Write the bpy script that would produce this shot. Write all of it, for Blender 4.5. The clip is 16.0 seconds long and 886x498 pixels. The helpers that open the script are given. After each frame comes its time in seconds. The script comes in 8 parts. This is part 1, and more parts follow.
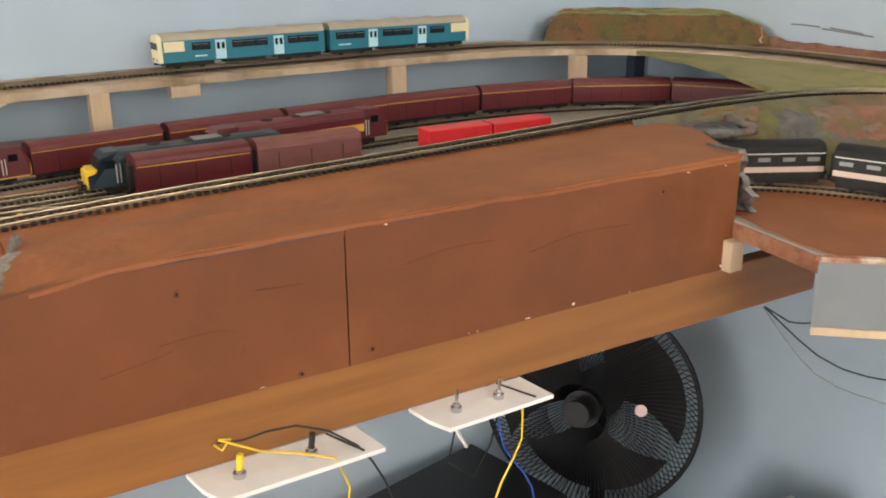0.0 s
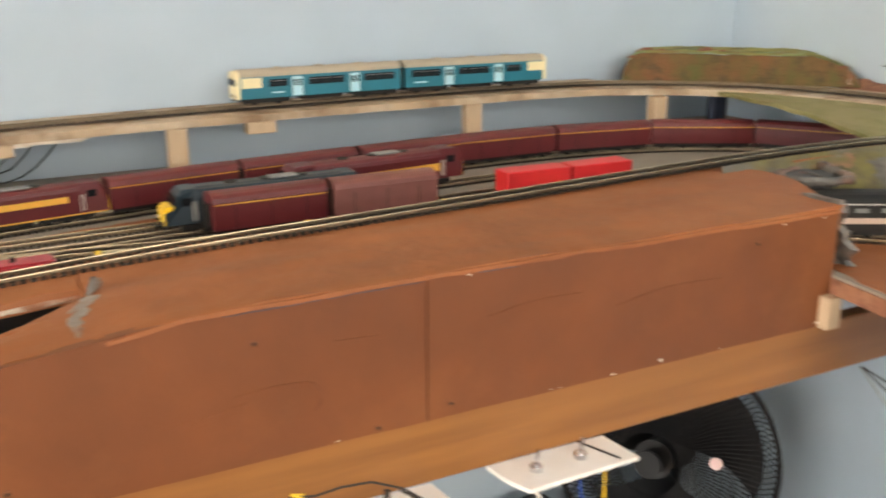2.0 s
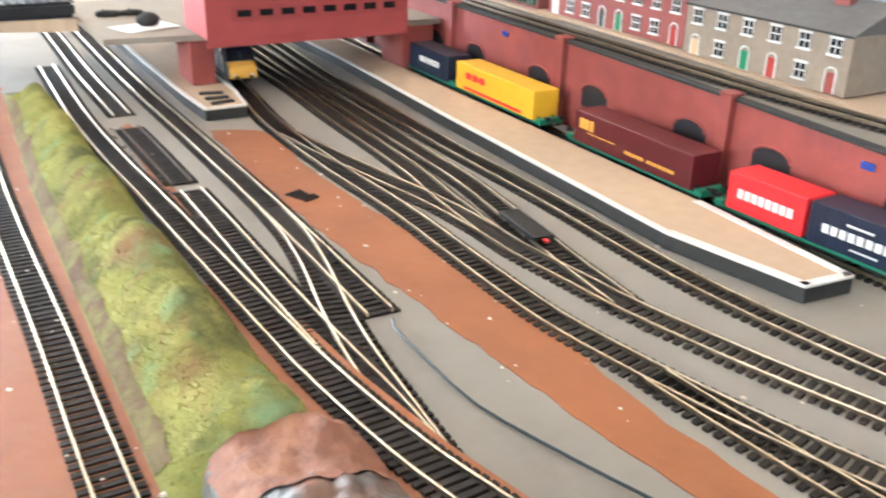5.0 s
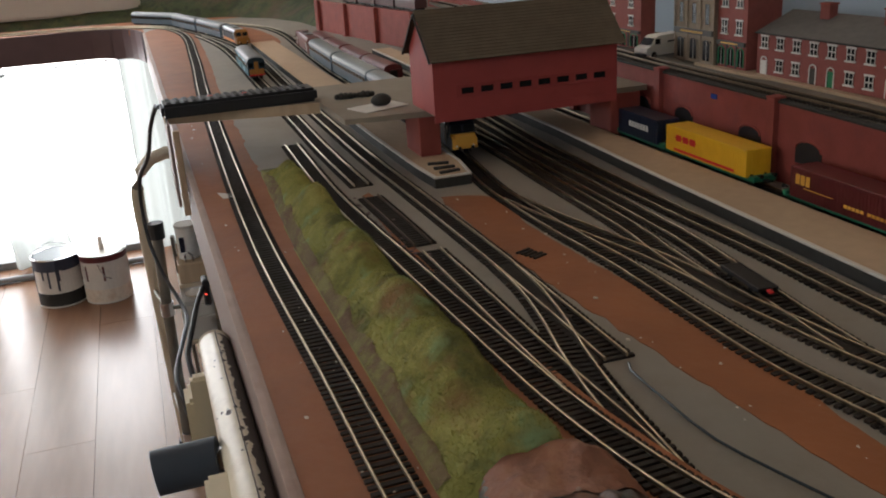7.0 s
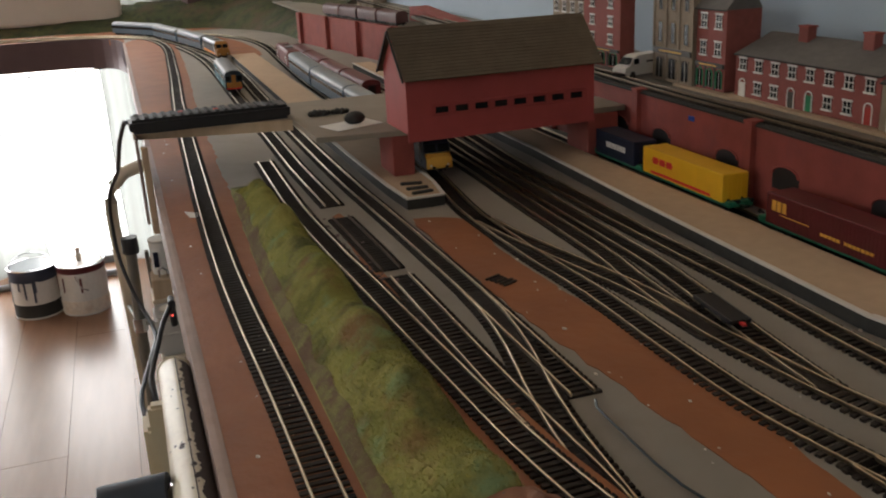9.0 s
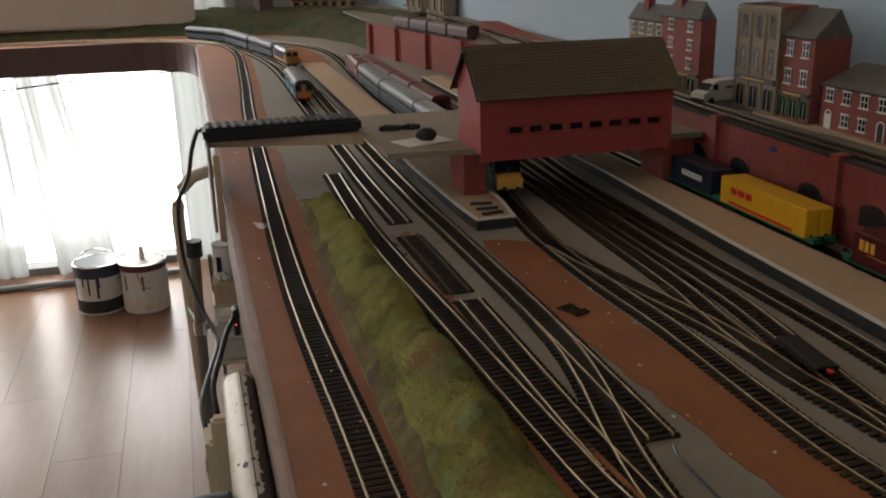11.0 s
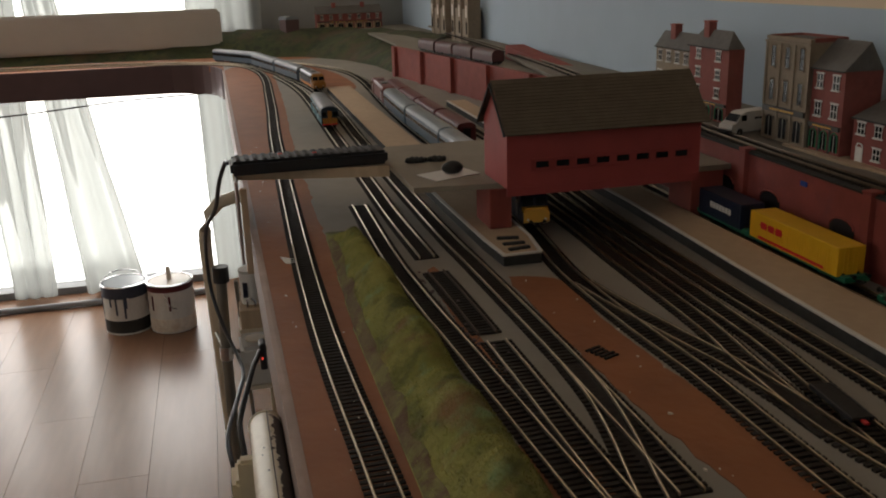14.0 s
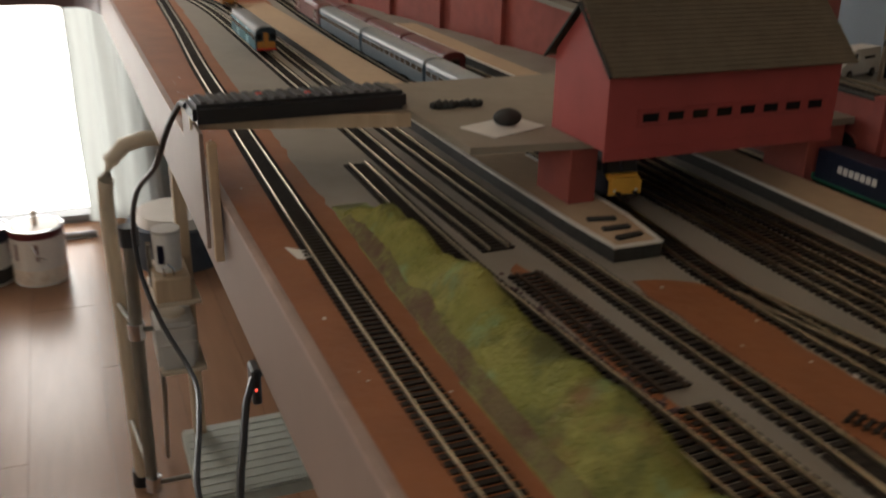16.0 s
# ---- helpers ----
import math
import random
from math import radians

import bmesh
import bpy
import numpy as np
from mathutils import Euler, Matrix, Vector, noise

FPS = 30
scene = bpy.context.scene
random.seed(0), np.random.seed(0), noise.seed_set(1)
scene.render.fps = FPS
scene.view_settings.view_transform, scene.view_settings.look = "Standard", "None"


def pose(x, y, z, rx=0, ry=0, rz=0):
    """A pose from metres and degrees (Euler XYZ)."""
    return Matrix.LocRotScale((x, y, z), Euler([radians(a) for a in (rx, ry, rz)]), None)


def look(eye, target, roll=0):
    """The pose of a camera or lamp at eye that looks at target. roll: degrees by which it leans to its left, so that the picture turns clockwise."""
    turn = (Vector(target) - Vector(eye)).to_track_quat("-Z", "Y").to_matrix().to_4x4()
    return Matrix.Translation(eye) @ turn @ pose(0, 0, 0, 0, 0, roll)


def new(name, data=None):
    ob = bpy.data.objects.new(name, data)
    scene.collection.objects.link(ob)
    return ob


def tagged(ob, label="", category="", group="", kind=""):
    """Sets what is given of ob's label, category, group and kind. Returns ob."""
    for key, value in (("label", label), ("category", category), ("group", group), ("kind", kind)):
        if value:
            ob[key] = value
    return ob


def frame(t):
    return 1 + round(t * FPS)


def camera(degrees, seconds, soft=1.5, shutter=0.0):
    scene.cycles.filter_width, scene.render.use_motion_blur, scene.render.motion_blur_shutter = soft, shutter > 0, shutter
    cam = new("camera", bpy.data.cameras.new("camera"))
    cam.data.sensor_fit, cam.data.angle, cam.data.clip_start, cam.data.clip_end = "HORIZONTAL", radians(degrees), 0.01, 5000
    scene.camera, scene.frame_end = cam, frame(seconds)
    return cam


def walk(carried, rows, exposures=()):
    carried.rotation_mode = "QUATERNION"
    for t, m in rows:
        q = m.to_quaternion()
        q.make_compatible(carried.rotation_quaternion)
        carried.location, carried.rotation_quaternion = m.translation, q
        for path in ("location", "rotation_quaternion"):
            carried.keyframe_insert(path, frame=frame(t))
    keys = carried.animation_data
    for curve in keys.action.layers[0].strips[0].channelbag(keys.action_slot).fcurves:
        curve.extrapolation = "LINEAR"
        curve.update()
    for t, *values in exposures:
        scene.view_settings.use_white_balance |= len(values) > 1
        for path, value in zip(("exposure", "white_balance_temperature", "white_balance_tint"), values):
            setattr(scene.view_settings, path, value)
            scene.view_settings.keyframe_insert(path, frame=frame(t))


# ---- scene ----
cam = camera(51.4, 16.0, soft=1.9, shutter=0.45)
PATH = [
    (0, (-0.2895, -0.5862, 0.2653), (0.2004, 0.2231, -0.0590), -0.36),
    (0.5, (-0.2834, -0.5891, 0.2674), (0.2188, 0.2158, -0.0488), -0.30),
    (1, (-0.2787, -0.5866, 0.2692), (0.2385, 0.2127, -0.0368), 0.00),
    (1.5, (-0.2734, -0.5872, 0.2691), (0.2513, 0.2056, -0.0410), -0.10),
    (2, (-0.2900, -0.5509, 0.2705), (0.1484, 0.2992, -0.0211), -0.16),
    (2.5, (-0.3266, -0.4893, 0.2643), (-0.0041, 0.4034, -0.0506), 3.02),
    (2.8, (-0.3160, -0.4345, 0.2541), (-0.1192, 0.4866, -0.0820), 4.94),
    (3, (-0.2850, -0.3867, 0.2562), (-0.1955, 0.5534, -0.0727), 4.19),
    (3.5, (-0.2682, -0.2840, 0.2515), (-0.4374, 0.6168, -0.1483), 2.59),
    (4, (-0.3299, -0.1418, 0.2362), (-0.5814, 0.7338, -0.1761), 5.38),
    (4.5, (-0.4359, -0.0861, 0.2693), (-0.9048, 0.7055, -0.1225), 7.49),
    (4.8, (-0.4136, -0.0342, 0.2814), (-1.1191, 0.5631, -0.1001), 4.70),
    (5, (-0.3950, -0.0040, 0.2709), (-1.1891, 0.4536, -0.1291), 1.51),
    (7.5, (-0.3508, -0.0677, 0.2914), (-1.2507, 0.2153, -0.0404), -3.70),
    (8, (-0.3556, -0.0401, 0.2819), (-1.2378, 0.2864, -0.0573), -3.59),
    (8.5, (-0.3680, -0.0384, 0.2875), (-1.2512, 0.2821, -0.0549), -3.39),
    (9, (-0.3696, -0.0372, 0.2936), (-1.2674, 0.2631, -0.0285), -2.87),
    (9.5, (-0.3776, -0.0452, 0.2959), (-1.2834, 0.2262, -0.0293), -2.54),
    (10, (-0.3818, -0.0441, 0.2923), (-1.2881, 0.2230, -0.0354), -1.81),
    (12.5, (-0.4042, -0.0513, 0.3219), (-1.3399, 0.1658, 0.0441), -1.26),
    (13, (-0.4029, -0.0489, 0.3256), (-1.3359, 0.1712, 0.0409), -1.50),
    (13.5, (-0.4028, -0.0466, 0.3245), (-1.3339, 0.1756, 0.0352), -1.46),
    (14, (-0.4020, -0.0462, 0.3218), (-1.3319, 0.1762, 0.0288), -1.75),
    (14.5, (-0.4093, -0.0700, 0.3069), (-1.2942, 0.1364, -0.0027), -2.91),
    (15, (-0.5100, -0.0833, 0.2977), (-1.3906, 0.1219, -0.0247), -3.59),
    (15.5, (-0.6271, -0.0564, 0.3105), (-1.5036, 0.1702, -0.0087), -1.30),
    (16, (-0.7608, -0.1404, 0.2784), (-1.5847, 0.2025, -0.0754), 1.16),
]
walk(cam, [(t, look(eye, target, roll)) for t, eye, target, roll in PATH],
     exposures=((0, 1.38, 6600, 10), (2.0, 1.6, 6900, 10), (2.5, 1.6, 7000, 10), (3.0, 1.95, 7000, 10), (3.5, 2.15, 6800, 5), (4.0, 2.15, 6300, 6), (4.5, 2.2, 5900, 6), (5.0, 2.42, 5450, 6), (5.7, 1.5, 5900, 10), (6.3, 0.4, 6100, 10), (7.5, -0.22, 6300, 10), (8.5, -0.2, 6500, 10), (10, -0.25, 6300, 10), (11.3, -0.7, 6600, 10), (12.5, -0.95, 6800, 10), (14.5, -1.0, 6700, 10), (15.4, -1.2, 6700, 10), (16, -0.4, 6800, 10)))

# ---- world and light ----
world = bpy.data.worlds.new("daylight")
scene.world = world
world.use_nodes = True
wn = world.node_tree
sky = wn.nodes.new("ShaderNodeTexSky")
sky.sky_type = "NISHITA"
sky.sun_disc = False
sky.sun_elevation, sky.sun_rotation = radians(40), radians(200)
wn.links.new(sky.outputs[0], wn.nodes["Background"].inputs[0])
wn.nodes["Background"].inputs[1].default_value = 0.12


def area(name, eye, target, sx, sy, power, colour):
    d = bpy.data.lights.new(name, "AREA")
    d.shape, d.size, d.size_y, d.energy, d.color = "RECTANGLE", sx, sy, power, colour
    ob = new(name, d)
    ob.matrix_world = look(eye, target)
    return ob


# daylight in the openings: the curtained patio door to the west, and an assumed, unseen window behind the camera
area("door_daylight", (-4.42, -0.95, 0.1), (0, -0.75, -0.1), 1.5, 1.9, 46, (1.0, 0.99, 0.98))
area("assumed_window_fill", (-0.2, -2.85, 0.75), (0.0, 0.4, 0.0), 2.2, 1.1, 9, (1.0, 0.93, 0.84))


# ---- materials ----
def material(name, colour, rough=0.6, metal=0.0, var=0.12, scale=60.0, bump=0.15, stain=0.0, stain_col=None, spec=0.5, random_tint=0.0, bscale=None):
    m = bpy.data.materials.new(name)
    m.use_nodes = True
    nt = m.node_tree
    b = nt.nodes["Principled BSDF"]
    b.inputs["Roughness"].default_value = rough
    b.inputs["Metallic"].default_value = metal
    b.inputs["Specular IOR Level"].default_value = spec
    tc = nt.nodes.new("ShaderNodeTexCoord")
    n1 = nt.nodes.new("ShaderNodeTexNoise")
    n1.inputs["Scale"].default_value = scale
    n1.inputs["Detail"].default_value = 6
    n2 = nt.nodes.new("ShaderNodeTexNoise")
    n2.inputs["Scale"].default_value = scale * 0.13
    n2.inputs["Detail"].default_value = 4
    for n in (n1, n2):
        nt.links.new(tc.outputs["Object"], n.inputs["Vector"])
    hsv = nt.nodes.new("ShaderNodeHueSaturation")
    hsv.inputs["Color"].default_value = (*colour, 1)
    mix = nt.nodes.new("ShaderNodeMath")
    mix.operation = "ADD"
    nt.links.new(n1.outputs["Fac"], mix.inputs[0])
    nt.links.new(n2.outputs["Fac"], mix.inputs[1])
    mr = nt.nodes.new("ShaderNodeMapRange")
    mr.inputs["From Min"].default_value, mr.inputs["From Max"].default_value = 0.6, 1.4
    mr.inputs["To Min"].default_value, mr.inputs["To Max"].default_value = 1 - var, 1 + var
    nt.links.new(mix.outputs[0], mr.inputs["Value"])
    out = mr.outputs[0]
    if random_tint:
        oi = nt.nodes.new("ShaderNodeObjectInfo")
        m2 = nt.nodes.new("ShaderNodeMapRange")
        m2.inputs["To Min"].default_value, m2.inputs["To Max"].default_value = 1 - random_tint, 1 + random_tint
        nt.links.new(oi.outputs["Random"], m2.inputs["Value"])
        mm = nt.nodes.new("ShaderNodeMath")
        mm.operation = "MULTIPLY"
        nt.links.new(out, mm.inputs[0])
        nt.links.new(m2.outputs[0], mm.inputs[1])
        out = mm.outputs[0]
    nt.links.new(out, hsv.inputs["Value"])
    col = hsv.outputs[0]
    if stain:
        n3 = nt.nodes.new("ShaderNodeTexNoise")
        n3.inputs["Scale"].default_value = scale * 0.3
        n3.inputs["Detail"].default_value = 8
        n3.inputs["Roughness"].default_value = 0.7
        nt.links.new(tc.outputs["Object"], n3.inputs["Vector"])
        ramp = nt.nodes.new("ShaderNodeMapRange")
        ramp.inputs["From Min"].default_value, ramp.inputs["From Max"].default_value = 0.52, 0.66
        ramp.inputs["To Max"].default_value = stain
        nt.links.new(n3.outputs["Fac"], ramp.inputs["Value"])
        mc = nt.nodes.new("ShaderNodeMix")
        mc.data_type = "RGBA"
        mc.inputs[7].default_value = (*(stain_col or [c * 0.4 for c in colour]), 1)
        nt.links.new(ramp.outputs[0], mc.inputs[0])
        nt.links.new(col, mc.inputs[6])
        col = mc.outputs[2]
    nt.links.new(col, b.inputs["Base Color"])
    if bump:
        bp = nt.nodes.new("ShaderNodeBump")
        bp.inputs["Strength"].default_value = bump
        bp.inputs["Distance"].default_value = 0.002
        if bscale:
            n4 = nt.nodes.new("ShaderNodeTexNoise")
            n4.inputs["Scale"].default_value = bscale
            n4.inputs["Detail"].default_value = 5
            nt.links.new(tc.outputs["Object"], n4.inputs["Vector"])
            nt.links.new(n4.outputs["Fac"], bp.inputs["Height"])
        else:
            nt.links.new(n1.outputs["Fac"], bp.inputs["Height"])
        nt.links.new(bp.outputs[0], b.inputs["Normal"])
    return m


def glass(name, colour=(0.012, 0.013, 0.015), rough=0.2):
    return material(name, colour, rough, 0, 0.05, 50, 0, spec=0.22)


M = {}
M["wall_blue"] = material("wall_blue", (0.43, 0.52, 0.60), 0.8, var=0.05, scale=9, bump=0.12, bscale=300, stain=0.25, stain_col=(0.46, 0.55, 0.66))
M["wall_backlit_grey"] = material("wall_backlit_grey", (0.30, 0.31, 0.30), 0.85, var=0.06, scale=9, bump=0.12, bscale=300)
M["wall_cream"] = material("wall_cream", (0.72, 0.58, 0.42), 0.8, var=0.05, scale=8, bump=0.1)
M["ceiling"] = material("ceiling_white", (0.8, 0.79, 0.76), 0.9, var=0.03, scale=6, bump=0.1)
M["yard"] = material("grey_board_paint", (0.27, 0.24, 0.20), 0.72, var=0.10, scale=26, bump=0.12, bscale=220, stain=0.45, stain_col=(0.20, 0.17, 0.135))
M["brown"] = material("red_brown_earth_paint", (0.280, 0.092, 0.027), 0.66, var=0.26, scale=17, bump=0.55, bscale=75, stain=0.5, stain_col=(0.34, 0.128, 0.042))
M["brown2"] = material("brown_fascia_paint", (0.160, 0.046, 0.0105), 0.58, var=0.26, scale=13, bump=0.3, bscale=70, stain=0.55, stain_col=(0.225, 0.076, 0.020))
M["plaster"] = material("white_plaster", (0.74, 0.66, 0.56), 0.8, var=0.15, scale=70, bump=0.4, stain=0.4, stain_col=(0.5, 0.3, 0.18))
M["rail"] = material("nickel_rail", (0.56, 0.47, 0.33), 0.30, metal=1.0, var=0.3, scale=120, bump=0.03)
M["rail_dull"] = material("tarnished_rail", (0.20, 0.155, 0.105), 0.45, metal=0.8, var=0.3, scale=90, bump=0.05)
M["rail_rusty"] = material("rusted_rail", (0.085, 0.05, 0.032), 0.65, metal=0.3, var=0.35, scale=90, bump=0.1)
M["sleeper"] = material("dusty_black_sleeper", (0.030, 0.0235, 0.019), 0.72, var=0.3, scale=160, bump=0.1, spec=0.15, stain=0.4, stain_col=(0.065, 0.048, 0.034), random_tint=0.22)
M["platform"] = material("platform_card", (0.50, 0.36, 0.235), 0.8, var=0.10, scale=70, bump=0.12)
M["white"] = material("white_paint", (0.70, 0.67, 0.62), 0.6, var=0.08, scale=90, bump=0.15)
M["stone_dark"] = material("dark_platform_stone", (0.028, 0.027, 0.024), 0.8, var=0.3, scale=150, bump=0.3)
M["brick_red"] = material("red_brick_card", (0.285, 0.060, 0.045), 0.75, var=0.24, scale=42, bump=0.2, bscale=260, stain=0.7, stain_col=(0.20, 0.052, 0.050))
# also colours the black pieces that stand in for shade in voids
M["black"] = material("black_plastic_and_shade", (0.018, 0.018, 0.02), 0.45, var=0.2, scale=100, bump=0.08)
M["dark"] = material("dark_underframe", (0.022, 0.02, 0.018), 0.6, var=0.3, scale=200, bump=0.1, spec=0.2)
M["glass"] = glass("dark_window_glass")
M["maroon"] = material("maroon_livery", (0.105, 0.012, 0.015), 0.38, var=0.12, scale=60, bump=0.04)
M["maroon_roof"] = material("maroon_roof", (0.125, 0.018, 0.020), 0.45, var=0.15, scale=60, bump=0.05)
M["gold"] = material("gold_lining", (0.75, 0.40, 0.06), 0.45, var=0.1, scale=90, bump=0.03)
M["yellow"] = material("warning_yellow", (0.85, 0.56, 0.03), 0.4, var=0.08, scale=90, bump=0.03)
M["orange"] = material("orange_livery", (0.85, 0.28, 0.03), 0.4, var=0.08, scale=90, bump=0.03)
M["navy"] = material("navy_livery", (0.007, 0.009, 0.026), 0.4, var=0.12, scale=80, bump=0.04)
M["teal"] = material("teal_livery", (0.012, 0.16, 0.22), 0.4, var=0.08, scale=80, bump=0.03)
M["cream"] = material("cream_livery", (0.80, 0.70, 0.42), 0.45, var=0.07, scale=80, bump=0.03)
M["paleblue"] = material("pale_blue_door", (0.45, 0.72, 0.80), 0.4, var=0.07, scale=80, bump=0.03)
M["bluegreen"] = material("rail_blue_livery", (0.009, 0.024, 0.036), 0.4, var=0.12, scale=80, bump=0.04)
M["roof_grey"] = material("coach_roof_grey", (0.22, 0.23, 0.235), 0.5, var=0.12, scale=70, bump=0.05)
M["red"] = material("red_container", (0.70, 0.025, 0.03), 0.42, var=0.08, scale=70, bump=0.04)
M["crimson"] = material("crimson_shunter", (0.42, 0.035, 0.05), 0.38, var=0.1, scale=70, bump=0.04)
M["container_yellow"] = material("yellow_container", (0.80, 0.45, 0.02), 0.42, var=0.08, scale=60, bump=0.04)
M["container_navy"] = material("navy_container", (0.010, 0.016, 0.038), 0.42, var=0.1, scale=60, bump=0.04)
M["green_wagon"] = material("green_wagon_frame", (0.02, 0.17, 0.09), 0.45, var=0.12, scale=80, bump=0.04)
M["metal"] = material("chrome", (0.6, 0.6, 0.62), 0.2, metal=1.0, var=0.05, scale=90, bump=0.02)


M["lilac"] = material("dull_mauve_paint", (0.25, 0.175, 0.145), 0.6, var=0.08, scale=15, bump=0.08)
M["edge_pale"] = material("worn_pale_edge", (0.36, 0.245, 0.20), 0.65, var=0.2, scale=40, bump=0.15, stain=0.4, stain_col=(0.22, 0.12, 0.09))
M["brown_dark"] = material("dark_brown_paint", (0.105, 0.058, 0.058), 0.6, var=0.18, scale=15, bump=0.1)
M["grey_panel"] = material("grey_panel_paint", (0.17, 0.185, 0.195), 0.6, var=0.12, scale=18, bump=0.12, stain=0.3, stain_col=(0.26, 0.24, 0.21))
M["card_grey"] = material("pale_grey_board", (0.50, 0.47, 0.42), 0.7, var=0.06, scale=12, bump=0.05)
M["navy_paint_and_shade"] = material("dark_blue_grey", (0.035, 0.045, 0.075), 0.5, var=0.15, scale=20, bump=0.05)
M["slate_pad"] = material("slate_foam", (0.035, 0.045, 0.06), 0.7, var=0.15, scale=60, bump=0.1)
M["blue_wire"] = material("blue_wire", (0.02, 0.08, 0.4), 0.5)
M["sticker"] = material("pale_pink_sticker", (0.7, 0.5, 0.48), 0.5)
M["bag"] = material("white_bag_film", (0.72, 0.70, 0.64), 0.45, var=0.1, scale=20, bump=0.3)

# ---- mesh helpers ----
def bm_new():
    return bmesh.new()


def box(bm, x0, x1, y0, y1, z0, z1, m=None):
    vs = [bm.verts.new(v) for v in ((x0, y0, z0), (x1, y0, z0), (x1, y1, z0), (x0, y1, z0), (x0, y0, z1), (x1, y0, z1), (x1, y1, z1), (x0, y1, z1))]
    if m is not None:
        for v in vs:
            v.co = m @ v.co
    for f in ((0, 3, 2, 1), (4, 5, 6, 7), (0, 1, 5, 4), (1, 2, 6, 5), (2, 3, 7, 6), (3, 0, 4, 7)):
        bm.faces.new([vs[i] for i in f])
    return bm


def bevelled(bm, w=0.001, seg=1):
    bmesh.ops.bevel(bm, geom=list(bm.edges), offset=w, segments=seg, affect="EDGES", clamp_overlap=True)
    return bm


def cyl(bm, c, r, h, axis="z", n=20, r2=None):
    m = {"z": Matrix.Identity(4), "x": Matrix.Rotation(math.pi / 2, 4, "Y"), "y": Matrix.Rotation(math.pi / 2, 4, "X")}[axis]
    bmesh.ops.create_cone(bm, cap_ends=True, segments=n, radius1=r, radius2=r if r2 is None else r2, depth=h, matrix=Matrix.Translation(c) @ m)
    return bm


def profile(bm, pts, x0, x1, ends=True, taper=None):
    """Sweeps a closed profile of (y, z) from x0 to x1."""
    a = [bm.verts.new((x0, y, z)) for y, z in pts]
    b = [bm.verts.new((x1, y, z)) for y, z in pts]
    n = len(pts)
    for i in range(n):
        bm.faces.new((a[i], a[(i + 1) % n], b[(i + 1) % n], b[i]))
    if ends:
        bm.faces.new(list(reversed(a)))
        bm.faces.new(b)
    return bm


def prism(bm, poly, z0, z1):
    """An upright block over a plan outline; z1 may be a function of x, y."""
    lo = [bm.verts.new((x, y, z0)) for x, y in poly]
    hi = [bm.verts.new((x, y, z1(x, y) if callable(z1) else z1)) for x, y in poly]
    n = len(poly)
    for i in range(n):
        bm.faces.new((lo[i], lo[(i + 1) % n], hi[(i + 1) % n], hi[i]))
    bm.faces.new(list(reversed(lo)))
    bm.faces.new(hi)
    bmesh.ops.recalc_face_normals(bm, faces=bm.faces)
    return bm


def tube(bm, pts, r, n=8):
    """A round tube along points."""
    pts = [Vector(p) for p in pts]
    rings = []
    up = Vector((0.13, 0.31, 0.94)).normalized()
    for i, p in enumerate(pts):
        d = (pts[min(i + 1, len(pts) - 1)] - pts[max(i - 1, 0)]).normalized()
        s = d.cross(up)
        s = s.normalized() if s.length > 1e-4 else d.cross(Vector((1, 0, 0))).normalized()
        u = s.cross(d)
        rings.append([bm.verts.new(p + r * (math.cos(2 * math.pi * k / n) * s + math.sin(2 * math.pi * k / n) * u)) for k in range(n)])
    for a, b in zip(rings, rings[1:]):
        for k in range(n):
            bm.faces.new((a[k], a[(k + 1) % n], b[(k + 1) % n], b[k]))
    bm.faces.new(list(reversed(rings[0])))
    bm.faces.new(rings[-1])
    return bm


def spline(pts, step=0.02):
    """A smooth line through points (Catmull-Rom), at about even steps."""
    pts = [Vector(p) for p in pts]
    out = []
    for i in range(len(pts) - 1):
        p0, p1, p2, p3 = pts[max(i - 1, 0)], pts[i], pts[i + 1], pts[min(i + 2, len(pts) - 1)]
        n = max(1, int((p2 - p1).length / step))
        for k in range(n):
            t = k / n
            out.append(0.5 * ((2 * p1) + (p2 - p0) * t + (2 * p0 - 5 * p1 + 4 * p2 - p3) * t * t + (3 * p1 - p0 - 3 * p2 + p3) * t ** 3))
    out.append(pts[-1])
    return out


def finish(bm, name, mat, smooth=False):
    me = bpy.data.meshes.new(name)
    bmesh.ops.recalc_face_normals(bm, faces=bm.faces)
    if smooth:
        for f in bm.faces:
            f.smooth = True
        for e in bm.edges:
            if len(e.link_faces) == 2 and e.calc_face_angle(0.0) > 0.8:
                e.smooth = False
    bm.to_mesh(me)
    bm.free()
    me.materials.append(M[mat] if isinstance(mat, str) else mat)
    return me


def part(name, bm, mat, parent=None, label="", smooth=False):
    ob = new(name, finish(bm, name, mat, smooth))
    if parent is not None:
        ob.parent = parent
    if label:
        ob["label"] = label
    return ob


def thing(name, label, category, m=None, group="", kind=""):
    ob = new(name)
    ob.empty_display_size = 0.02
    if m is not None:
        ob.matrix_world = m
    return tagged(ob, label, category, group, kind)


def structure(name, bm, mat, label="", smooth=False, category="structure"):
    return tagged(part(name, bm, mat, None, label, smooth), label, category, "", "structure")


def sheet(bm, fn, u, v):
    """A grid surface: fn(a, b) for a in u and b in v."""
    g = [[bm.verts.new(fn(a, b)) for b in v] for a in u]
    for i in range(len(u) - 1):
        for j in range(len(v) - 1):
            bm.faces.new((g[i][j], g[i + 1][j], g[i + 1][j + 1], g[i][j + 1]))
    return bm


def span(a, b, n):
    return [a + (b - a) * i / n for i in range(n + 1)]


def wob(x, y, s, seed=0.0):
    return noise.noise(Vector((x * s, y * s, seed)))


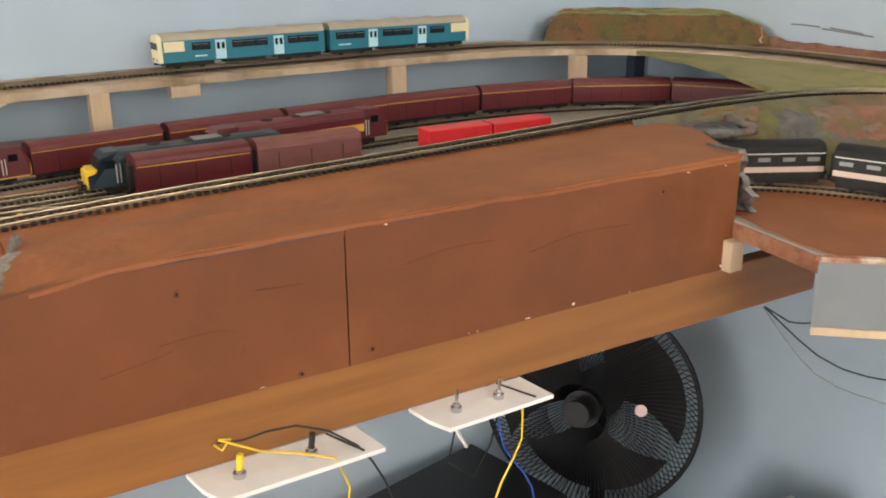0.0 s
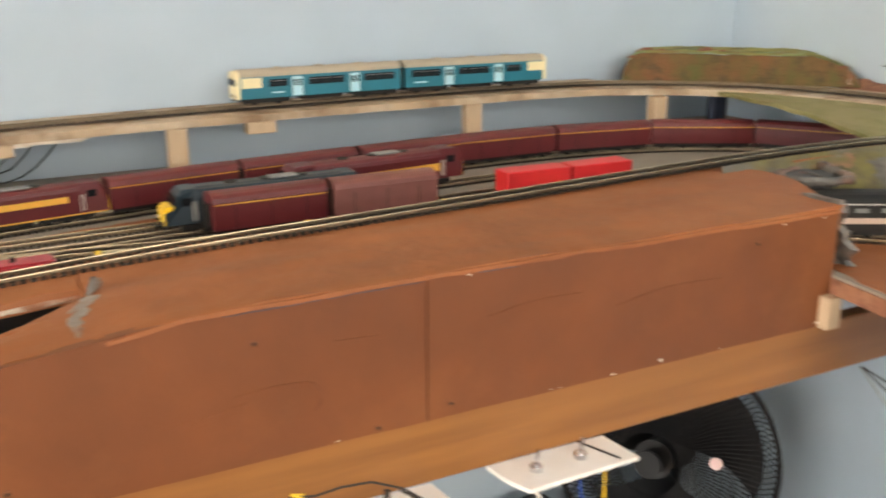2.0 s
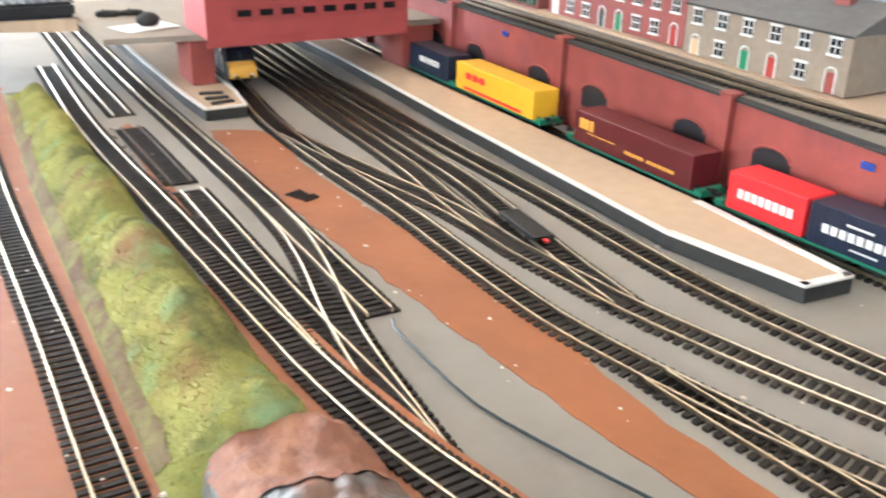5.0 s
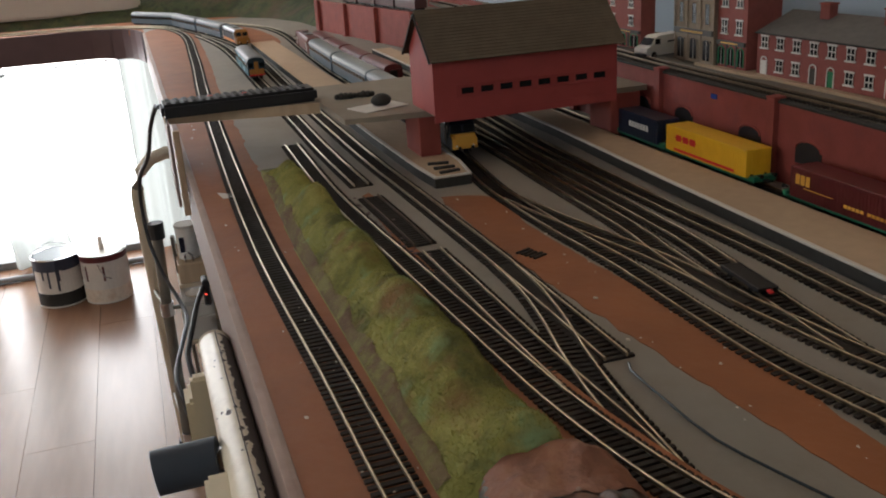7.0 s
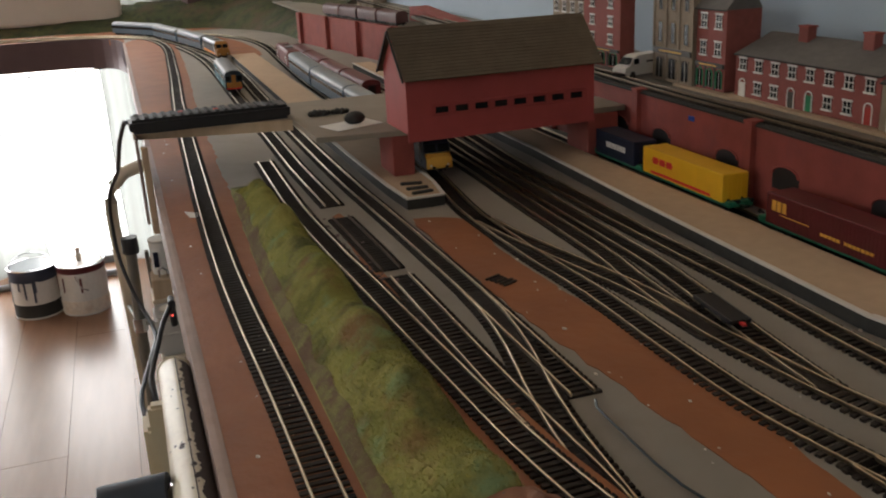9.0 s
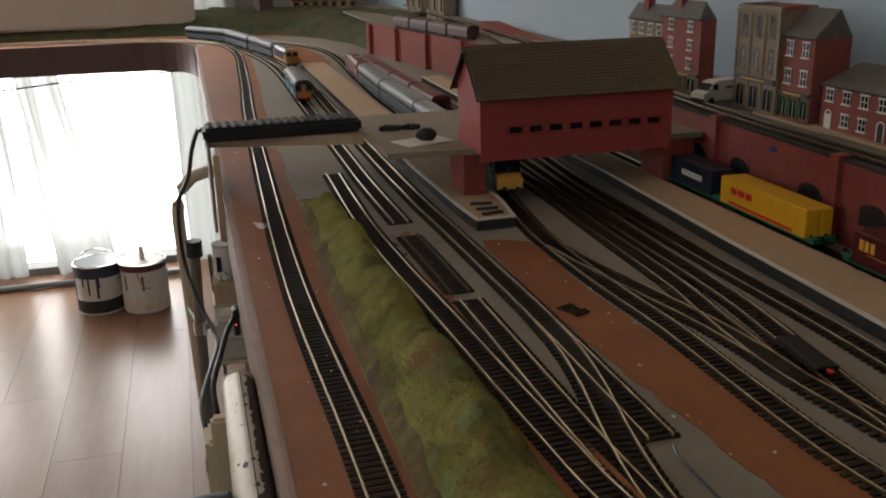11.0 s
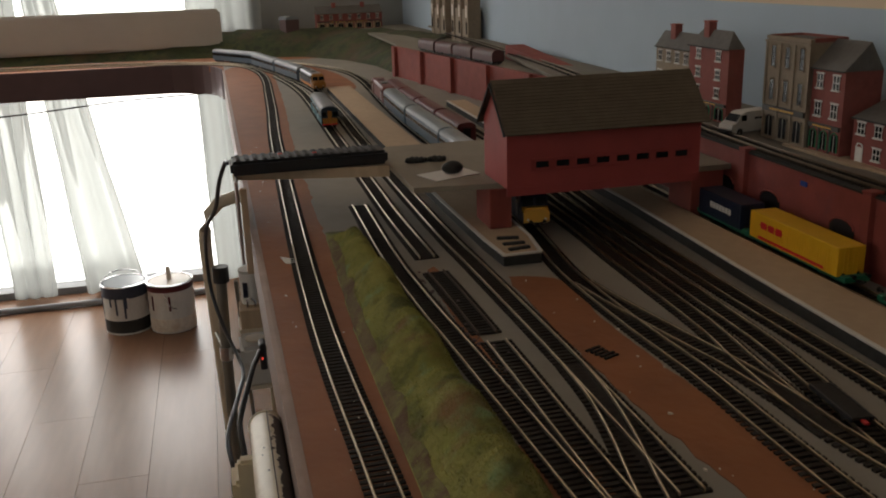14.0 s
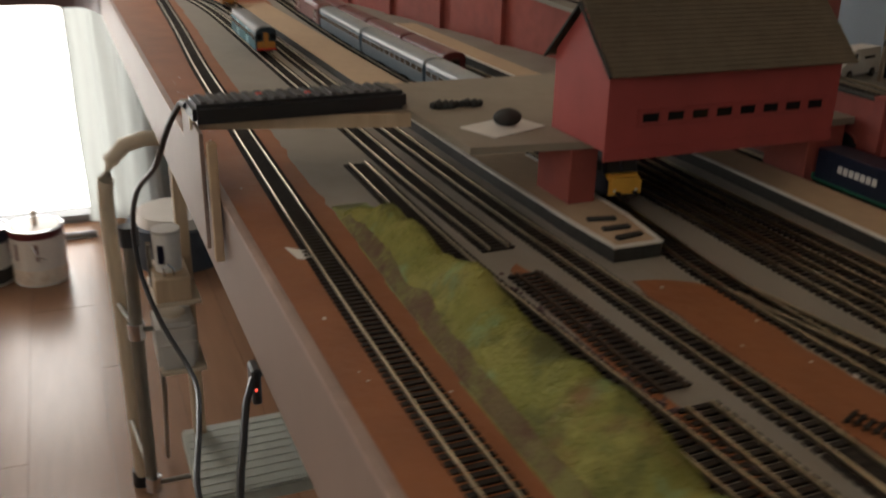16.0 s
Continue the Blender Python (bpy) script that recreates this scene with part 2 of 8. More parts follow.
def lerp(v, tab):
    """Straight-line table look-up."""
    if v <= tab[0][0]:
        return tab[0][1]
    for (a, fa), (b, fb) in zip(tab, tab[1:]):
        if v <= b:
            return fa + (fb - fa) * (v - a) / (b - a)
    return tab[-1][1]


# ---- room ----
FLOOR, WALL_N, WALL_E, WALL_W, WALL_S, CEIL = -1.0, 0.785, 1.02, -4.5, -2.95, 1.45
structure("wall_north", box(bm_new(), WALL_W - 0.1, WALL_E + 0.1, WALL_N, WALL_N + 0.1, FLOOR, 0.254), "wall_blue", "pale blue painted plaster wall", category="wall")
structure("wall_north_upper", box(bm_new(), WALL_W - 0.1, WALL_E + 0.1, WALL_N, WALL_N + 0.1, 0.254, CEIL), "wall_cream", "cream painted upper wall above a blue dado", category="wall")
structure("wall_east", box(bm_new(), WALL_E, WALL_E + 0.1, WALL_S, WALL_N - 0.001, FLOOR, CEIL), "wall_blue", "pale blue painted plaster wall", category="wall")
# this wall's grey is toned down to hold its backlit shade
bm = box(bm_new(), WALL_W - 0.1, WALL_W, 0.12, WALL_N - 0.001, FLOOR, CEIL)
box(bm, WALL_W - 0.1, WALL_W, WALL_S, -2.1, FLOOR, CEIL)
box(bm, WALL_W - 0.1, WALL_W, -2.1, 0.12, 1.15, CEIL)
structure("wall_west", bm, "wall_backlit_grey", "grey painted wall round a wide patio door, its backlit shade in the colour", category="wall")
bm = box(bm_new(), WALL_W - 0.1, -1.4, WALL_S - 0.1, WALL_S, FLOOR, CEIL)
box(bm, 1.0, WALL_E + 0.1, WALL_S - 0.1, WALL_S, FLOOR, CEIL)
box(bm, -1.4, 1.0, WALL_S - 0.1, WALL_S, FLOOR, 0.1)
box(bm, -1.4, 1.0, WALL_S - 0.1, WALL_S, 1.3, CEIL)
structure("wall_south", bm, "wall_cream", "cream painted wall with an assumed, unseen window", category="wall")
structure("ceiling", box(bm_new(), WALL_W - 0.1, WALL_E + 0.1, WALL_S - 0.1, WALL_N + 0.1, CEIL, CEIL + 0.1), "ceiling", "white plaster ceiling", category="ceiling")

# ---- baseboard ----
# front edge of the board: west stretch, the stretch behind the brown fascia, and the lower board to the east
YF = -0.012
outline = [(-4.02, YF), (-0.47, YF), (-0.47, 0.022), (0.399, 0.022), (0.391, -0.045), (0.381, -0.117), (0.60, -0.31), (1.0, -0.31), (1.0, WALL_N - 0.005), (-4.02, WALL_N - 0.005)]
structure("baseboard", prism(bm_new(), outline, -0.018, 0.0), "yard", "grey-painted plywood baseboard of a model railway layout", category="baseboard")
outline = [(-4.48, -2.6), (-4.0, -2.6), (-4.0, -0.16), (-3.94, -0.09), (-3.85, -0.04), (-3.75, YF), (-4.0205, YF), (-4.0205, WALL_N - 0.005), (-4.48, WALL_N - 0.005)]
structure("baseboard_end", prism(bm_new(), outline, -0.018, 0.0), "brown", "brown-painted end board across the patio door", category="baseboard")


# ---- tracks ----
GAUGE = 0.0172
TRACKS = {}


def railway_track(key, pts, label, step=0.0070, pieces=None, rail="rail"):
    """Two rails on a row of sleepers along a smooth line; pieces: the stretch of x whose sleepers stand apart."""
    line = spline([(p[0], p[1], p[2] if len(p) > 2 else 0.0) for p in pts], 0.012)
    TRACKS[key] = line
    root = thing("railway_track", label, "railway track", group="railway tracks")
    for side in (-1, 1):
        bm = bm_new()
        rows = []
        for i, p in enumerate(line):
            d = (line[min(i + 1, len(line) - 1)] - line[max(i - 1, 0)])
            s = Vector((-d.y, d.x, 0)).normalized()
            c = p + s * side * GAUGE / 2
            rows.append([bm.verts.new(c + s * a + Vector((0, 0, z))) for a, z in ((-0.0006, 0.0016), (0.0006, 0.0016), (0.0008, 0.0043), (0.0007, 0.0046), (0.0004, 0.0048), (-0.0004, 0.0048), (-0.0007, 0.0046), (-0.0008, 0.0043))])
        for a, b in zip(rows, rows[1:]):
            for k in range(8):
                bm.faces.new((a[k], a[(k + 1) % 8], b[(k + 1) % 8], b[k]))
        bm.faces.new(rows[0])
        bm.faces.new(list(reversed(rows[-1])))
        part("rail", bm, rail, root, ("shiny nickel-silver rail" if rail == "rail" else "dull tarnished rail") if side < 0 else "")
    bm = bm_new()
    acc, shared, hw = 0.0, None, 0.0145
    for i in range(len(line) - 1):
        a, b = line[i], line[i + 1]
        seg = (b - a).length
        while acc < seg:
            p = a + (b - a) * (acc / seg)
            d = (b - a).normalized()
            m = Matrix.Translation(p) @ Matrix(((d.x, -d.y, 0, 0), (d.y, d.x, 0, 0), (d.z, 0, 1, 0), (0, 0, 0, 1)))
            if pieces and pieces[0] < p.x < pieces[1]:
                if shared is None:
                    shared = finish(box(bm_new(), -0.0019, 0.0019, -hw, hw, 0, 0.0021), "sleeper", "sleeper")
                ob = new("sleeper", shared)
                ob.parent = root
                ob.matrix_local = m
            else:
                box(bm, -0.0019, 0.0019, -hw, hw, 0, 0.0021, m)
            acc += step
        acc -= seg
    if len(bm.verts):
        tagged(part("track_base", bm, "sleeper", root, "moulded black plastic sleeper base"), kind="stuff")
    return root


T2Z = [(-0.9, 0.0), (-0.8, 0.006), (-0.7, 0.018), (-0.6, 0.034), (-0.5, 0.042), (-0.4, 0.046), (-0.3, 0.050), (-0.2, 0.056), (-0.1, 0.0635), (0.0, 0.0665), (0.1, 0.0675), (0.6, 0.069)]
T2P = [(-1.66, 0.134), (-1.4, 0.130), (-1.23, 0.135), (-1.13, 0.141), (-0.886, 0.153), (-0.8, 0.155), (-0.7, 0.158), (-0.6, 0.165), (-0.5, 0.167), (-0.4, 0.167), (-0.3, 0.167), (-0.2, 0.164), (-0.1, 0.151), (0.0, 0.149), (0.2, 0.163), (0.4, 0.180), (0.55, 0.188), (0.669, 0.184), (0.74, 0.166), (0.80, 0.134), (0.845, 0.08), (0.87, 0.0), (0.88, -0.15), (0.88, -0.29)]


def t2y(x):
    return lerp(x, [p[:2] for p in T2P[:19]])


def t2z(x):
    return lerp(x, T2Z)


WALL_LINE = [(-3.5, 0.735), (-2.4, 0.69), (-1.8, 0.628), (-1.45, 0.612), (-1.15, 0.613), (-0.9, 0.628), (-0.7, 0.665), (-0.45, 0.695), (-0.1, 0.702), (0.3, 0.704), (0.55, 0.700), (0.66, 0.672), (0.76, 0.615), (0.84, 0.53), (0.885, 0.42), (0.905, 0.30), (0.91, 0.1), (0.91, -0.29)]


def road_z(x):
    return lerp(x, [(-3.5, 0.104), (-1.9, 0.098), (-1.6, 0.092), (-1.15, 0.086), (-0.94, 0.081), (-0.714, 0.073), (-0.45, 0.076), (-0.1, 0.083), (0.3, 0.086), (1.0, 0.086)])


def layout_tracks():
    n = "nickel-railed model track with black sleepers on the board"
    railway_track("front", [(-4.12, -2.5), (-4.12, -0.9), (-4.10, -0.5), (-4.03, -0.19), (-3.948, -0.048), (-3.842, 0.040), (-3.727, 0.079), (-3.566, 0.101), (-3.40, 0.107), (-3.22, 0.104), (-3.04, 0.096), (-2.68, 0.081), (-2.41, 0.067), (-2.22, 0.058), (-1.865, 0.046), (-1.48, 0.034), (-1.25, 0.0295), (-1.1, 0.030), (-0.92, 0.0345), (-0.8, 0.036), (-0.7, 0.038), (-0.54, 0.041), (-0.42, 0.041), (-0.30, 0.045), (-0.1, 0.07), (0.2, 0.10), (0.36, 0.112), (0.45, 0.10), (0.53, 0.045), (0.6, -0.07), (0.64, -0.2), (0.65, -0.3)],
                  "black-sleepered track along the board's front edge", pieces=(-1.25, -0.47))
    railway_track("ramp", [(x, y, t2z(x)) for x, y in T2P], "track climbing a ramp over the tunnel deck", pieces=(-1.2, -0.35))
    railway_track("loop", [(-3.42, 0.146), (-3.25, 0.166), (-3.08, 0.179), (-2.89, 0.185), (-2.6, 0.183), (-2.31, 0.178), (-1.82, 0.172), (-1.6, 0.169), (-1.39, 0.171)], n)
    railway_track("old_siding", [(-1.335, 0.168), (-1.25, 0.170), (-1.148, 0.1715)], "worn rust-brown length of track lying in the ballast", pieces=(-1.335, -1.15), rail="rail_rusty")
    railway_track("siding", [(-1.128, 0.1735), (-1.05, 0.174), (-0.95, 0.174), (-0.88, 0.1745), (-0.82, 0.176), (-0.76, 0.1775), (-0.70, 0.175), (-0.66, 0.170)], n, pieces=(-1.128, -0.72))
    railway_track("main", [(-4.20, -2.5), (-4.20, -0.8), (-4.16, -0.4), (-4.08, -0.15), (-3.96, 0.005), (-3.77, 0.095), (-3.49, 0.156), (-3.30, 0.190), (-3.11, 0.215), (-2.95, 0.224), (-2.6, 0.228), (-2.2, 0.219), (-1.685, 0.213), (-1.47, 0.213), (-1.36, 0.2155), (-1.18, 0.2185), (-1.09, 0.2195), (-0.99, 0.2195), (-0.92, 0.219), (-0.858, 0.2185)], n, pieces=(-1.2, -0.8))
    railway_track("turnout", [(-1.06, 0.2193), (-1.0, 0.2165), (-0.94, 0.2085), (-0.875, 0.1955), (-0.82, 0.187), (-0.76, 0.1815), (-0.70, 0.1765)], n, pieces=(-1.02, -0.70))
    railway_track("yard_a", [(-3.98, 0.12), (-3.86, 0.22), (-3.70, 0.305), (-3.47, 0.370), (-3.2, 0.386), (-2.8, 0.366), (-2.6, 0.356), (-2.3, 0.345), (-1.9, 0.341), (-1.6, 0.335), (-1.4, 0.315), (-1.283, 0.304), (-1.134, 0.305), (-1.015, 0.311), (-0.9, 0.310), (-0.81, 0.311), (-0.745, 0.3195), (-0.68, 0.333), (-0.605, 0.3535), (-0.54, 0.375), (-0.483, 0.390), (-0.35, 0.400), (-0.21, 0.404), (-0.11, 0.412), (0.1, 0.414), (0.3, 0.42), (0.6, 0.43)], n, pieces=(-1.15, -0.55))
    railway_track("van_siding", [(-0.32, 0.398), (-0.2, 0.385), (-0.1, 0.372), (0.0, 0.376), (0.2, 0.372), (0.35, 0.363), (0.55, 0.36)], n)
    railway_track("spur", [(-0.72, 0.3225), (-0.66, 0.327), (-0.594, 0.3335), (-0.47, 0.346), (-0.34, 0.349), (-0.21, 0.346), (-0.14, 0.344)], n)
    railway_track("crossover", [(-1.25, 0.3055), (-1.185, 0.314), (-1.1, 0.329), (-1.02, 0.344), (-0.95, 0.351), (-0.90, 0.352)], n)
    railway_track("yard_b", [(-3.2, 0.44), (-3.0, 0.412), (-2.75, 0.395), (-2.4, 0.386), (-2.0, 0.386), (-1.5, 0.380), (-1.3, 0.372), (-1.11, 0.366), (-1.02, 0.357), (-0.92, 0.3515), (-0.84, 0.3595), (-0.784, 0.367), (-0.70, 0.386), (-0.632, 0.406), (-0.56, 0.424), (-0.497, 0.4335), (-0.35, 0.443), (-0.21, 0.450), (0.0, 0.462), (0.28, 0.49), (0.5, 0.50)], n)
    railway_track("second_road", [(-1.75, 0.420), (-1.5, 0.408), (-1.36, 0.402), (-1.13, 0.397), (-1.045, 0.394), (-0.95, 0.383), (-0.87, 0.373), (-0.80, 0.3665)], n)
    railway_track("yard_c", [(-3.1, 0.425), (-2.8, 0.446), (-2.5, 0.456), (-2.1, 0.458), (-1.75, 0.455), (-1.5, 0.440), (-1.348, 0.435), (-1.162, 0.432), (-1.037, 0.433), (-0.956, 0.433), (-0.85, 0.430), (-0.76, 0.433), (-0.652, 0.449), (-0.58, 0.462), (-0.513, 0.471), (-0.38, 0.484), (-0.21, 0.512), (0.0, 0.545), (0.2, 0.565), (0.37, 0.577), (0.53, 0.570), (0.66, 0.541), (0.76, 0.488), (0.835, 0.41), (0.88, 0.31), (0.895, 0.18)], n)
    railway_track("goods_road", [(-1.9, 0.56), (-1.5, 0.556), (-1.2, 0.553), (-0.9, 0.551), (-0.7, 0.560), (-0.54, 0.580), (-0.40, 0.603), (-0.25, 0.62), (-0.05, 0.63)], n)
    railway_track("wall_line", [(x, y, road_z(x) + 0.002) for x, y in WALL_LINE],
                  "raised track on a wooden deck along the wall", rail="rail_dull")


layout_tracks()


def blended(name, cols, scales, rough=0.85, bump=0.5, bscale=300, lo=0.44, hi=0.58):
    """A surface whose colours run into one another in patches of several sizes."""
    m = material(name, cols[0], rough, var=0.22, scale=scales[0] * 4, bump=bump, bscale=bscale)
    nt = m.node_tree
    b = nt.nodes["Principled BSDF"]
    tc = nt.nodes["Texture Coordinate"]
    col = b.inputs["Base Color"].links[0].from_socket
    for k, (c, sc) in enumerate(zip(cols[1:], scales)):
        n = nt.nodes.new("ShaderNodeTexNoise")
        n.noise_dimensions = "4D"
        n.inputs["W"].default_value = 3.7 * k + 1
        n.inputs["Scale"].default_value = sc
        n.inputs["Detail"].default_value = 7
        n.inputs["Roughness"].default_value = 0.62
        nt.links.new(tc.outputs["Object"], n.inputs["Vector"])
        r = nt.nodes.new("ShaderNodeMapRange")
        r.inputs["From Min"].default_value, r.inputs["From Max"].default_value = lo + 0.03 * k, hi + 0.03 * k
        nt.links.new(n.outputs["Fac"], r.inputs["Value"])
        x = nt.nodes.new("ShaderNodeMix")
        x.data_type = "RGBA"
        x.inputs[7].default_value = (*c, 1)
        nt.links.new(r.outputs[0], x.inputs[0])
        nt.links.new(col, x.inputs[6])
        col = x.outputs[2]
    nt.links.new(col, b.inputs["Base Color"])
    return m


M["rock"] = blended("grey_plaster_rock", [(0.095, 0.090, 0.082), (0.16, 0.15, 0.135), (0.05, 0.047, 0.043), (0.20, 0.088, 0.05)], [26, 40, 17], 0.5, 0.9, 140)
M["torn"] = blended("torn_plaster_edge", [(0.30, 0.13, 0.07), (0.62, 0.52, 0.42), (0.24, 0.10, 0.055)], [30, 50], 0.7, 0.6, 200)
M["smear"] = blended("grey_plaster_smear", [(0.24, 0.22, 0.20), (0.23, 0.13, 0.09), (0.30, 0.28, 0.25)], [40, 70], 0.6, 0.5, 200)


def grained(m, stretch):
    """Draw a material's noises out along one axis, as wood grain runs."""
    nt = m.node_tree
    mp = nt.nodes.new("ShaderNodeMapping")
    mp.inputs["Scale"].default_value = stretch
    nt.links.new(nt.nodes["Texture Coordinate"].outputs["Object"], mp.inputs["Vector"])
    for n in nt.nodes:
        if n.bl_idname == "ShaderNodeTexNoise":
            nt.links.new(mp.outputs[0], n.inputs["Vector"])


M["beam"] = material("varnished_beam", (0.265, 0.108, 0.028), 0.42, var=0.3, scale=70, bump=0.12, stain=0.6, stain_col=(0.19, 0.075, 0.024))
grained(M["beam"], (0.07, 1.0, 1.0))
M["wood"] = material("bare_softwood", (0.50, 0.37, 0.24), 0.65, var=0.22, scale=70, bump=0.15, stain=0.4, stain_col=(0.36, 0.24, 0.14))
grained(M["wood"], (1.0, 1.0, 0.12))

# ---- brown deck, fascia and hill over the tunnel ----
bm = bm_new()
def deck_z(x, f):
    """The deck rises from the slope in the west and meets the ramp track along its back."""
    z = min(0.0645, 0.0572 + 0.0008 * min(1, f / 0.43) + 0.0068 * (x + 0.235) / 0.1) + 0.0014 * wob(x, f, 9) * min(1, (x + 0.235) / 0.06) + 0.0006 * wob(x, f * 0.2, 42, 3) + 0.0018 * f * min(1, (x + 0.235) / 0.15)
    w = min(1.0, max(0.0, (f - 0.40) / 0.2))
    w = w * w * (3 - 2 * w)
    return z + (min(z, t2z(x) - 0.0005) - z) * w


sheet(bm, lambda x, f: (x + max(0.0, (x - 0.3) / 0.105) * (0.042 * math.sin(math.pi * min(1.0, f * 0.85)) ** 2 + 0.004 * wob(x, f, 25, 7) * f), 0.0 + f * (t2y(x) + 0.026), deck_z(x, f)), span(-0.235, 0.405, 90), span(0, 1, 24))
g = bmesh.ops.extrude_face_region(bm, geom=list(bm.faces))
bmesh.ops.translate(bm, verts=[v for v in g["geom"] if isinstance(v, bmesh.types.BMVert)], vec=(0, 0, -0.008))
structure("tunnel_deck", bm, "brown", "red-brown painted deck over the model tunnel", True, "deck")


def fascia_top(x):
    return lerp(x, [(-0.475, -0.016), (-0.43, 0.010), (-0.382, 0.032), (-0.315, 0.048), (-0.24, 0.0565), (-0.19, 0.062), (-0.02, 0.0635), (0.4, 0.0605)]) + 0.0012 * wob(x, 1.0, 14)


fascia = thing("fascia", "brown-painted hardboard fascia screwed to the layout front", "fascia", kind="structure")
for x0, x1 in ((-0.475, -0.0201), (-0.0189, 0.397)):
    bm = bm_new()
    xs = span(x0, x1, 30)
    rows = [[bm.verts.new(p) for p in ((x, -0.001, -0.049 + 0.001 * wob(x, 4, 20)), (x, -0.001, fascia_top(x)), (x, 0.007, fascia_top(x)), (x, 0.007, -0.049))] for x in xs]
    for a, b in zip(rows, rows[1:]):
        for k in range(4):
            bm.faces.new((a[k], a[(k + 1) % 4], b[(k + 1) % 4], b[k]))
    bm.faces.new(rows[0])
    bm.faces.new(list(reversed(rows[-1])))
    pnl = part("panel", bm, "brown2", fascia)
    for sx, sz in ((0.0, -0.039), (-0.145, 0.037), (0.298, 0.043), (0.199, -0.045), (-0.059, -0.045), (0.383, -0.045), (-0.30, -0.03)):
        if x0 < sx < x1:
            sc = part("screw", cyl(bm_new(), (sx, -0.0011, sz), 0.0013, 0.001, "y", 10), "dark" if sx < 0.19 or sx == 0.298 else "plaster", pnl)
            part("filler_ring", tube(bm_new(), [(sx + 0.0028 * math.cos(0.7 * k), -0.0011, sz + 0.0025 * math.sin(0.7 * k)) for k in range(10)], 0.0006, 5), "brown2", sc)
# a run of painted card lipping the deck's front edge
bm = bm_new()
rows = []
for x in span(-0.235, 0.397, 180):
    z = fascia_top(x)
    k = 0.010 + 0.004 * wob(x, 2.0, 12)
    q = min(1.0, (x + 0.235) / 0.05)
    z -= 0.0024 * (1 - q)
    rows.append([bm.verts.new(p) for p in ((x, -0.0021, z - 0.0022 + 0.0012 * wob(x, 6, 40)), (x, -0.0018, z + 0.0006 + 0.0008 * wob(x, 4, 60)), (x, 0.003 + 0.001 * wob(x, 8, 45), z + 0.0016 + 0.0009 * wob(x, 5, 50)), (x, k + 0.006 + 0.004 * wob(x, 9, 40), z + 0.0012), (x, k + 0.008, z - 0.003))])
for a, b in zip(rows, rows[1:]):
    for k in range(5):
        bm.faces.new((a[k], a[(k + 1) % 5], b[(k + 1) % 5], b[k]))
structure("deck_lip", bm, "brown", "brown filler lip along the deck edge", True, "trim")
# proud dark strips put the crack's shade under the lip
bm = bm_new()
for x0, x1 in ((-0.165, -0.098), (-0.094, -0.022), (0.02, 0.055)):
    rows = []
    for x in span(x0, x1, 24):
        q = math.sin(math.pi * (x - x0) / (x1 - x0)) ** 0.5
        z = fascia_top(x) - 0.0026 + 0.0008 * wob(x, 3, 60)
        rows.append([bm.verts.new(p) for p in ((x, -0.0024, z - 0.0007 * q - 0.0001), (x, -0.0024, z + 0.0001), (x, -0.0012, z + 0.0001), (x, -0.0012, z - 0.0007 * q - 0.0001))])
    for a, b in zip(rows, rows[1:]):
        for k in range(4):
            bm.faces.new((a[k], a[(k + 1) % 4], b[(k + 1) % 4], b[k]))
part("crack", bm, "brown_dark", fascia, "dark strip standing in for the shaded crack under the lip")
for pts in (((-0.16, 0.002), (-0.13, 0.004), (-0.106, 0.001), (-0.10, -0.008), (-0.104, -0.020)), ((-0.20, -0.012), (-0.175, -0.008), (-0.152, -0.004)), ((0.03, 0.024), (0.07, 0.030), (0.115, 0.029)), ((0.15, 0.012), (0.20, 0.020), (0.26, 0.018)), ((-0.09, 0.028), (-0.055, 0.026))):
    bm = tube(bm_new(), [tuple(p) for p in spline([(x, -0.0011, z) for x, z in pts], 0.006)], 0.0007, 6)
    part("brushed_ridge", bm, "brown2", fascia, "", True)
beam = structure("front_beam", bevelled(box(bm_new(), -0.62, 0.54, 0.004, 0.022, -0.104, -0.0505), 0.001), "beam", "varnished brown timber beam under the layout", category="beam")

# the sloping hill west of the deck, with a torn rim above the cutting
RIM = [(-0.475, 0.006), (-0.455, 0.011), (-0.435, 0.026), (-0.42, 0.036), (-0.35, 0.048), (-0.28, 0.066), (-0.235, 0.084)]


def hill_z(x, f):
    edge = lerp(x, [(-0.475, -0.006), (-0.43, 0.010), (-0.382, 0.032), (-0.315, 0.048), (-0.24, 0.0565), (-0.2, 0.061)])
    rim = lerp(x, [(-0.475, 0.0), (-0.455, 0.004), (-0.435, 0.016), (-0.42, 0.023), (-0.35, 0.036), (-0.28, 0.050), (-0.235, 0.058), (-0.2, 0.062)])
    k = min(1.0, max(0.0, (-0.235 - x) / 0.07))
    return edge + (rim - edge) * f + k * (0.006 * math.sin(math.pi * f) + 0.0025 * wob(x, f, 26, 2.0)) + 0.0008 * wob(x, f * 0.3, 70, 5)


bm = bm_new()
sheet(bm, lambda x, f: (x, 0.004 + f * (lerp(x, RIM) - 0.004), hill_z(x, f)), span(-0.475, -0.2345, 40), span(0, 1, 10))
g = bmesh.ops.extrude_face_region(bm, geom=list(bm.faces))
bmesh.ops.translate(bm, verts=[v for v in g["geom"] if isinstance(v, bmesh.types.BMVert)], vec=(0, 0.003, -0.007))
structure("plaster_hill", bm, "brown", "brown-painted papier-mache slope above the cutting", True, "hill")

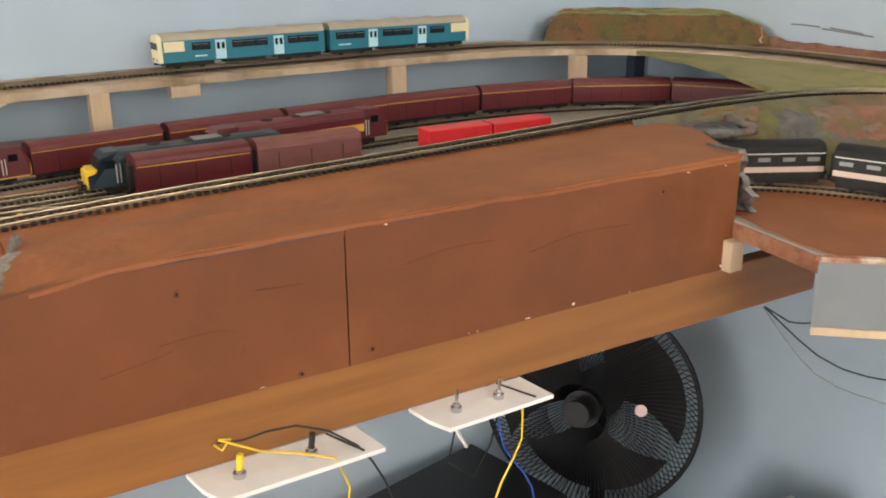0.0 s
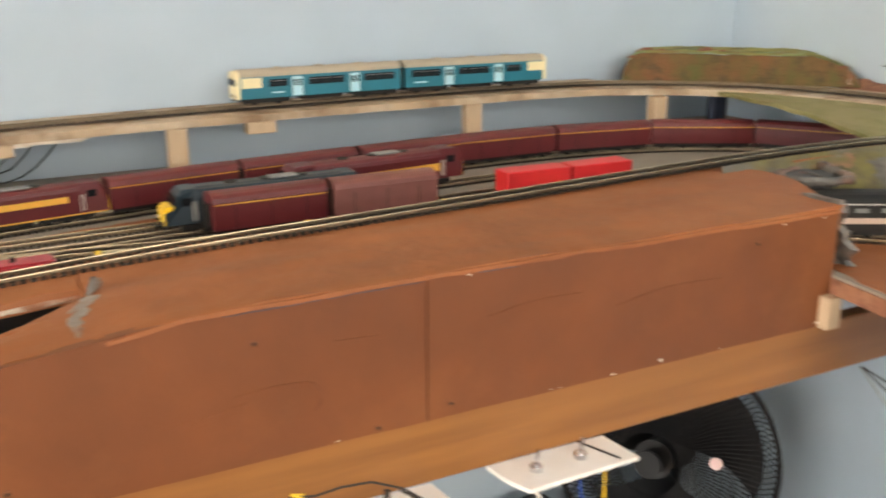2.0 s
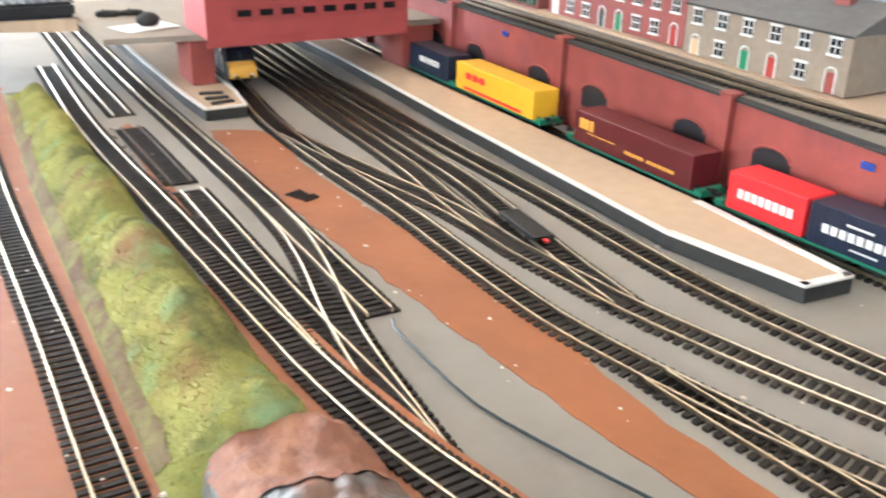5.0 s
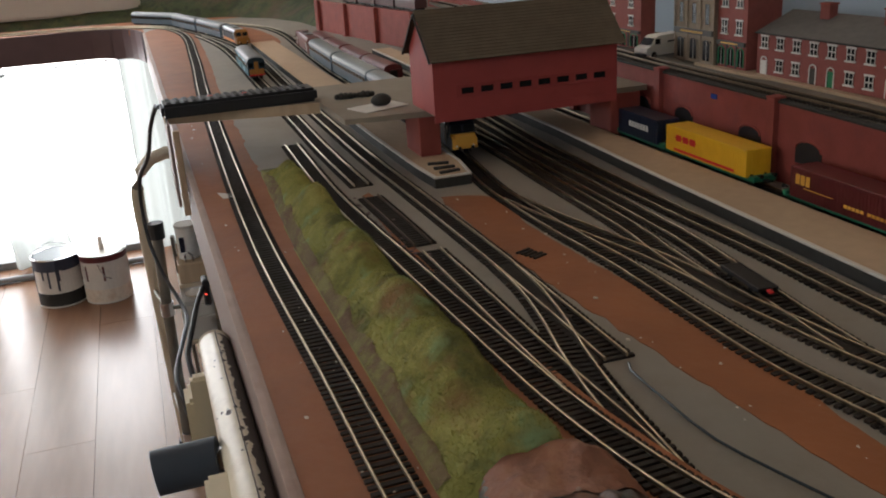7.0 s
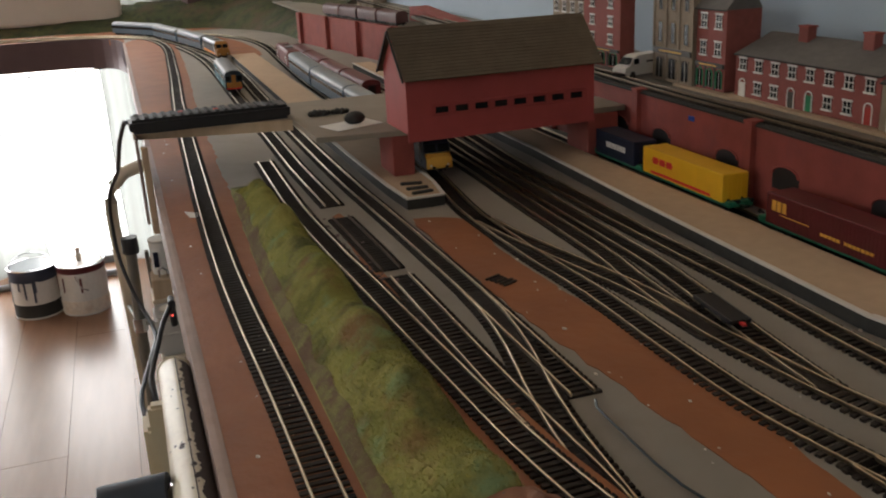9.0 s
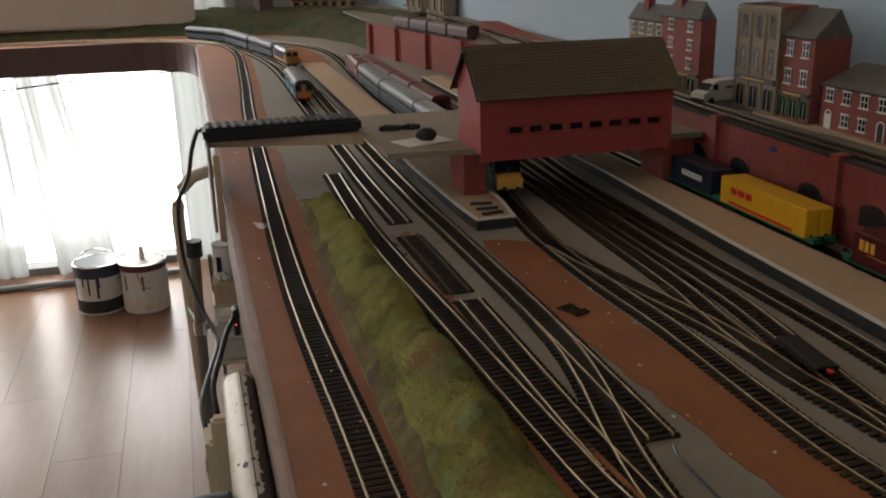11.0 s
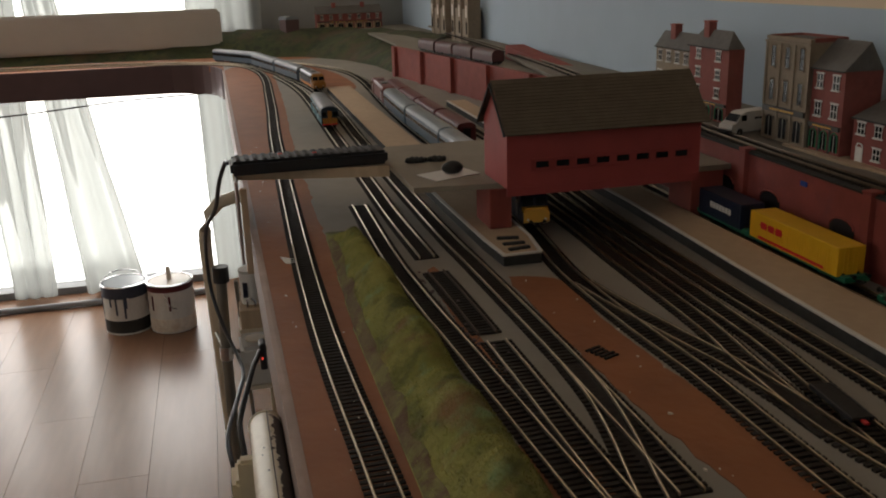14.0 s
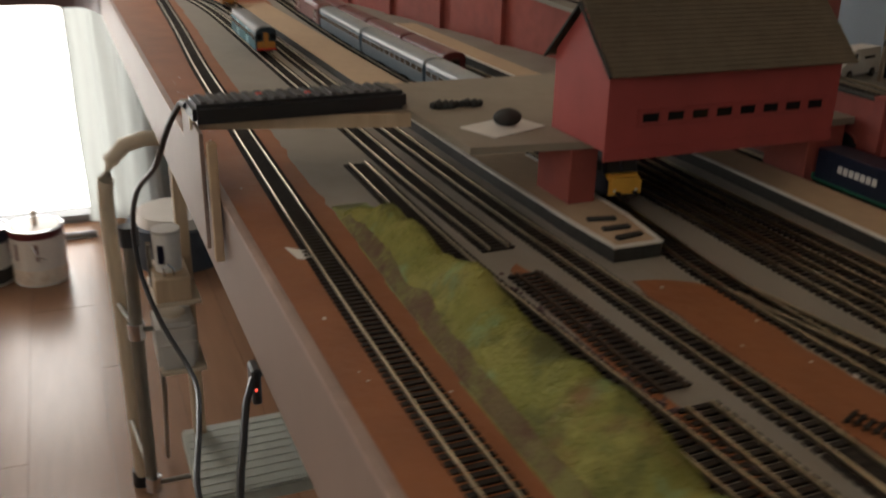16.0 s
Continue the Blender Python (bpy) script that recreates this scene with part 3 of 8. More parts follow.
# ---- ledge under the climbing track ----
def ribbon(bm, xs, fn):
    """A closed cross-section fn(x) -> [(y, z)] swept along x."""
    rows = [[bm.verts.new((x, y, z)) for y, z in fn(x)] for x in xs]
    n = len(rows[0])
    for a, b in zip(rows, rows[1:]):
        for k in range(n):
            bm.faces.new((a[k], a[(k + 1) % n], b[(k + 1) % n], b[k]))
    bm.faces.new(rows[0])
    bm.faces.new(list(reversed(rows[-1])))
    return bm


def ledge(x):
    zt, y = t2z(x) - 0.0006, t2y(x)
    zb = zt - 0.011 if x > -0.445 else 0.0003
    fr = 0.046 + 0.003 * wob(x, 0, 30) if x > -0.445 else 0.02 + 0.028 * lerp(x, [(-0.95, 0), (-0.6, 1)])
    return [(y - fr, zb), (y - fr + 0.003, zt - 0.002 + 0.002 * wob(x, 3, 40)), (y - 0.03, zt), (y + 0.02, zt), (y + 0.021 + 0.4 * zt, 0.0003), (y + 0.016, 0.0004), (y + 0.012, zb)]


structure("ramp_ledge", ribbon(bm_new(), span(-0.95, -0.4447, 24), ledge), "brown", "brown-painted embankment under the ramp track", True, "embankment")
structure("ramp_slab", ribbon(bm_new(), span(-0.4445, -0.2355, 20), ledge), "brown", "brown-painted slab carrying the track over the cutting", True, "deck")
bm = ribbon(bm_new(), span(-0.444, -0.236, 40), lambda x: [(t2y(x) - 0.0475 - 0.002 * abs(wob(x, 5, 60)), t2z(x) - 0.0095 - 0.002 * wob(x, 7, 50)), (t2y(x) - 0.0478 - 0.002 * abs(wob(x, 6, 60)), t2z(x) - 0.0075 + 0.002 * wob(x, 2, 70)), (t2y(x) - 0.042, t2z(x) - 0.006), (t2y(x) - 0.042, t2z(x) - 0.0095)])
structure("slab_torn_edge", bm, "torn", "torn white plaster edge of the slab", True, "trim")
# black sheet for the shade at the back of the cutting under the slab
structure("cutting_back", ribbon(bm_new(), span(-0.445, -0.2, 6), lambda x: [(t2y(x) + 0.009, 0.0004), (t2y(x) + 0.009, t2z(x) - 0.012), (t2y(x) + 0.0105, t2z(x) - 0.012), (t2y(x) + 0.0105, 0.0004)]), "black", "black sheet standing in for the shade under the slab", category="wall")
# black sheet under the deck in place of the tunnel's shade
structure("tunnel_back", box(bm_new(), -0.2, 0.395, 0.150, 0.155, 0.0005, 0.056), "black", "black sheet standing in for the tunnel's dark inside", category="wall")


def rock_z(x, y):
    u = (x + 0.595) / 0.165
    v = (y - 0.106) / 0.041
    d = abs(u) ** 4 + abs(v) ** 4
    if d >= 1:
        return 0.0004
    h = lerp(x, [(-0.76, 0.034), (-0.6, 0.038), (-0.50, 0.044), (-0.43, 0.049)])
    return 0.0004 + (1 - d) ** 0.35 * (h + 0.011 * wob(x, y, 24, 4) + 0.006 * abs(wob(x, y, 48, 8)) - 0.004 * abs(wob(x, y, 34, 15)) + 0.0045 * abs(wob(x * 0.4, y, 75, 5)) - 0.003 * abs(wob(x * 0.6, y, 120, 11)) + 0.0012 * wob(x, y, 150, 3)) * (0.72 + 0.28 * (y - 0.05) / 0.1)


M["soil"] = blended("brown_soil", [(0.24, 0.095, 0.05), (0.31, 0.14, 0.075), (0.17, 0.065, 0.035)], [25, 45], 0.75, 0.7, 200)
rock = tagged(part("rock_outcrop", sheet(bm_new(), lambda x, y: (x + 0.004 * wob(y, x, 60), y, rock_z(x, y)), span(-0.765, -0.425, 190), span(0.045, 0.15, 70)), "rock", None, "", True), "grey crumpled plaster rock outcrop with brown smears", "rock")
bm = bm_new()
rimpts = []
for i in range(30):
    a = i / 29
    rimpts.append((-0.4325 + 0.005 * math.sin(a * 9) + 0.003 * wob(a, 1, 9), 0.108 + 0.010 * math.sin(math.pi * a), 0.050 - 0.038 * a + 0.002 * wob(a, 2, 11)))


def rim_skin(u, v):
    i = min(int(u * 28.99), 28)
    p = Vector(rimpts[i]).lerp(Vector(rimpts[i + 1]), u * 29 - i)
    r = 0.0030 * (0.7 + 0.8 * abs(wob(u * 9, v, 2.0, 5)))
    a = math.pi * (v * 1.3 - 0.2)
    return (p.x - 0.003 + r * math.sin(a) * 1.1 + 0.001 * wob(u * 30, v * 4, 1.0), p.y - 0.003, p.z + r * math.cos(a) + 0.0012 * wob(u * 26, v * 5, 1.0, 3))


sheet(bm, rim_skin, span(0, 1, 60), span(0, 1, 9))
part("soil_cap", sheet(bm_new(), lambda u, y: (-0.768 + u * (0.085 + 0.03 * wob(y * 50, 1, 1.0)), y, rock_z(-0.768 + u * (0.085 + 0.03 * wob(y * 50, 1, 1.0)), y) + 0.0012), span(0, 1, 16), span(0.072, 0.149, 24)), "soil", rock, "brown painted soil on the rock's end", True)
part("torn_rim", bm, "smear", rock, "cream torn plaster rim", True)
# grey plaster run down the slope at the end of the cutting
def slope_point(x, f, lift):
    """A point on the brown slope, or on the deck where the slope runs out."""
    y = 0.004 + f * (lerp(x, RIM) - 0.004)
    z = hill_z(x, f) if x < -0.2345 else deck_z(x, y / (t2y(x) + 0.026))
    return (x, y, z + lift)


def run_of_plaster(u, f):
    w = lerp(f, [(0.10, 0.001), (0.3, 0.0035), (0.5, 0.005), (0.75, 0.008), (1.0, 0.0075)]) * (1 + 0.5 * wob(f, u, 9, 2))
    x = lerp(f, [(0.1, -0.249), (0.5, -0.247), (0.8, -0.241), (1.0, -0.2335)]) + 0.003 * wob(f, 3, 7) + w * (u - 0.5) * 2
    f = min(0.99, max(0.02, f + 0.03 * wob(u, f, 6, 4)))
    return slope_point(x, f, 0.0007 + 0.0008 * wob(u * 3, f * 9, 1.0) - 0.0009 * abs(2 * u - 1) ** 3)


structure("plaster_run", sheet(bm_new(), run_of_plaster, span(0, 1, 10), span(0.1, 1, 28)), "smear", "grey plaster run down the brown slope", True, "trim")
# a flap of plaster turned up where the slab meets the deck
structure("plaster_flap", sheet(bm_new(), lambda u, v: (-0.236 + 0.014 * u + 0.003 * wob(u, v, 7), 0.082 + 0.036 * u + 0.006 * (v - 0.5), 0.0545 + 0.0105 * v * math.sin(math.pi * (0.12 + 0.8 * u)) + 0.001 * wob(u * 5, v * 4, 1.0)), span(0, 1, 14), span(0, 1, 6)), "smear", "grey plaster flap at the end of the slab", True, "trim")


M["streak"] = blended("worn_plaster_on_brown", [(0.285, 0.100, 0.034), (0.30, 0.185, 0.13), (0.27, 0.095, 0.030), (0.25, 0.215, 0.19)], [34, 60, 26], 0.62, 0.6, 130, 0.46, 0.58)


def crest_smear(x0, x1, f0, f1, seed):
    """A worn plaster streak along the crest of the slope."""
    def at(u, v):
        k = math.sin(math.pi * min(1, max(0, u))) ** 0.6 * (0.6 + 0.5 * wob(u * 5, seed, 1.0))
        f = (f0 + f1) / 2 + (f1 - f0) * (v - 0.5) * k + 0.05 * wob(u * 4, seed + 3, 1.0)
        return slope_point(x0 + (x1 - x0) * u, min(0.985, max(0.03, f)), 0.0006 - 0.0009 * abs(2 * v - 1) ** 3)
    return sheet(bm_new(), at, span(0, 1, 36), span(0, 1, 7))


for x0, x1, f0, f1, seed in ((-0.468, -0.385, 0.35, 1.0, 1), (-0.40, -0.33, 0.50, 1.0, 2), (-0.36, -0.30, 0.20, 0.70, 3), (-0.335, -0.262, 0.62, 0.97, 4)):
    structure("plaster_streak", crest_smear(x0, x1, f0, f1, seed), "streak", "grey-pink plaster streak on the brown slope", True, "trim")

# ---- painted ground patches ----
def patch(name, poly, z, mat, label, seed):
    line = spline([(x, y, 0) for x, y in poly + [poly[0]]], 0.012)
    bm = bm_new()
    ring = []
    for p in line[:-1]:
        ring.append(bm.verts.new((p.x + 0.004 * wob(p.x, p.y, 45, seed), max(YF + 0.0006, p.y + 0.004 * wob(p.y, p.x, 45, seed + 5)) if name == "brown_front_strip" else p.y + 0.004 * wob(p.y, p.x, 45, seed + 5), z)))
    f = bm.faces.new(ring)
    g = bmesh.ops.extrude_face_region(bm, geom=[f])
    bmesh.ops.translate(bm, verts=[v for v in g["geom"] if isinstance(v, bmesh.types.BMVert)], vec=(0, 0, -z + 0.0001))
    bmesh.ops.triangulate(bm, faces=[f for f in bm.faces if len(f.verts) > 4])
    return structure(name, bm, mat, label, category="ground")


patch("brown_front_strip", [(-3.7, YF - 0.003), (-2.9, YF - 0.003), (-2, YF - 0.003), (-1.2, YF - 0.003), (-0.48, YF - 0.003), (-0.475, 0.03), (-0.475, 0.05), (-0.56, 0.075), (-0.75, 0.06), (-1.0, 0.06), (-1.3, 0.07), (-1.55, 0.07), (-2.2, 0.09), (-2.7, 0.115), (-3.1, 0.130), (-3.5, 0.138), (-3.72, 0.11), (-3.82, 0.03)], 0.0006, "brown", "red-brown painted strip along the board edge", 1.0)
patch("brown_far_patch", [(-3.82, 0.24), (-3.5, 0.235), (-3.2, 0.262), (-3.0, 0.27), (-3.0, 0.335), (-3.2, 0.35), (-3.5, 0.33), (-3.72, 0.28)], 0.0007, "brown", "red-brown painted patch at the far end of the island platform", 7.0)
patch("brown_yard_strip", [(-1.30, 0.238), (-1.27, 0.29), (-1.15, 0.286), (-1.05, 0.292), (-0.95, 0.300), (-0.85, 0.303), (-0.7, 0.300), (-0.6, 0.305), (-0.56, 0.30), (-0.58, 0.28), (-0.7, 0.262), (-0.85, 0.250), (-1.0, 0.238), (-1.15, 0.235)], 0.0007, "brown", "red-brown painted strip between the sidings", 2.0)
patch("brown_goods_patch", [(-0.71, 0.515), (-0.62, 0.512), (-0.5, 0.54), (-0.4, 0.56), (-0.3, 0.58), (-0.34, 0.65), (-0.5, 0.62), (-0.66, 0.57)], 0.0007, "brown", "red-brown painted patch beside the goods road", 3.0)
patch("brown_yard_patch", [(-0.48, 0.42), (-0.36, 0.437), (-0.2, 0.462), (-0.1, 0.48), (-0.12, 0.492), (-0.3, 0.462), (-0.47, 0.432)], 0.0007, "brown", "red-brown painted patch between the sidings", 3.5)
patch("brown_lower_board", [(0.406, -0.005), (0.395, -0.05), (0.388, -0.112), (0.41, -0.140), (0.50, -0.219), (0.60, -0.304), (0.98, -0.304), (0.98, -0.0), (0.72, 0.0), (0.6, 0.04), (0.5, 0.08), (0.43, 0.06)], 0.0007, "brown", "red-brown painted lower board", 4.0)
patch("brown_cutting_floor", [(-0.66, 0.062), (-0.56, 0.050), (-0.47, 0.058), (-0.42, 0.062), (-0.40, 0.078), (-0.373, 0.118), (-0.372, 0.136), (-0.40, 0.140), (-0.445, 0.132), (-0.46, 0.085), (-0.60, 0.075)], 0.0005, "brown", "red-brown painted patch in the cutting", 4.5)

# ---- grass ridge ----
M["grass"] = blended("static_grass", [(0.25, 0.245, 0.060), (0.33, 0.30, 0.082), (0.11, 0.11, 0.034), (0.25, 0.34, 0.16), (0.23, 0.13, 0.05)], [30, 17, 22, 14], 0.9, 0.7, 260, 0.47, 0.58)
M["grass_dark"] = blended("dark_scatter_grass", [(0.042, 0.052, 0.016), (0.065, 0.070, 0.020), (0.026, 0.031, 0.012), (0.075, 0.05, 0.026)], [14, 30, 10], 0.9, 0.8, 350)


def ridge_z(x, y):
    lo, hi = lerp(x, [(-1.52, 0.070), (-1.2, 0.057), (-0.75, 0.056)]), lerp(x, [(-1.52, 0.108), (-1.2, 0.118), (-0.75, 0.135)])
    v = (y - lo) / (hi - lo)
    if v <= 0 or v >= 1:
        return -0.001
    e = min(1.0, max(0.0, (x + 1.53) / 0.08)) * min(1.0, max(0.0, (-0.735 - x) / 0.03 + 0.25))
    return 0.001 + e * (math.sin(math.pi * v ** 1.35) ** 0.7) * (0.030 + 0.014 * wob(x, y * 0.5, 13, 6) + 0.007 * wob(x, y, 36, 2) + 0.0045 * (abs(wob(x * 2.4, y * 0.5, 26, 9)) - 0.25)) * (0.72 + 0.45 * v)


ridge = tagged(part("grass_ridge", sheet(bm_new(), lambda x, y: (x, y, ridge_z(x, y)), span(-1.54, -0.73, 200), span(0.054, 0.137, 26)), "grass", None, "", True), "lumpy ridge of yellow-green static grass between two tracks", "grass ridge")


def tufts(name, n, area_fn, mat, parent, size=0.004):
    vs, fs = [], []
    for i in range(n):
        p = area_fn()
        if p is None:
            continue
        a = random.random() * 6.28
        h = size * (0.5 + random.random())
        lx, ly = (random.random() - 0.5) * h * 1.3, (random.random() - 0.5) * h * 1.3
        w = 0.0005
        k = len(vs)
        vs += [(p[0] - w * math.cos(a), p[1] - w * math.sin(a), p[2] - 0.0008), (p[0] + w * math.cos(a), p[1] + w * math.sin(a), p[2] - 0.0008), (p[0] + lx, p[1] + ly, p[2] + h * 0.7)]
        fs.append((k, k + 1, k + 2))
    me = bpy.data.meshes.new(name)
    me.from_pydata(vs, [], fs)
    me.materials.append(M[mat])
    ob = new(name, me)
    ob.parent = parent
    return tagged(ob, "fine static grass fibres", kind="stuff")


def on_ridge():
    x, y = -1.53 + 0.8 * random.random(), 0.055 + 0.08 * random.random()
    z = ridge_z(x, y)
    return (x, y, z) if z > 0.003 else None


M["fibre"] = blended("grass_fibre", [(0.29, 0.285, 0.070), (0.38, 0.345, 0.098), (0.15, 0.15, 0.044), (0.28, 0.38, 0.18), (0.27, 0.17, 0.065)], [30, 17, 22, 14], 0.9, 0.0, 260, 0.47, 0.58)
nt = M["fibre"].node_tree
geo, mr, hs = nt.nodes.new("ShaderNodeNewGeometry"), nt.nodes.new("ShaderNodeMapRange"), nt.nodes.new("ShaderNodeHueSaturation")
mr.inputs["To Min"].default_value, mr.inputs["To Max"].default_value = 0.82, 1.25
nt.links.new(geo.outputs["Random Per Island"], mr.inputs["Value"])
nt.links.new(mr.outputs[0], hs.inputs["Value"])
col = nt.nodes["Principled BSDF"].inputs["Base Color"]
nt.links.new(col.links[0].from_socket, hs.inputs["Color"])
nt.links.new(hs.outputs[0], col)
tufts("grass_fibre", 60000, on_ridge, "fibre", ridge, 0.0016)
M["foot_soil"] = blended("brown_grass_foot", [(0.15, 0.105, 0.045), (0.20, 0.18, 0.055), (0.12, 0.065, 0.032)], [30, 44], 0.9, 0.7, 260, 0.46, 0.58)


def ridge_foot(x, v):
    lo = lerp(x, [(-1.52, 0.070), (-1.2, 0.057), (-0.75, 0.056)])
    y = lo + (0.010 + 0.005 * wob(x, 2.0, 22)) * v
    return (x, y, max(0.0012, ridge_z(x, y)) + 0.0012 * math.sin(math.pi * v) ** 0.5)


part("brown_foot", sheet(bm_new(), ridge_foot, span(-1.50, -0.76, 160), span(0, 1, 5)), "foot_soil", ridge, "brown worn strip along the ridge's foot", True)

# ---- east hillside ----
T2_IN = [(0.40, 0.154), (0.5, 0.161), (0.58, 0.163), (0.655, 0.158), (0.72, 0.142), (0.775, 0.11), (0.82, 0.06), (0.852, 0.0), (0.855, -0.15), (0.855, -0.295)]
LOW = [(0.40, 0.135), (0.47, 0.126), (0.54, 0.105), (0.60, 0.05), (0.65, -0.03), (0.69, -0.12), (0.705, -0.18), (0.71, -0.22), (0.712, -0.26), (0.713, -0.295)]


def between(a, b, u, v):
    i = min(int(u * (len(a) - 1)), len(a) - 2)
    f = u * (len(a) - 1) - i
    pa = [a[i][k] + (a[i + 1][k] - a[i][k]) * f for k in (0, 1)]
    pb = [b[i][k] + (b[i + 1][k] - b[i][k]) * f for k in (0, 1)]
    return pa[0] + (pb[0] - pa[0]) * v, pa[1] + (pb[1] - pa[1]) * v


def hillside(u, v):
    x, y = between(LOW, T2_IN, u, v)
    z = 0.072 * (v ** 0.75) + 0.012 * math.sin(math.pi * v) * (0.6 + wob(x, y, 16, 3)) + 0.004 * wob(x, y, 60, 1) * math.sin(math.pi * v)
    return (x + 0.006 * wob(x, y, 30, 9), y, max(0.0005, z))


M["hill_soil"] = blended("worn_hill_soil", [(0.22, 0.105, 0.060), (0.28, 0.135, 0.080), (0.13, 0.115, 0.042), (0.17, 0.16, 0.15)], [18, 24, 30], 0.8, 1.0, 160, 0.46, 0.60)
M["hill_plaster"] = blended("worn_hill_plaster", [(0.10, 0.096, 0.088), (0.17, 0.155, 0.14), (0.125, 0.11, 0.04), (0.05, 0.046, 0.04)], [22, 26, 36], 0.7, 1.0, 150, 0.45, 0.60)
M["hill_mix"] = blended("hill_scatter", [(0.125, 0.10, 0.036), (0.165, 0.145, 0.045), (0.085, 0.075, 0.05), (0.125, 0.12, 0.115), (0.21, 0.10, 0.06)], [12, 26, 10, 8], 0.8, 0.9, 160, 0.45, 0.62)
hill_e = tagged(part("hillside", sheet(bm_new(), hillside, span(0, 1, 70), span(0, 1, 24)), "hill_mix", None, "", True), "grassy plaster hillside with grey rock patches below the curved track", "hillside")
def worn(name, mat, u0, u1, v0, v1, seed, label):
    def at(a, b):
        k = 0.5 + 0.5 * math.sin(math.pi * a) ** 0.5
        p = hillside(u0 + (u1 - u0) * (a + 0.08 * wob(b * 6, seed, 1.0)), min(0.99, (v0 + v1) / 2 + (v1 - v0) * (b - 0.5) * k * (1 + 0.35 * wob(a * 7, seed + 2, 1.0))))
        return (p[0], p[1], p[2] + 0.0012 - 0.0022 * max(abs(2 * a - 1), abs(2 * b - 1)) ** 4)
    part(name, sheet(bm_new(), at, span(0, 1, 34), span(0, 1, 16)), mat, hill_e, label, True)


worn("bare_soil", "hill_soil", 0.34, 0.60, 0.28, 0.86, 1.0, "bare red-brown soil")
worn("bare_soil", "hill_soil", 0.16, 0.26, 0.62, 0.90, 4.0, "bare red-brown soil")
worn("bare_plaster", "hill_plaster", 0.27, 0.36, 0.22, 0.80, 2.0, "bare grey plaster")
worn("bare_plaster", "hill_plaster", 0.08, 0.20, 0.15, 0.50, 3.0, "bare grey plaster")
UP_IN = [(0.765, 0.555), (0.80, 0.50), (0.835, 0.42), (0.855, 0.33), (0.866, 0.22), (0.871, 0.1), (0.872, 0.0), (0.873, -0.1), (0.873, -0.2), (0.873, -0.295)]
T2_OUT = [(0.69, 0.206), (0.73, 0.197), (0.77, 0.184), (0.81, 0.18), (0.84, 0.15), (0.862, 0.10), (0.866, 0.0), (0.868, -0.1), (0.869, -0.2), (0.870, -0.295)]


def saddle(u, v):
    x, y = between(T2_OUT, UP_IN, u, v)
    return (x, y, 0.072 + 0.012 * v + 0.006 * math.sin(math.pi * v) * (1 + wob(x, y, 25, 4)))


bm = sheet(bm_new(), saddle, span(0, 1, 40), span(0, 1, 14))
g = bmesh.ops.extrude_face_region(bm, geom=list(bm.faces))
bmesh.ops.translate(bm, verts=[v for v in g["geom"] if isinstance(v, bmesh.types.BMVert)], vec=(0, 0, -0.006))
M["grass_flat"] = blended("pale_scatter_grass", [(0.235, 0.215, 0.085), (0.27, 0.235, 0.115), (0.185, 0.175, 0.06)], [9, 20], 0.9, 0.5, 300, 0.42, 0.64)
tagged(part("grass_bank", bm, "grass_flat", None, "", True), "thin green grass bank between the two raised tracks", "grass bank")
# ground strip that carries the curving ramp track
bm = bm_new()
line = TRACKS["ramp"]
rows = []
for i, p in enumerate(line):
    if p.x < 0.395 or (p.y < 0.2 and p.x < 0.5):
        continue
    d = (line[min(i + 1, len(line) - 1)] - line[i - 1]).normalized()
    s = Vector((-d.y, d.x, 0)).normalized()
    rows.append([bm.verts.new(p + s * a + Vector((0, 0, z))) for a, z in ((-0.032, -0.001), (0.022, -0.0005), (0.022, -0.008), (-0.032, -0.008))])
for a, b in zip(rows, rows[1:]):
    for k in range(4):
        bm.faces.new((a[k], a[(k + 1) % 4], b[(k + 1) % 4], b[k]))
structure("curve_deck", bm, "brown", "brown deck under the curved track", True, "deck")
# hollow between the deck's end and the hillside: black block for its shade, broken plaster lips
hol = thing("plaster_hollow", "broken grey plaster round a black block for a shaded hollow", "plaster", kind="structure")
part("hollow", prism(bm_new(), [(0.452, 0.118), (0.462, 0.104), (0.488, 0.094), (0.512, 0.104), (0.522, 0.128), (0.506, 0.142), (0.478, 0.138)], 0.040, 0.0612), "black", hol, "black block standing in for the hollow's shade")
for pts, r in (([(0.445, 0.128), (0.452, 0.112), (0.468, 0.098), (0.492, 0.087), (0.515, 0.084)], 0.0046), ([(0.519, 0.092), (0.527, 0.112), (0.530, 0.132), (0.545, 0.146)], 0.0060), ([(0.430, 0.140), (0.455, 0.132), (0.478, 0.1435), (0.508, 0.148)], 0.0042), ([(0.489, 0.094), (0.494, 0.113), (0.491, 0.130)], 0.0032)):
    line = spline([(x, y, 0.0600 + 0.002 * wob(x, y, 60)) for x, y in pts], 0.005)
    bm = tube(bm_new(), [tuple(p) for p in line], r, 9)
    for v in bm.verts:
        v.co += Vector((0.0026 * wob(v.co.y, v.co.z, 170), 0.0026 * wob(v.co.x, v.co.z, 190, 3), 0.0022 * wob(v.co.x, v.co.y, 210, 6)))
    part("plaster_lip", bm, "rock", hol, "", True)
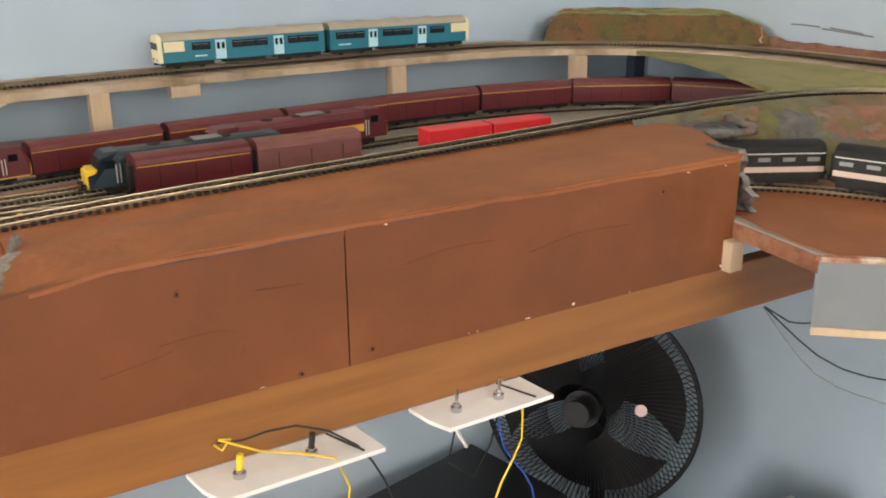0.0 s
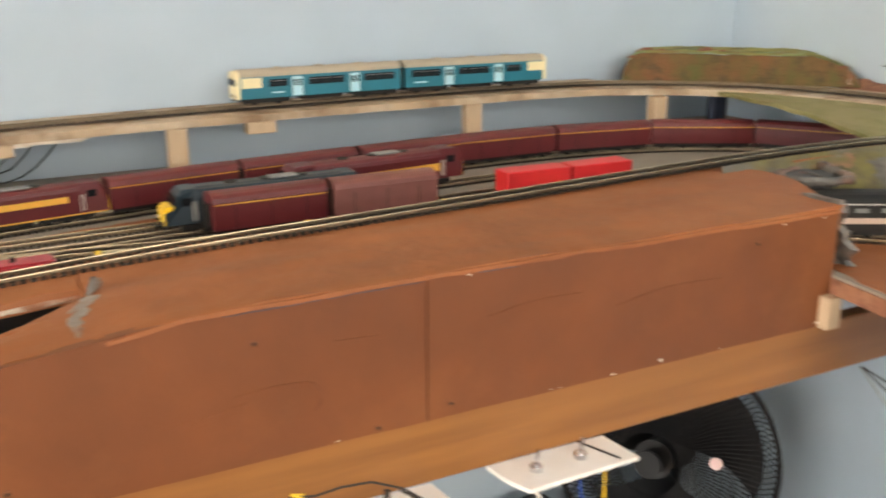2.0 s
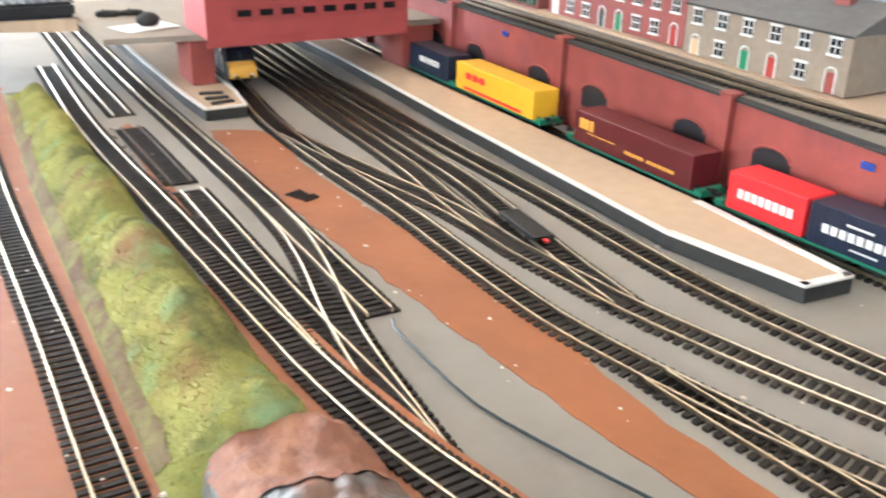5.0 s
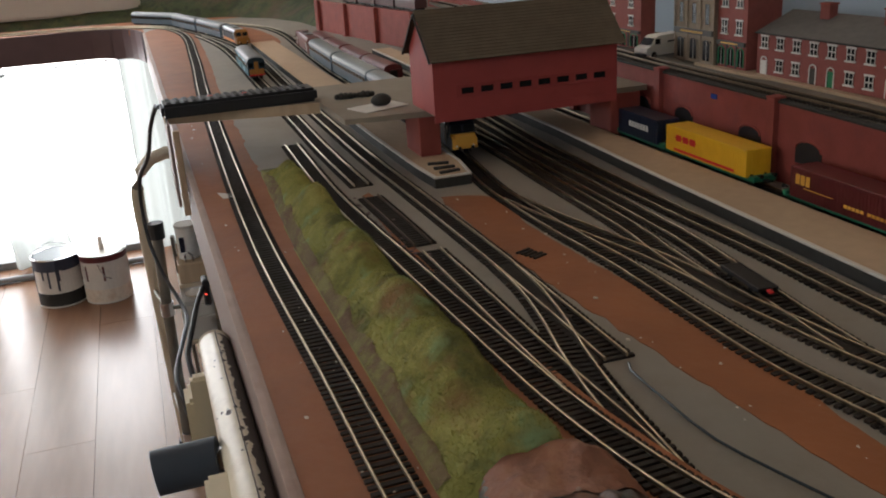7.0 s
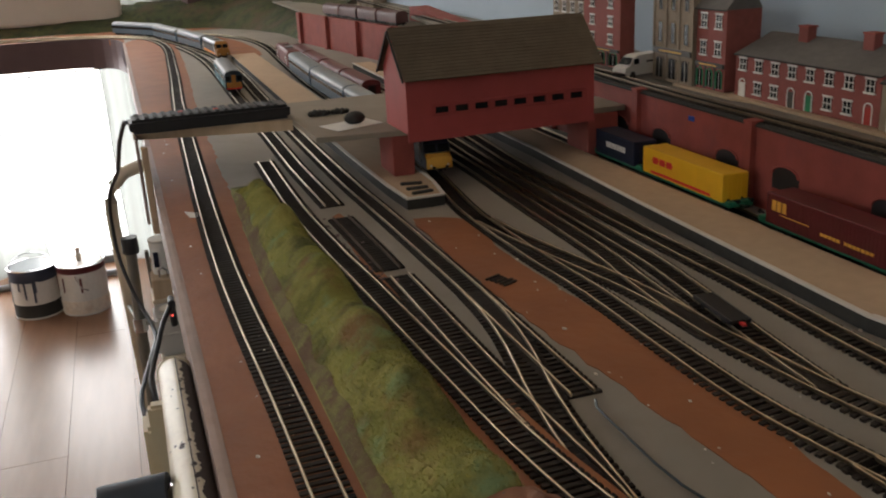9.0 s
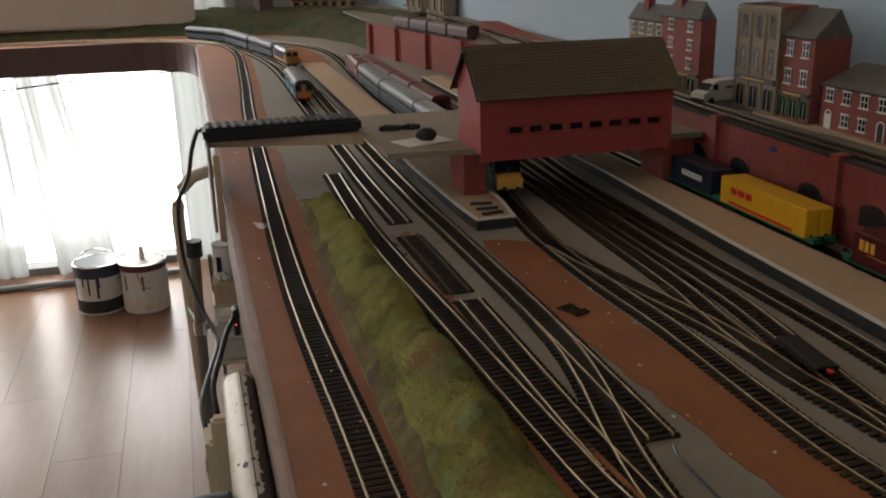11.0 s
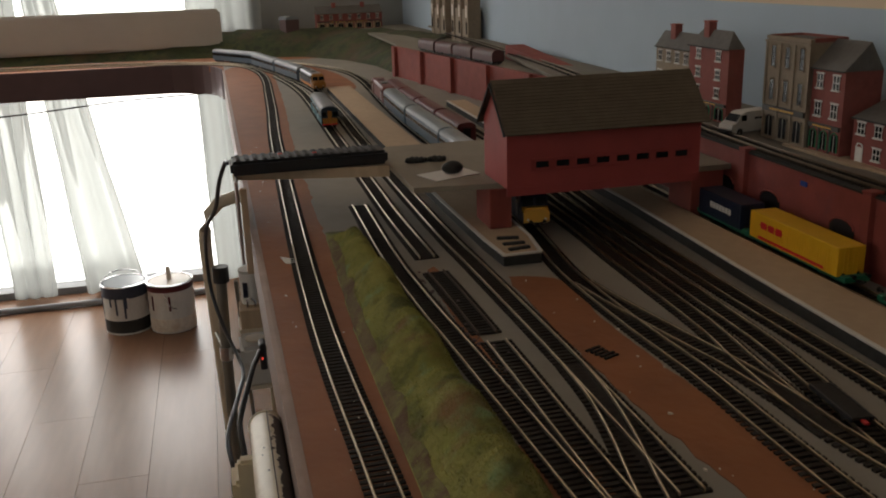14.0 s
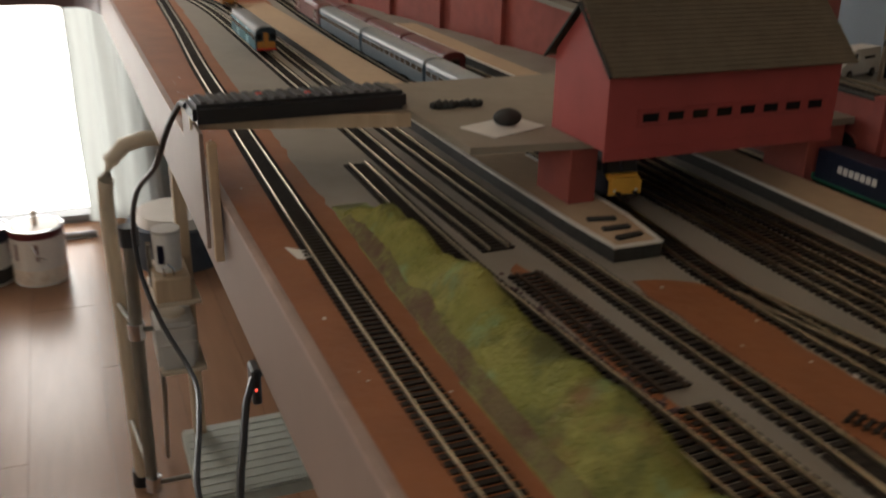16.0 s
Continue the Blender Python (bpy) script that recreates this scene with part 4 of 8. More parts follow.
# grey portal plaster at the deck's east end
bm = sheet(bm_new(), lambda a, b: (0.401 + (0.004 + 0.026 * (1 - b) ** 1.6) * (1 - 0.4 * a) + 0.004 * wob(a * 3, b * 3, 1.7), 0.0 + 0.045 * a + 0.012 * wob(b * 4, a, 1.3), 0.002 + 0.066 * b), span(0, 1, 12), span(0, 1, 14))
g = bmesh.ops.extrude_face_region(bm, geom=list(bm.faces))
bmesh.ops.translate(bm, verts=[v for v in g["geom"] if isinstance(v, bmesh.types.BMVert)], vec=(-0.006, 0.004, 0))
structure("tunnel_portal", bm, "rock", "grey plaster portal at the tunnel mouth", True, "portal")
# corner mound on the upper deck
A, B = Vector((0.713, 0.728, 0)), Vector((0.985, 0.46, 0))


def mound(u, v):
    p = A + (B - A) * u
    n = Vector((0.68, 0.73, 0))
    off = lerp(v, [(0, 0), (0.5, 0.016), (0.56, 0.026), (1, 0.16)])
    z = road_z(0.5) + lerp(v, [(0, 0), (0.5, 0.045), (0.56, 0.0465), (1, 0.046)]) * (min(1, u * 14) * min(1, (1 - u) * 5)) ** 0.4 + 0.0016 * wob(u * 6, v * 5, 2.2, 3) + 0.0012 * wob(u * 40, v * 12, 1.0)
    q = p + n * off
    return (min(q.x, WALL_E - 0.003), min(q.y, WALL_N - 0.003), z)


M["mound_mix"] = blended("mound_scatter", [(0.135, 0.078, 0.028), (0.095, 0.088, 0.024), (0.17, 0.075, 0.030), (0.07, 0.045, 0.02)], [26, 18, 40], 0.9, 1.0, 260)
mnd = tagged(part("corner_mound", sheet(bm_new(), mound, span(0, 1, 60), span(0, 0.53, 18)), "mound_mix", None, "", True), "brown scatter mound with a green top over a corner tunnel", "mound")
part("grass_top", sheet(bm_new(), lambda u, v: tuple(Vector(mound(u, v)) + Vector((0, 0, 0.001))), span(0.02, 0.97, 50), span(0.51, 1, 16)), "grass", mnd, "bright green grass top", True)
part("torn_end", tube(bm_new(), [tuple(Vector(mound(0.955 + 0.012 * wob(v, 2, 9), v)) + Vector((0, 0, 0.001))) for v in span(0.08, 0.5, 10)], 0.0016, 6), "torn", mnd, "torn pale plaster end")

for pts in (((0.4655, 0.1193), (0.445, 0.1200), (0.4098, 0.1190)), ((0.405, 0.1165), (0.36, 0.1140), (0.3126, 0.1115)), ((0.39, 0.1190), (0.35, 0.1160), (0.33, 0.1145))):
    tagged(part("wall_scuff", tube(bm_new(), [(WALL_E - 0.0004, y - 0.012, z) for y, z in pts], 0.0012, 5), "grey_panel", None), "thin dark scuff on the blue wall", "scuff", "wall scuffs")
for u, v, r in ((0.10, 0.62, 0.010), (0.16, 0.66, 0.007), (0.36, 0.70, 0.012), (0.43, 0.68, 0.008), (0.05, 0.50, 0.006), (0.93, 0.5, 0.006)):
    p = mound(u, v)
    part("brown_tuft", sheet(bm_new(), lambda a, b: (p[0] + r * 1.6 * (a - 0.5) * 2, p[1] - r * 1.6 * (a - 0.5) + r * (b - 0.5), p[2] - 0.001 + r * 0.6 * max(0.0, math.sin(math.pi * a) * math.sin(math.pi * b)) * (1 + 0.6 * wob(a * 9, b * 7, 1.0, u * 9))), span(0, 1, 12), span(0, 1, 8)), "soil", mnd, "brown scatter tuft", True)

# ---- upper deck along the wall ----
bm = bm_new()
rows = []
line = [p for p in TRACKS["wall_line"] if p.x > -0.716 or p.y < 0.5]
for i, p in enumerate(line):
    d = (line[min(i + 1, len(line) - 1)] - line[max(i - 1, 0)]).normalized()
    s = Vector((-d.y, d.x, 0)).normalized()
    inner = 0.051 + 0.003 * wob(p.x, p.y, 22)
    outer = min(0.11, WALL_N - 0.004 - p.y) if p.y > 0.68 else 0.075
    rows.append([bm.verts.new(p + s * a + Vector((0, 0, z))) for a, z in ((-inner, -0.0022), (outer, -0.002), (outer, -0.0118), (-inner, -0.0118))])
for a, b in zip(rows, rows[1:]):
    for k in range(4):
        bm.faces.new((a[k], a[(k + 1) % 4], b[(k + 1) % 4], b[k]))
bm.faces.new(rows[0])
bm.faces.new(list(reversed(rows[-1])))
M["deck_wood"] = blended("weathered_deck_ply", [(0.42, 0.31, 0.20), (0.50, 0.40, 0.29), (0.24, 0.155, 0.09)], [9, 16], 0.7, 0.3, 160, 0.46, 0.60)
structure("upper_deck", bm, "deck_wood", "bare plywood deck carrying the wall track", category="deck")
# the easternmost post is coloured navy to hold the shade under the deck
for x, y in ((-0.489, 0.66), (-0.054, 0.66), (0.385, 0.662), (0.682, 0.592), (0.815, 0.60)):
    z1 = road_z(x) - 0.0098
    tagged(part("deck_post", bevelled(box(bm_new(), -0.0125, 0.0125, -0.010, 0.010, 0, z1), 0.001), "wood" if x < 0.8 else "navy_paint_and_shade"), "bare softwood post under the upper deck", "post", "deck posts").matrix_world = pose(x, y, 0)
for x in (0.059, -0.267, -0.62):
    z1 = road_z(x) - 0.0098
    tagged(part("deck_block", bevelled(box(bm_new(), -0.020, 0.020, -0.010, 0.010, z1 - 0.016, z1), 0.001), M["wood"]), "softwood joining block under the upper deck", "block", "deck blocks").matrix_world = pose(x, 0.664, 0)
bm = bm_new()
for i in range(14):
    x = -0.66 + i * 0.035 + random.random() * 0.02
    z1 = road_z(x) - 0.0098
    box(bm, x, x + 0.03 + 0.04 * random.random(), 0.656 + 0.004 * random.random(), 0.664, z1 - 0.002 - 0.004 * random.random(), z1)
structure("deck_splinters", bm, "plaster", "splintered filler along the deck underside", category="trim")

# ---- platforms ----
def platform(poly, label, edges):
    root = thing("platform", label, "platform")
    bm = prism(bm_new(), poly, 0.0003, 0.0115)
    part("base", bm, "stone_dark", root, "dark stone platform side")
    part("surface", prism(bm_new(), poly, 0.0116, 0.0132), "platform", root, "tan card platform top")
    for a, b in edges:
        a, b = Vector((*a, 0)), Vector((*b, 0))
        d = (b - a).normalized()
        s = Vector((-d.y, d.x, 0))
        bm = bm_new()
        n = max(1, int((b - a).length / 0.05))
        rows = []
        for i in range(n + 1):
            p = a + (b - a) * i / n
            w = (0.0045 if a.x < -0.9 else 0.008) + 0.0008 * wob(p.x, p.y, 40)
            rows.append([bm.verts.new(p + s * q + Vector((0, 0, z))) for q, z in ((-0.0008, 0.0122), (-0.0008, 0.0140), (w * 0.8, 0.0140), (w * 0.8, 0.0132))])
        for r0, r1 in zip(rows, rows[1:]):
            for k in range(4):
                bm.faces.new((r0[k], r0[(k + 1) % 4], r1[(k + 1) % 4], r1[k]))
        bm.faces.new(rows[0])
        bm.faces.new(list(reversed(rows[-1])))
        part("edge_line", bm, "white", root, "white painted platform edge")
    return root


P1 = [(-2.56, 0.490), (-2.2, 0.482), (-1.5, 0.477), (-1.2, 0.464), (-0.86, 0.4545), (-0.748, 0.474), (-0.745, 0.517), (-0.9, 0.5255), (-1.2, 0.5255), (-1.5, 0.527), (-2.2, 0.530), (-2.56, 0.536)]
platform(P1, "long tan-topped platform with a white edge beside the goods road", [(P1[k], P1[k + 1]) for k in range(7)])
P2 = [(-2.97, 0.252), (-2.0, 0.243), (-1.6, 0.240), (-1.4, 0.242), (-1.335, 0.246), (-1.335, 0.291), (-1.4, 0.300), (-1.6, 0.305), (-2.0, 0.308), (-2.97, 0.316)]
island = platform(P2, "island platform running under the bridge, with card seats", [(P2[1], P2[2]), (P2[2], P2[3]), (P2[3], P2[4]), (P2[4], P2[5]), (P2[5], P2[6]), (P2[6], P2[7])])
for x in (-1.352, -1.372, -1.395):
    tagged(part("bench", bevelled(box(bm_new(), -0.003, 0.003, -0.013, 0.013, 0, 0.003), 0.0006), "stone_dark"), "small dark bench lying on the island platform", "bench", "platform benches").matrix_world = pose(x, 0.27, 0.0132, 0, 0, 10 * (x + 1.37) / 0.02)

# ---- retaining wall and road ----
wall = thing("retaining_wall", "red brick card retaining wall with piers and arches", "retaining wall", kind="structure")
bm = bm_new()
piers = [-0.722, -0.94, -1.178, -1.41, -1.66]
ribbon(bm, span(-1.95, -0.714, 30), lambda x: [(0.588, 0.0003), (0.588, road_z(x)), (0.598, road_z(x)), (0.598, 0.0003)])
part("wall_face", bm, "brick_red", wall)
for x in piers:
    pr = part("pier", box(bm_new(), x - 0.0065, x + 0.0065, 0.581, 0.5879, 0.0003, road_z(x) + 0.004), "brick_red", wall)
    part("cap", bevelled(box(bm_new(), x - 0.0072, x + 0.0072, 0.580, 0.596, road_z(x) + 0.0042, road_z(x) + 0.0068), 0.0006), M["brick_red"], pr)
for x0, x1 in zip(piers[1:], piers):
    for f in (0.24, 0.82):
        c = x0 + (x1 - x0) * f
        # uncut arch: a proud black patch carries the opening's shade
        bm = bm_new()
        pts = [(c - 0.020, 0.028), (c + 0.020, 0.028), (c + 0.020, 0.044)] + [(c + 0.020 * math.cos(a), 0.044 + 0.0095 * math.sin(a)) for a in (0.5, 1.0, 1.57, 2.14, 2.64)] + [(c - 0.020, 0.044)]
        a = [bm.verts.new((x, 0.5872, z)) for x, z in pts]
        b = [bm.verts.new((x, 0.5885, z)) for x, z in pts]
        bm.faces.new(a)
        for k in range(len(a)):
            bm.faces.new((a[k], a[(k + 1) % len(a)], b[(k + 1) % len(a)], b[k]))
        part("arch", bm, "black", wall, "black arched patch standing in for a shaded recess")
        bm = bm_new()
        tube(bm, [(x, 0.5868, z) for x, z in pts[2:]], 0.0013, 6)
        part("arch_ring", bm, "brick_red", wall)
part("coping", ribbon(bm_new(), span(-1.95, -0.714, 30), lambda x: [(0.5855, road_z(x) + 0.0003), (0.5855, road_z(x) + 0.0026), (0.597, road_z(x) + 0.0026), (0.597, road_z(x) + 0.0003)]), "stone_dark", wall, "dark worn coping along the wall top")
for c in (-0.80, -1.29):
    part("sign", bevelled(box(bm_new(), c - 0.006, c + 0.006, 0.586, 0.5876, road_z(c) - 0.015, road_z(c) - 0.009), 0.0006), material("blue_tape", (0.015, 0.05, 0.28), 0.5), wall, "scrap of bright blue tape")
M["road"] = material("grey_road_card", (0.20, 0.175, 0.14), 0.85, var=0.12, scale=40, bump=0.12, stain=0.3, stain_col=(0.27, 0.22, 0.16))
structure("road", ribbon(bm_new(), span(-4.0, -0.7165, 50), lambda x: [(max(0.599, 0.599 + (-x - 1.95) * 0.12), road_z(x) - 0.006), (max(0.599, 0.599 + (-x - 1.95) * 0.12), road_z(x) + 0.0006), (WALL_N - 0.003, road_z(x) + 0.0012), (WALL_N - 0.003, road_z(x) - 0.006)]), "road", "grey card road behind the retaining wall", category="road")
structure("pavement", ribbon(bm_new(), span(-1.43, -0.82, 24), lambda x: [(0.650 if x < -1.28 else 0.658, road_z(x) + 0.0008), (0.650 if x < -1.28 else 0.658, road_z(x) + 0.0038), (WALL_N - 0.004, road_z(x) + 0.0038), (WALL_N - 0.004, road_z(x) + 0.0008)]), "platform", "tan card pavement in front of the houses", category="pavement")
# black sheet closes the void behind the deck end, standing in for shade
structure("deck_end_shade", box(bm_new(), -0.713, -0.708, 0.599, WALL_N - 0.004, 0.0004, road_z(-0.714) - 0.013), "black", "black sheet standing in for the shade under the road", category="wall")

# ---- bridge and its building ----
BZ = 0.070
bridge = thing("bridge", "grey card bridge deck on brick piers over the tracks", "bridge")
M["deck_card"] = material("grey_card", (0.28, 0.235, 0.18), 0.8, var=0.1, scale=40, bump=0.12, stain=0.3, stain_col=(0.22, 0.18, 0.13))
part("deck", prism(bm_new(), [(-1.655, -0.035), (-1.60, 0.17), (-1.455, 0.172), (-1.44, 0.30), (-1.44, 0.585), (-1.73, 0.585), (-1.73, 0.19), (-1.69, 0.16), (-1.72, -0.035)], BZ - 0.007, BZ), "deck_card", bridge)
part("edge_strip", prism(bm_new(), [(-1.651, -0.036), (-1.597, 0.168), (-1.590, 0.168), (-1.644, -0.036)], BZ - 0.014, BZ - 0.0005), "wood", bridge, "softwood strip along the deck front")
for x0, x1, y0, y1 in ((-1.50, -1.44, 0.262, 0.290), (-1.50, -1.44, 0.530, 0.575)):
    part("pier", bevelled(box(bm_new(), x0, x1, y0, y1, 0.0135 if y0 < 0.5 else 0.0003, BZ - 0.0072), 0.001), "brick_red", bridge)
part("leg", bevelled(box(bm_new(), -1.598, -1.588, -0.029, -0.0205, -0.06, BZ - 0.0145), 0.001), "platform", bridge, "stained timber leg")
part("side_panel", bevelled(box(bm_new(), -1.72, -1.60, -0.0345, -0.0305, -0.05, BZ - 0.0072), 0.0008), "lilac", bridge, "dull painted end panel")
M["barn_roof"] = material("planked_brown_roof", (0.115, 0.088, 0.058), 0.8, var=0.25, scale=50, bump=0.3, stain=0.4, stain_col=(0.09, 0.07, 0.045))
M["barn_red"] = material("red_painted_card", (0.34, 0.055, 0.050), 0.7, var=0.14, scale=35, bump=0.12, stain=0.3, stain_col=(0.27, 0.045, 0.045))
station = thing("station_building", "red card station building with a brown planked roof on the bridge", "building")
bx0, bx1, by0, by1, bz0, bz1, ridge_h = -1.497, -1.405, 0.273, 0.520, 0.0705, 0.143, 0.190
bm = bm_new()
xm = (bx0 + bx1) / 2
gp = [(bx0, bz0), (bx1, bz0), (bx1, bz1), (xm, ridge_h - 0.004), (bx0, bz1)]
a = [bm.verts.new((x, by0, z)) for x, z in gp]
b = [bm.verts.new((x, by1, z)) for x, z in gp]
for k in range(5):
    if k in (2, 3):
        continue
    bm.faces.new((a[k], a[(k + 1) % 5], b[(k + 1) % 5], b[k]))
bm.faces.new(a)
bm.faces.new(list(reversed(b)))
body = part("body", bm, "barn_red", station)
part("skirt", box(bm_new(), bx1 - 0.002, bx1 + 0.0005, by0, by1, BZ - 0.0085, bz0 + 0.001), "barn_red", station)
for k in range(8):
    y = by0 + 0.035 + k * 0.0255
    w = part("window", box(bm_new(), bx1 - 0.001, bx1 + 0.0003, y + 0.0008, y + 0.0165, 0.0934, 0.1008), "glass", station)
    part("frame", tube(bm_new(), [(bx1 + 0.0003, y + a, z) for a, z in ((0.0, 0.0928), (0.0173, 0.0928), (0.0173, 0.1014), (0.0, 0.1014), (0.0, 0.0924))], 0.0007, 5), "barn_red", w)
part("window_strip", tube(bm_new(), [(bx1 + 0.0003, y, z) for y, z in ((by0 + 0.030, 0.0905), (by0 + 0.236, 0.0905), (by0 + 0.236, 0.1040), (by0 + 0.030, 0.1040), (by0 + 0.030, 0.0901))], 0.0008, 5), "barn_red", station)
roof = part("roof", tube(bm_new(), [(xm, by0 - 0.005, ridge_h + 0.0012), (xm, by1 + 0.006, ridge_h + 0.0012)], 0.0014, 6), "barn_roof", station)
for side in (-1, 1):
    ex = xm + side * (abs(bx1 - xm) + 0.010)
    ez = bz1 - 0.008
    for k in range(16):
        f0, f1 = k / 16, (k + 1) / 16 + 0.012
        p0 = Vector((xm + (ex - xm) * f0, 0, ridge_h + (ez - ridge_h) * f0))
        p1 = Vector((xm + (ex - xm) * f1, 0, ridge_h + (ez - ridge_h) * f1))
        n = Vector((-(p1.z - p0.z) * side, 0, abs(p1.x - p0.x))).normalized() * 0.0016
        n = Vector((abs(n.x) * side, 0, n.z))
        bm = bm_new()
        q = [p0, p1 + n * 0.4, p1 + n * 1.5, p0 + n]
        va = [bm.verts.new((v.x, by0 - 0.005 + 0.0008 * random.random(), v.z)) for v in q]
        vb = [bm.verts.new((v.x, by1 + 0.006 + 0.0008 * random.random(), v.z)) for v in q]
        for j in range(4):
            bm.faces.new((va[j], va[(j + 1) % 4], vb[(j + 1) % 4], vb[j]))
        bm.faces.new(va)
        bm.faces.new(list(reversed(vb)))
        part("plank", bm, "barn_roof", roof)
bm = bm_new()
for side in (-1, 1):
    ex = xm + side * (abs(bx1 - xm) + 0.010)
    tube(bm, [(xm, by0 - 0.006, ridge_h - 0.002), (ex, by0 - 0.006, bz1 - 0.008)], 0.0016, 6)
part("bargeboard", bm, "stone_dark", station, "dark bargeboards on the gable")

# remote control, paper and stone on the bridge
remote = thing("remote_control", "black television remote control lying on the bridge deck", "remote control", pose(-1.625, 0.065, BZ, 0, 0, 92))
bm = bevelled(box(bm_new(), -0.104, 0.104, -0.024, 0.024, 0.0003, 0.019), 0.004, 2)
part("case", bm, "black", remote, smooth=False)
M["button_red"] = material("red_button", (0.5, 0.03, 0.02), 0.5)
M["button"] = material("grey_button", (0.07, 0.07, 0.07), 0.6)
for i in range(17):
    for j in range(4):
        part("button", bevelled(box(bm_new(), -0.096 + i * 0.0112, -0.0895 + i * 0.0112, -0.018 + j * 0.0095, -0.0115 + j * 0.0095, 0.0192, 0.0212), 0.0007), "button_red" if (i, j) in ((9, 1), (5, 2)) else "button", remote)
tagged(part("paper_scrap", prism(bm_new(), [(-1.52, 0.19), (-1.475, 0.205), (-1.50, 0.268), (-1.545, 0.255)], BZ + 0.0004, BZ + 0.0012), "white"), "white scrap of paper lying on the bridge deck", "paper")
bm = bm_new()
bmesh.ops.create_icosphere(bm, subdivisions=3, radius=0.011)
for v in bm.verts:
    v.co = Vector((v.co.x * 0.9, v.co.y * 1.2, v.co.z * 0.75)) * (1 + 0.25 * wob(v.co.x * 90, v.co.y * 90, 1.0, v.co.z * 60))
tagged(part("stone", bm, "stone_dark", smooth=True), "rough brown stone lying on a scrap of paper", "stone").matrix_world = pose(-1.515, 0.235, BZ + 0.0085)
brk = thing("bark_scrap", "crumbled piece of dark bark on the bridge deck", "bark")
for i in range(9):
    bm = bm_new()
    bmesh.ops.create_icosphere(bm, subdivisions=1, radius=0.004 + 0.002 * random.random(), matrix=Matrix.Translation((-1.60 + 0.004 * random.random(), 0.195 + i * 0.0062, BZ + 0.0035)))
    part("bark_piece", bm, "stone_dark", brk, "", True)

# ---- rolling stock ----
RT = 0.0048  # rail top


def on_track(key, x):
    """The pose of a vehicle whose middle stands at x on a track."""
    line = TRACKS[key]
    i = min(range(len(line)), key=lambda k: abs(line[k].x - x) + (10 if key == "main" and line[k].y < -0.3 else 0))
    i = max(1, min(len(line) - 2, i))
    d = line[i + 1] - line[i - 1]
    if d.x < 0:
        d = -d
    a = line[i]
    f = (x - a.x) / d.x if abs(d.x) > 1e-6 else 0
    p = a + d * f
    return Matrix.Translation(p + Vector((0, 0, RT))) @ Matrix.Rotation(math.atan2(d.y, d.x), 4, "Z") @ Matrix.Rotation(-math.atan2(d.z, Vector((d.x, d.y)).length), 4, "Y")


def along(key, s):
    """The pose at a length s along a track from its first point."""
    line = TRACKS[key]
    for a, b in zip(line, line[1:]):
        n = (b - a).length
        if s <= n:
            d = b - a
            p = a + d * (s / n)
            return Matrix.Translation(p + Vector((0, 0, RT))) @ Matrix.Rotation(math.atan2(d.y, d.x), 4, "Z")
        s -= n


def body_section(w, z0, z1, roof, n=5):
    """Half-round roofed section: sides from z0 to z1, crown at roof."""
    pts = [(-w, z0), (w, z0), (w, z1)]
    for k in range(1, n):
        a = math.pi * k / n
        pts.append((w * math.cos(a), z1 + (roof - z1) * math.sin(a) ** 0.8))
    pts.append((-w, z1))
    return pts


def bogie(root, x, n=2, pitch=0.034, mat="dark"):
    b = part("bogie", box(box(box(bm_new(), x - pitch * n / 2, x + pitch * n / 2, 0.0108, 0.0125, 0.003, 0.0085), x - pitch * n / 2, x + pitch * n / 2, -0.0125, -0.0108, 0.003, 0.0085), x - 0.004, x + 0.004, -0.0108, 0.0108, 0.004, 0.0085), mat, root)
    for k in range(n):
        cx = x + (k - (n - 1) / 2) * pitch
        part("wheelset", cyl(cyl(cyl(bm_new(), (cx, 0.0086, 0.0063), 0.0063, 0.0022, "y", 16), (cx, -0.0086, 0.0063), 0.0063, 0.0022, "y", 16), (cx, 0, 0.0063), 0.0012, 0.018, "y", 6), "dark", b)
    return b


def buffers(root, x, s):
    bm = bm_new()
    for y in (-0.0085, 0.0085):
        cyl(bm, (x + s * 0.003, y, 0.0135), 0.0011, 0.006, "x", 8)
        cyl(bm, (x + s * 0.006, y, 0.0135), 0.0024, 0.0008, "x", 10)
    box(bm, min(x, x + s * 0.008), max(x, x + s * 0.008), -0.0025, 0.0025, 0.0068, 0.0085)
    part("coupling", bm, "dark", root)


def bars(root, x0, x1, side, z0, z1, n, mat, w, name="lettering"):
    """A line of writing as plain bars on a body side."""
    bm = bm_new()
    for k in range(n):
        a = x0 + (x1 - x0) * (k + 0.12) / n
        b = x0 + (x1 - x0) * (k + 0.88) / n
        box(bm, a, b, side * w if side > 0 else -w - 0.0005, w + 0.0005 if side > 0 else -w, z0, z1)
    part(name, bm, mat, root)


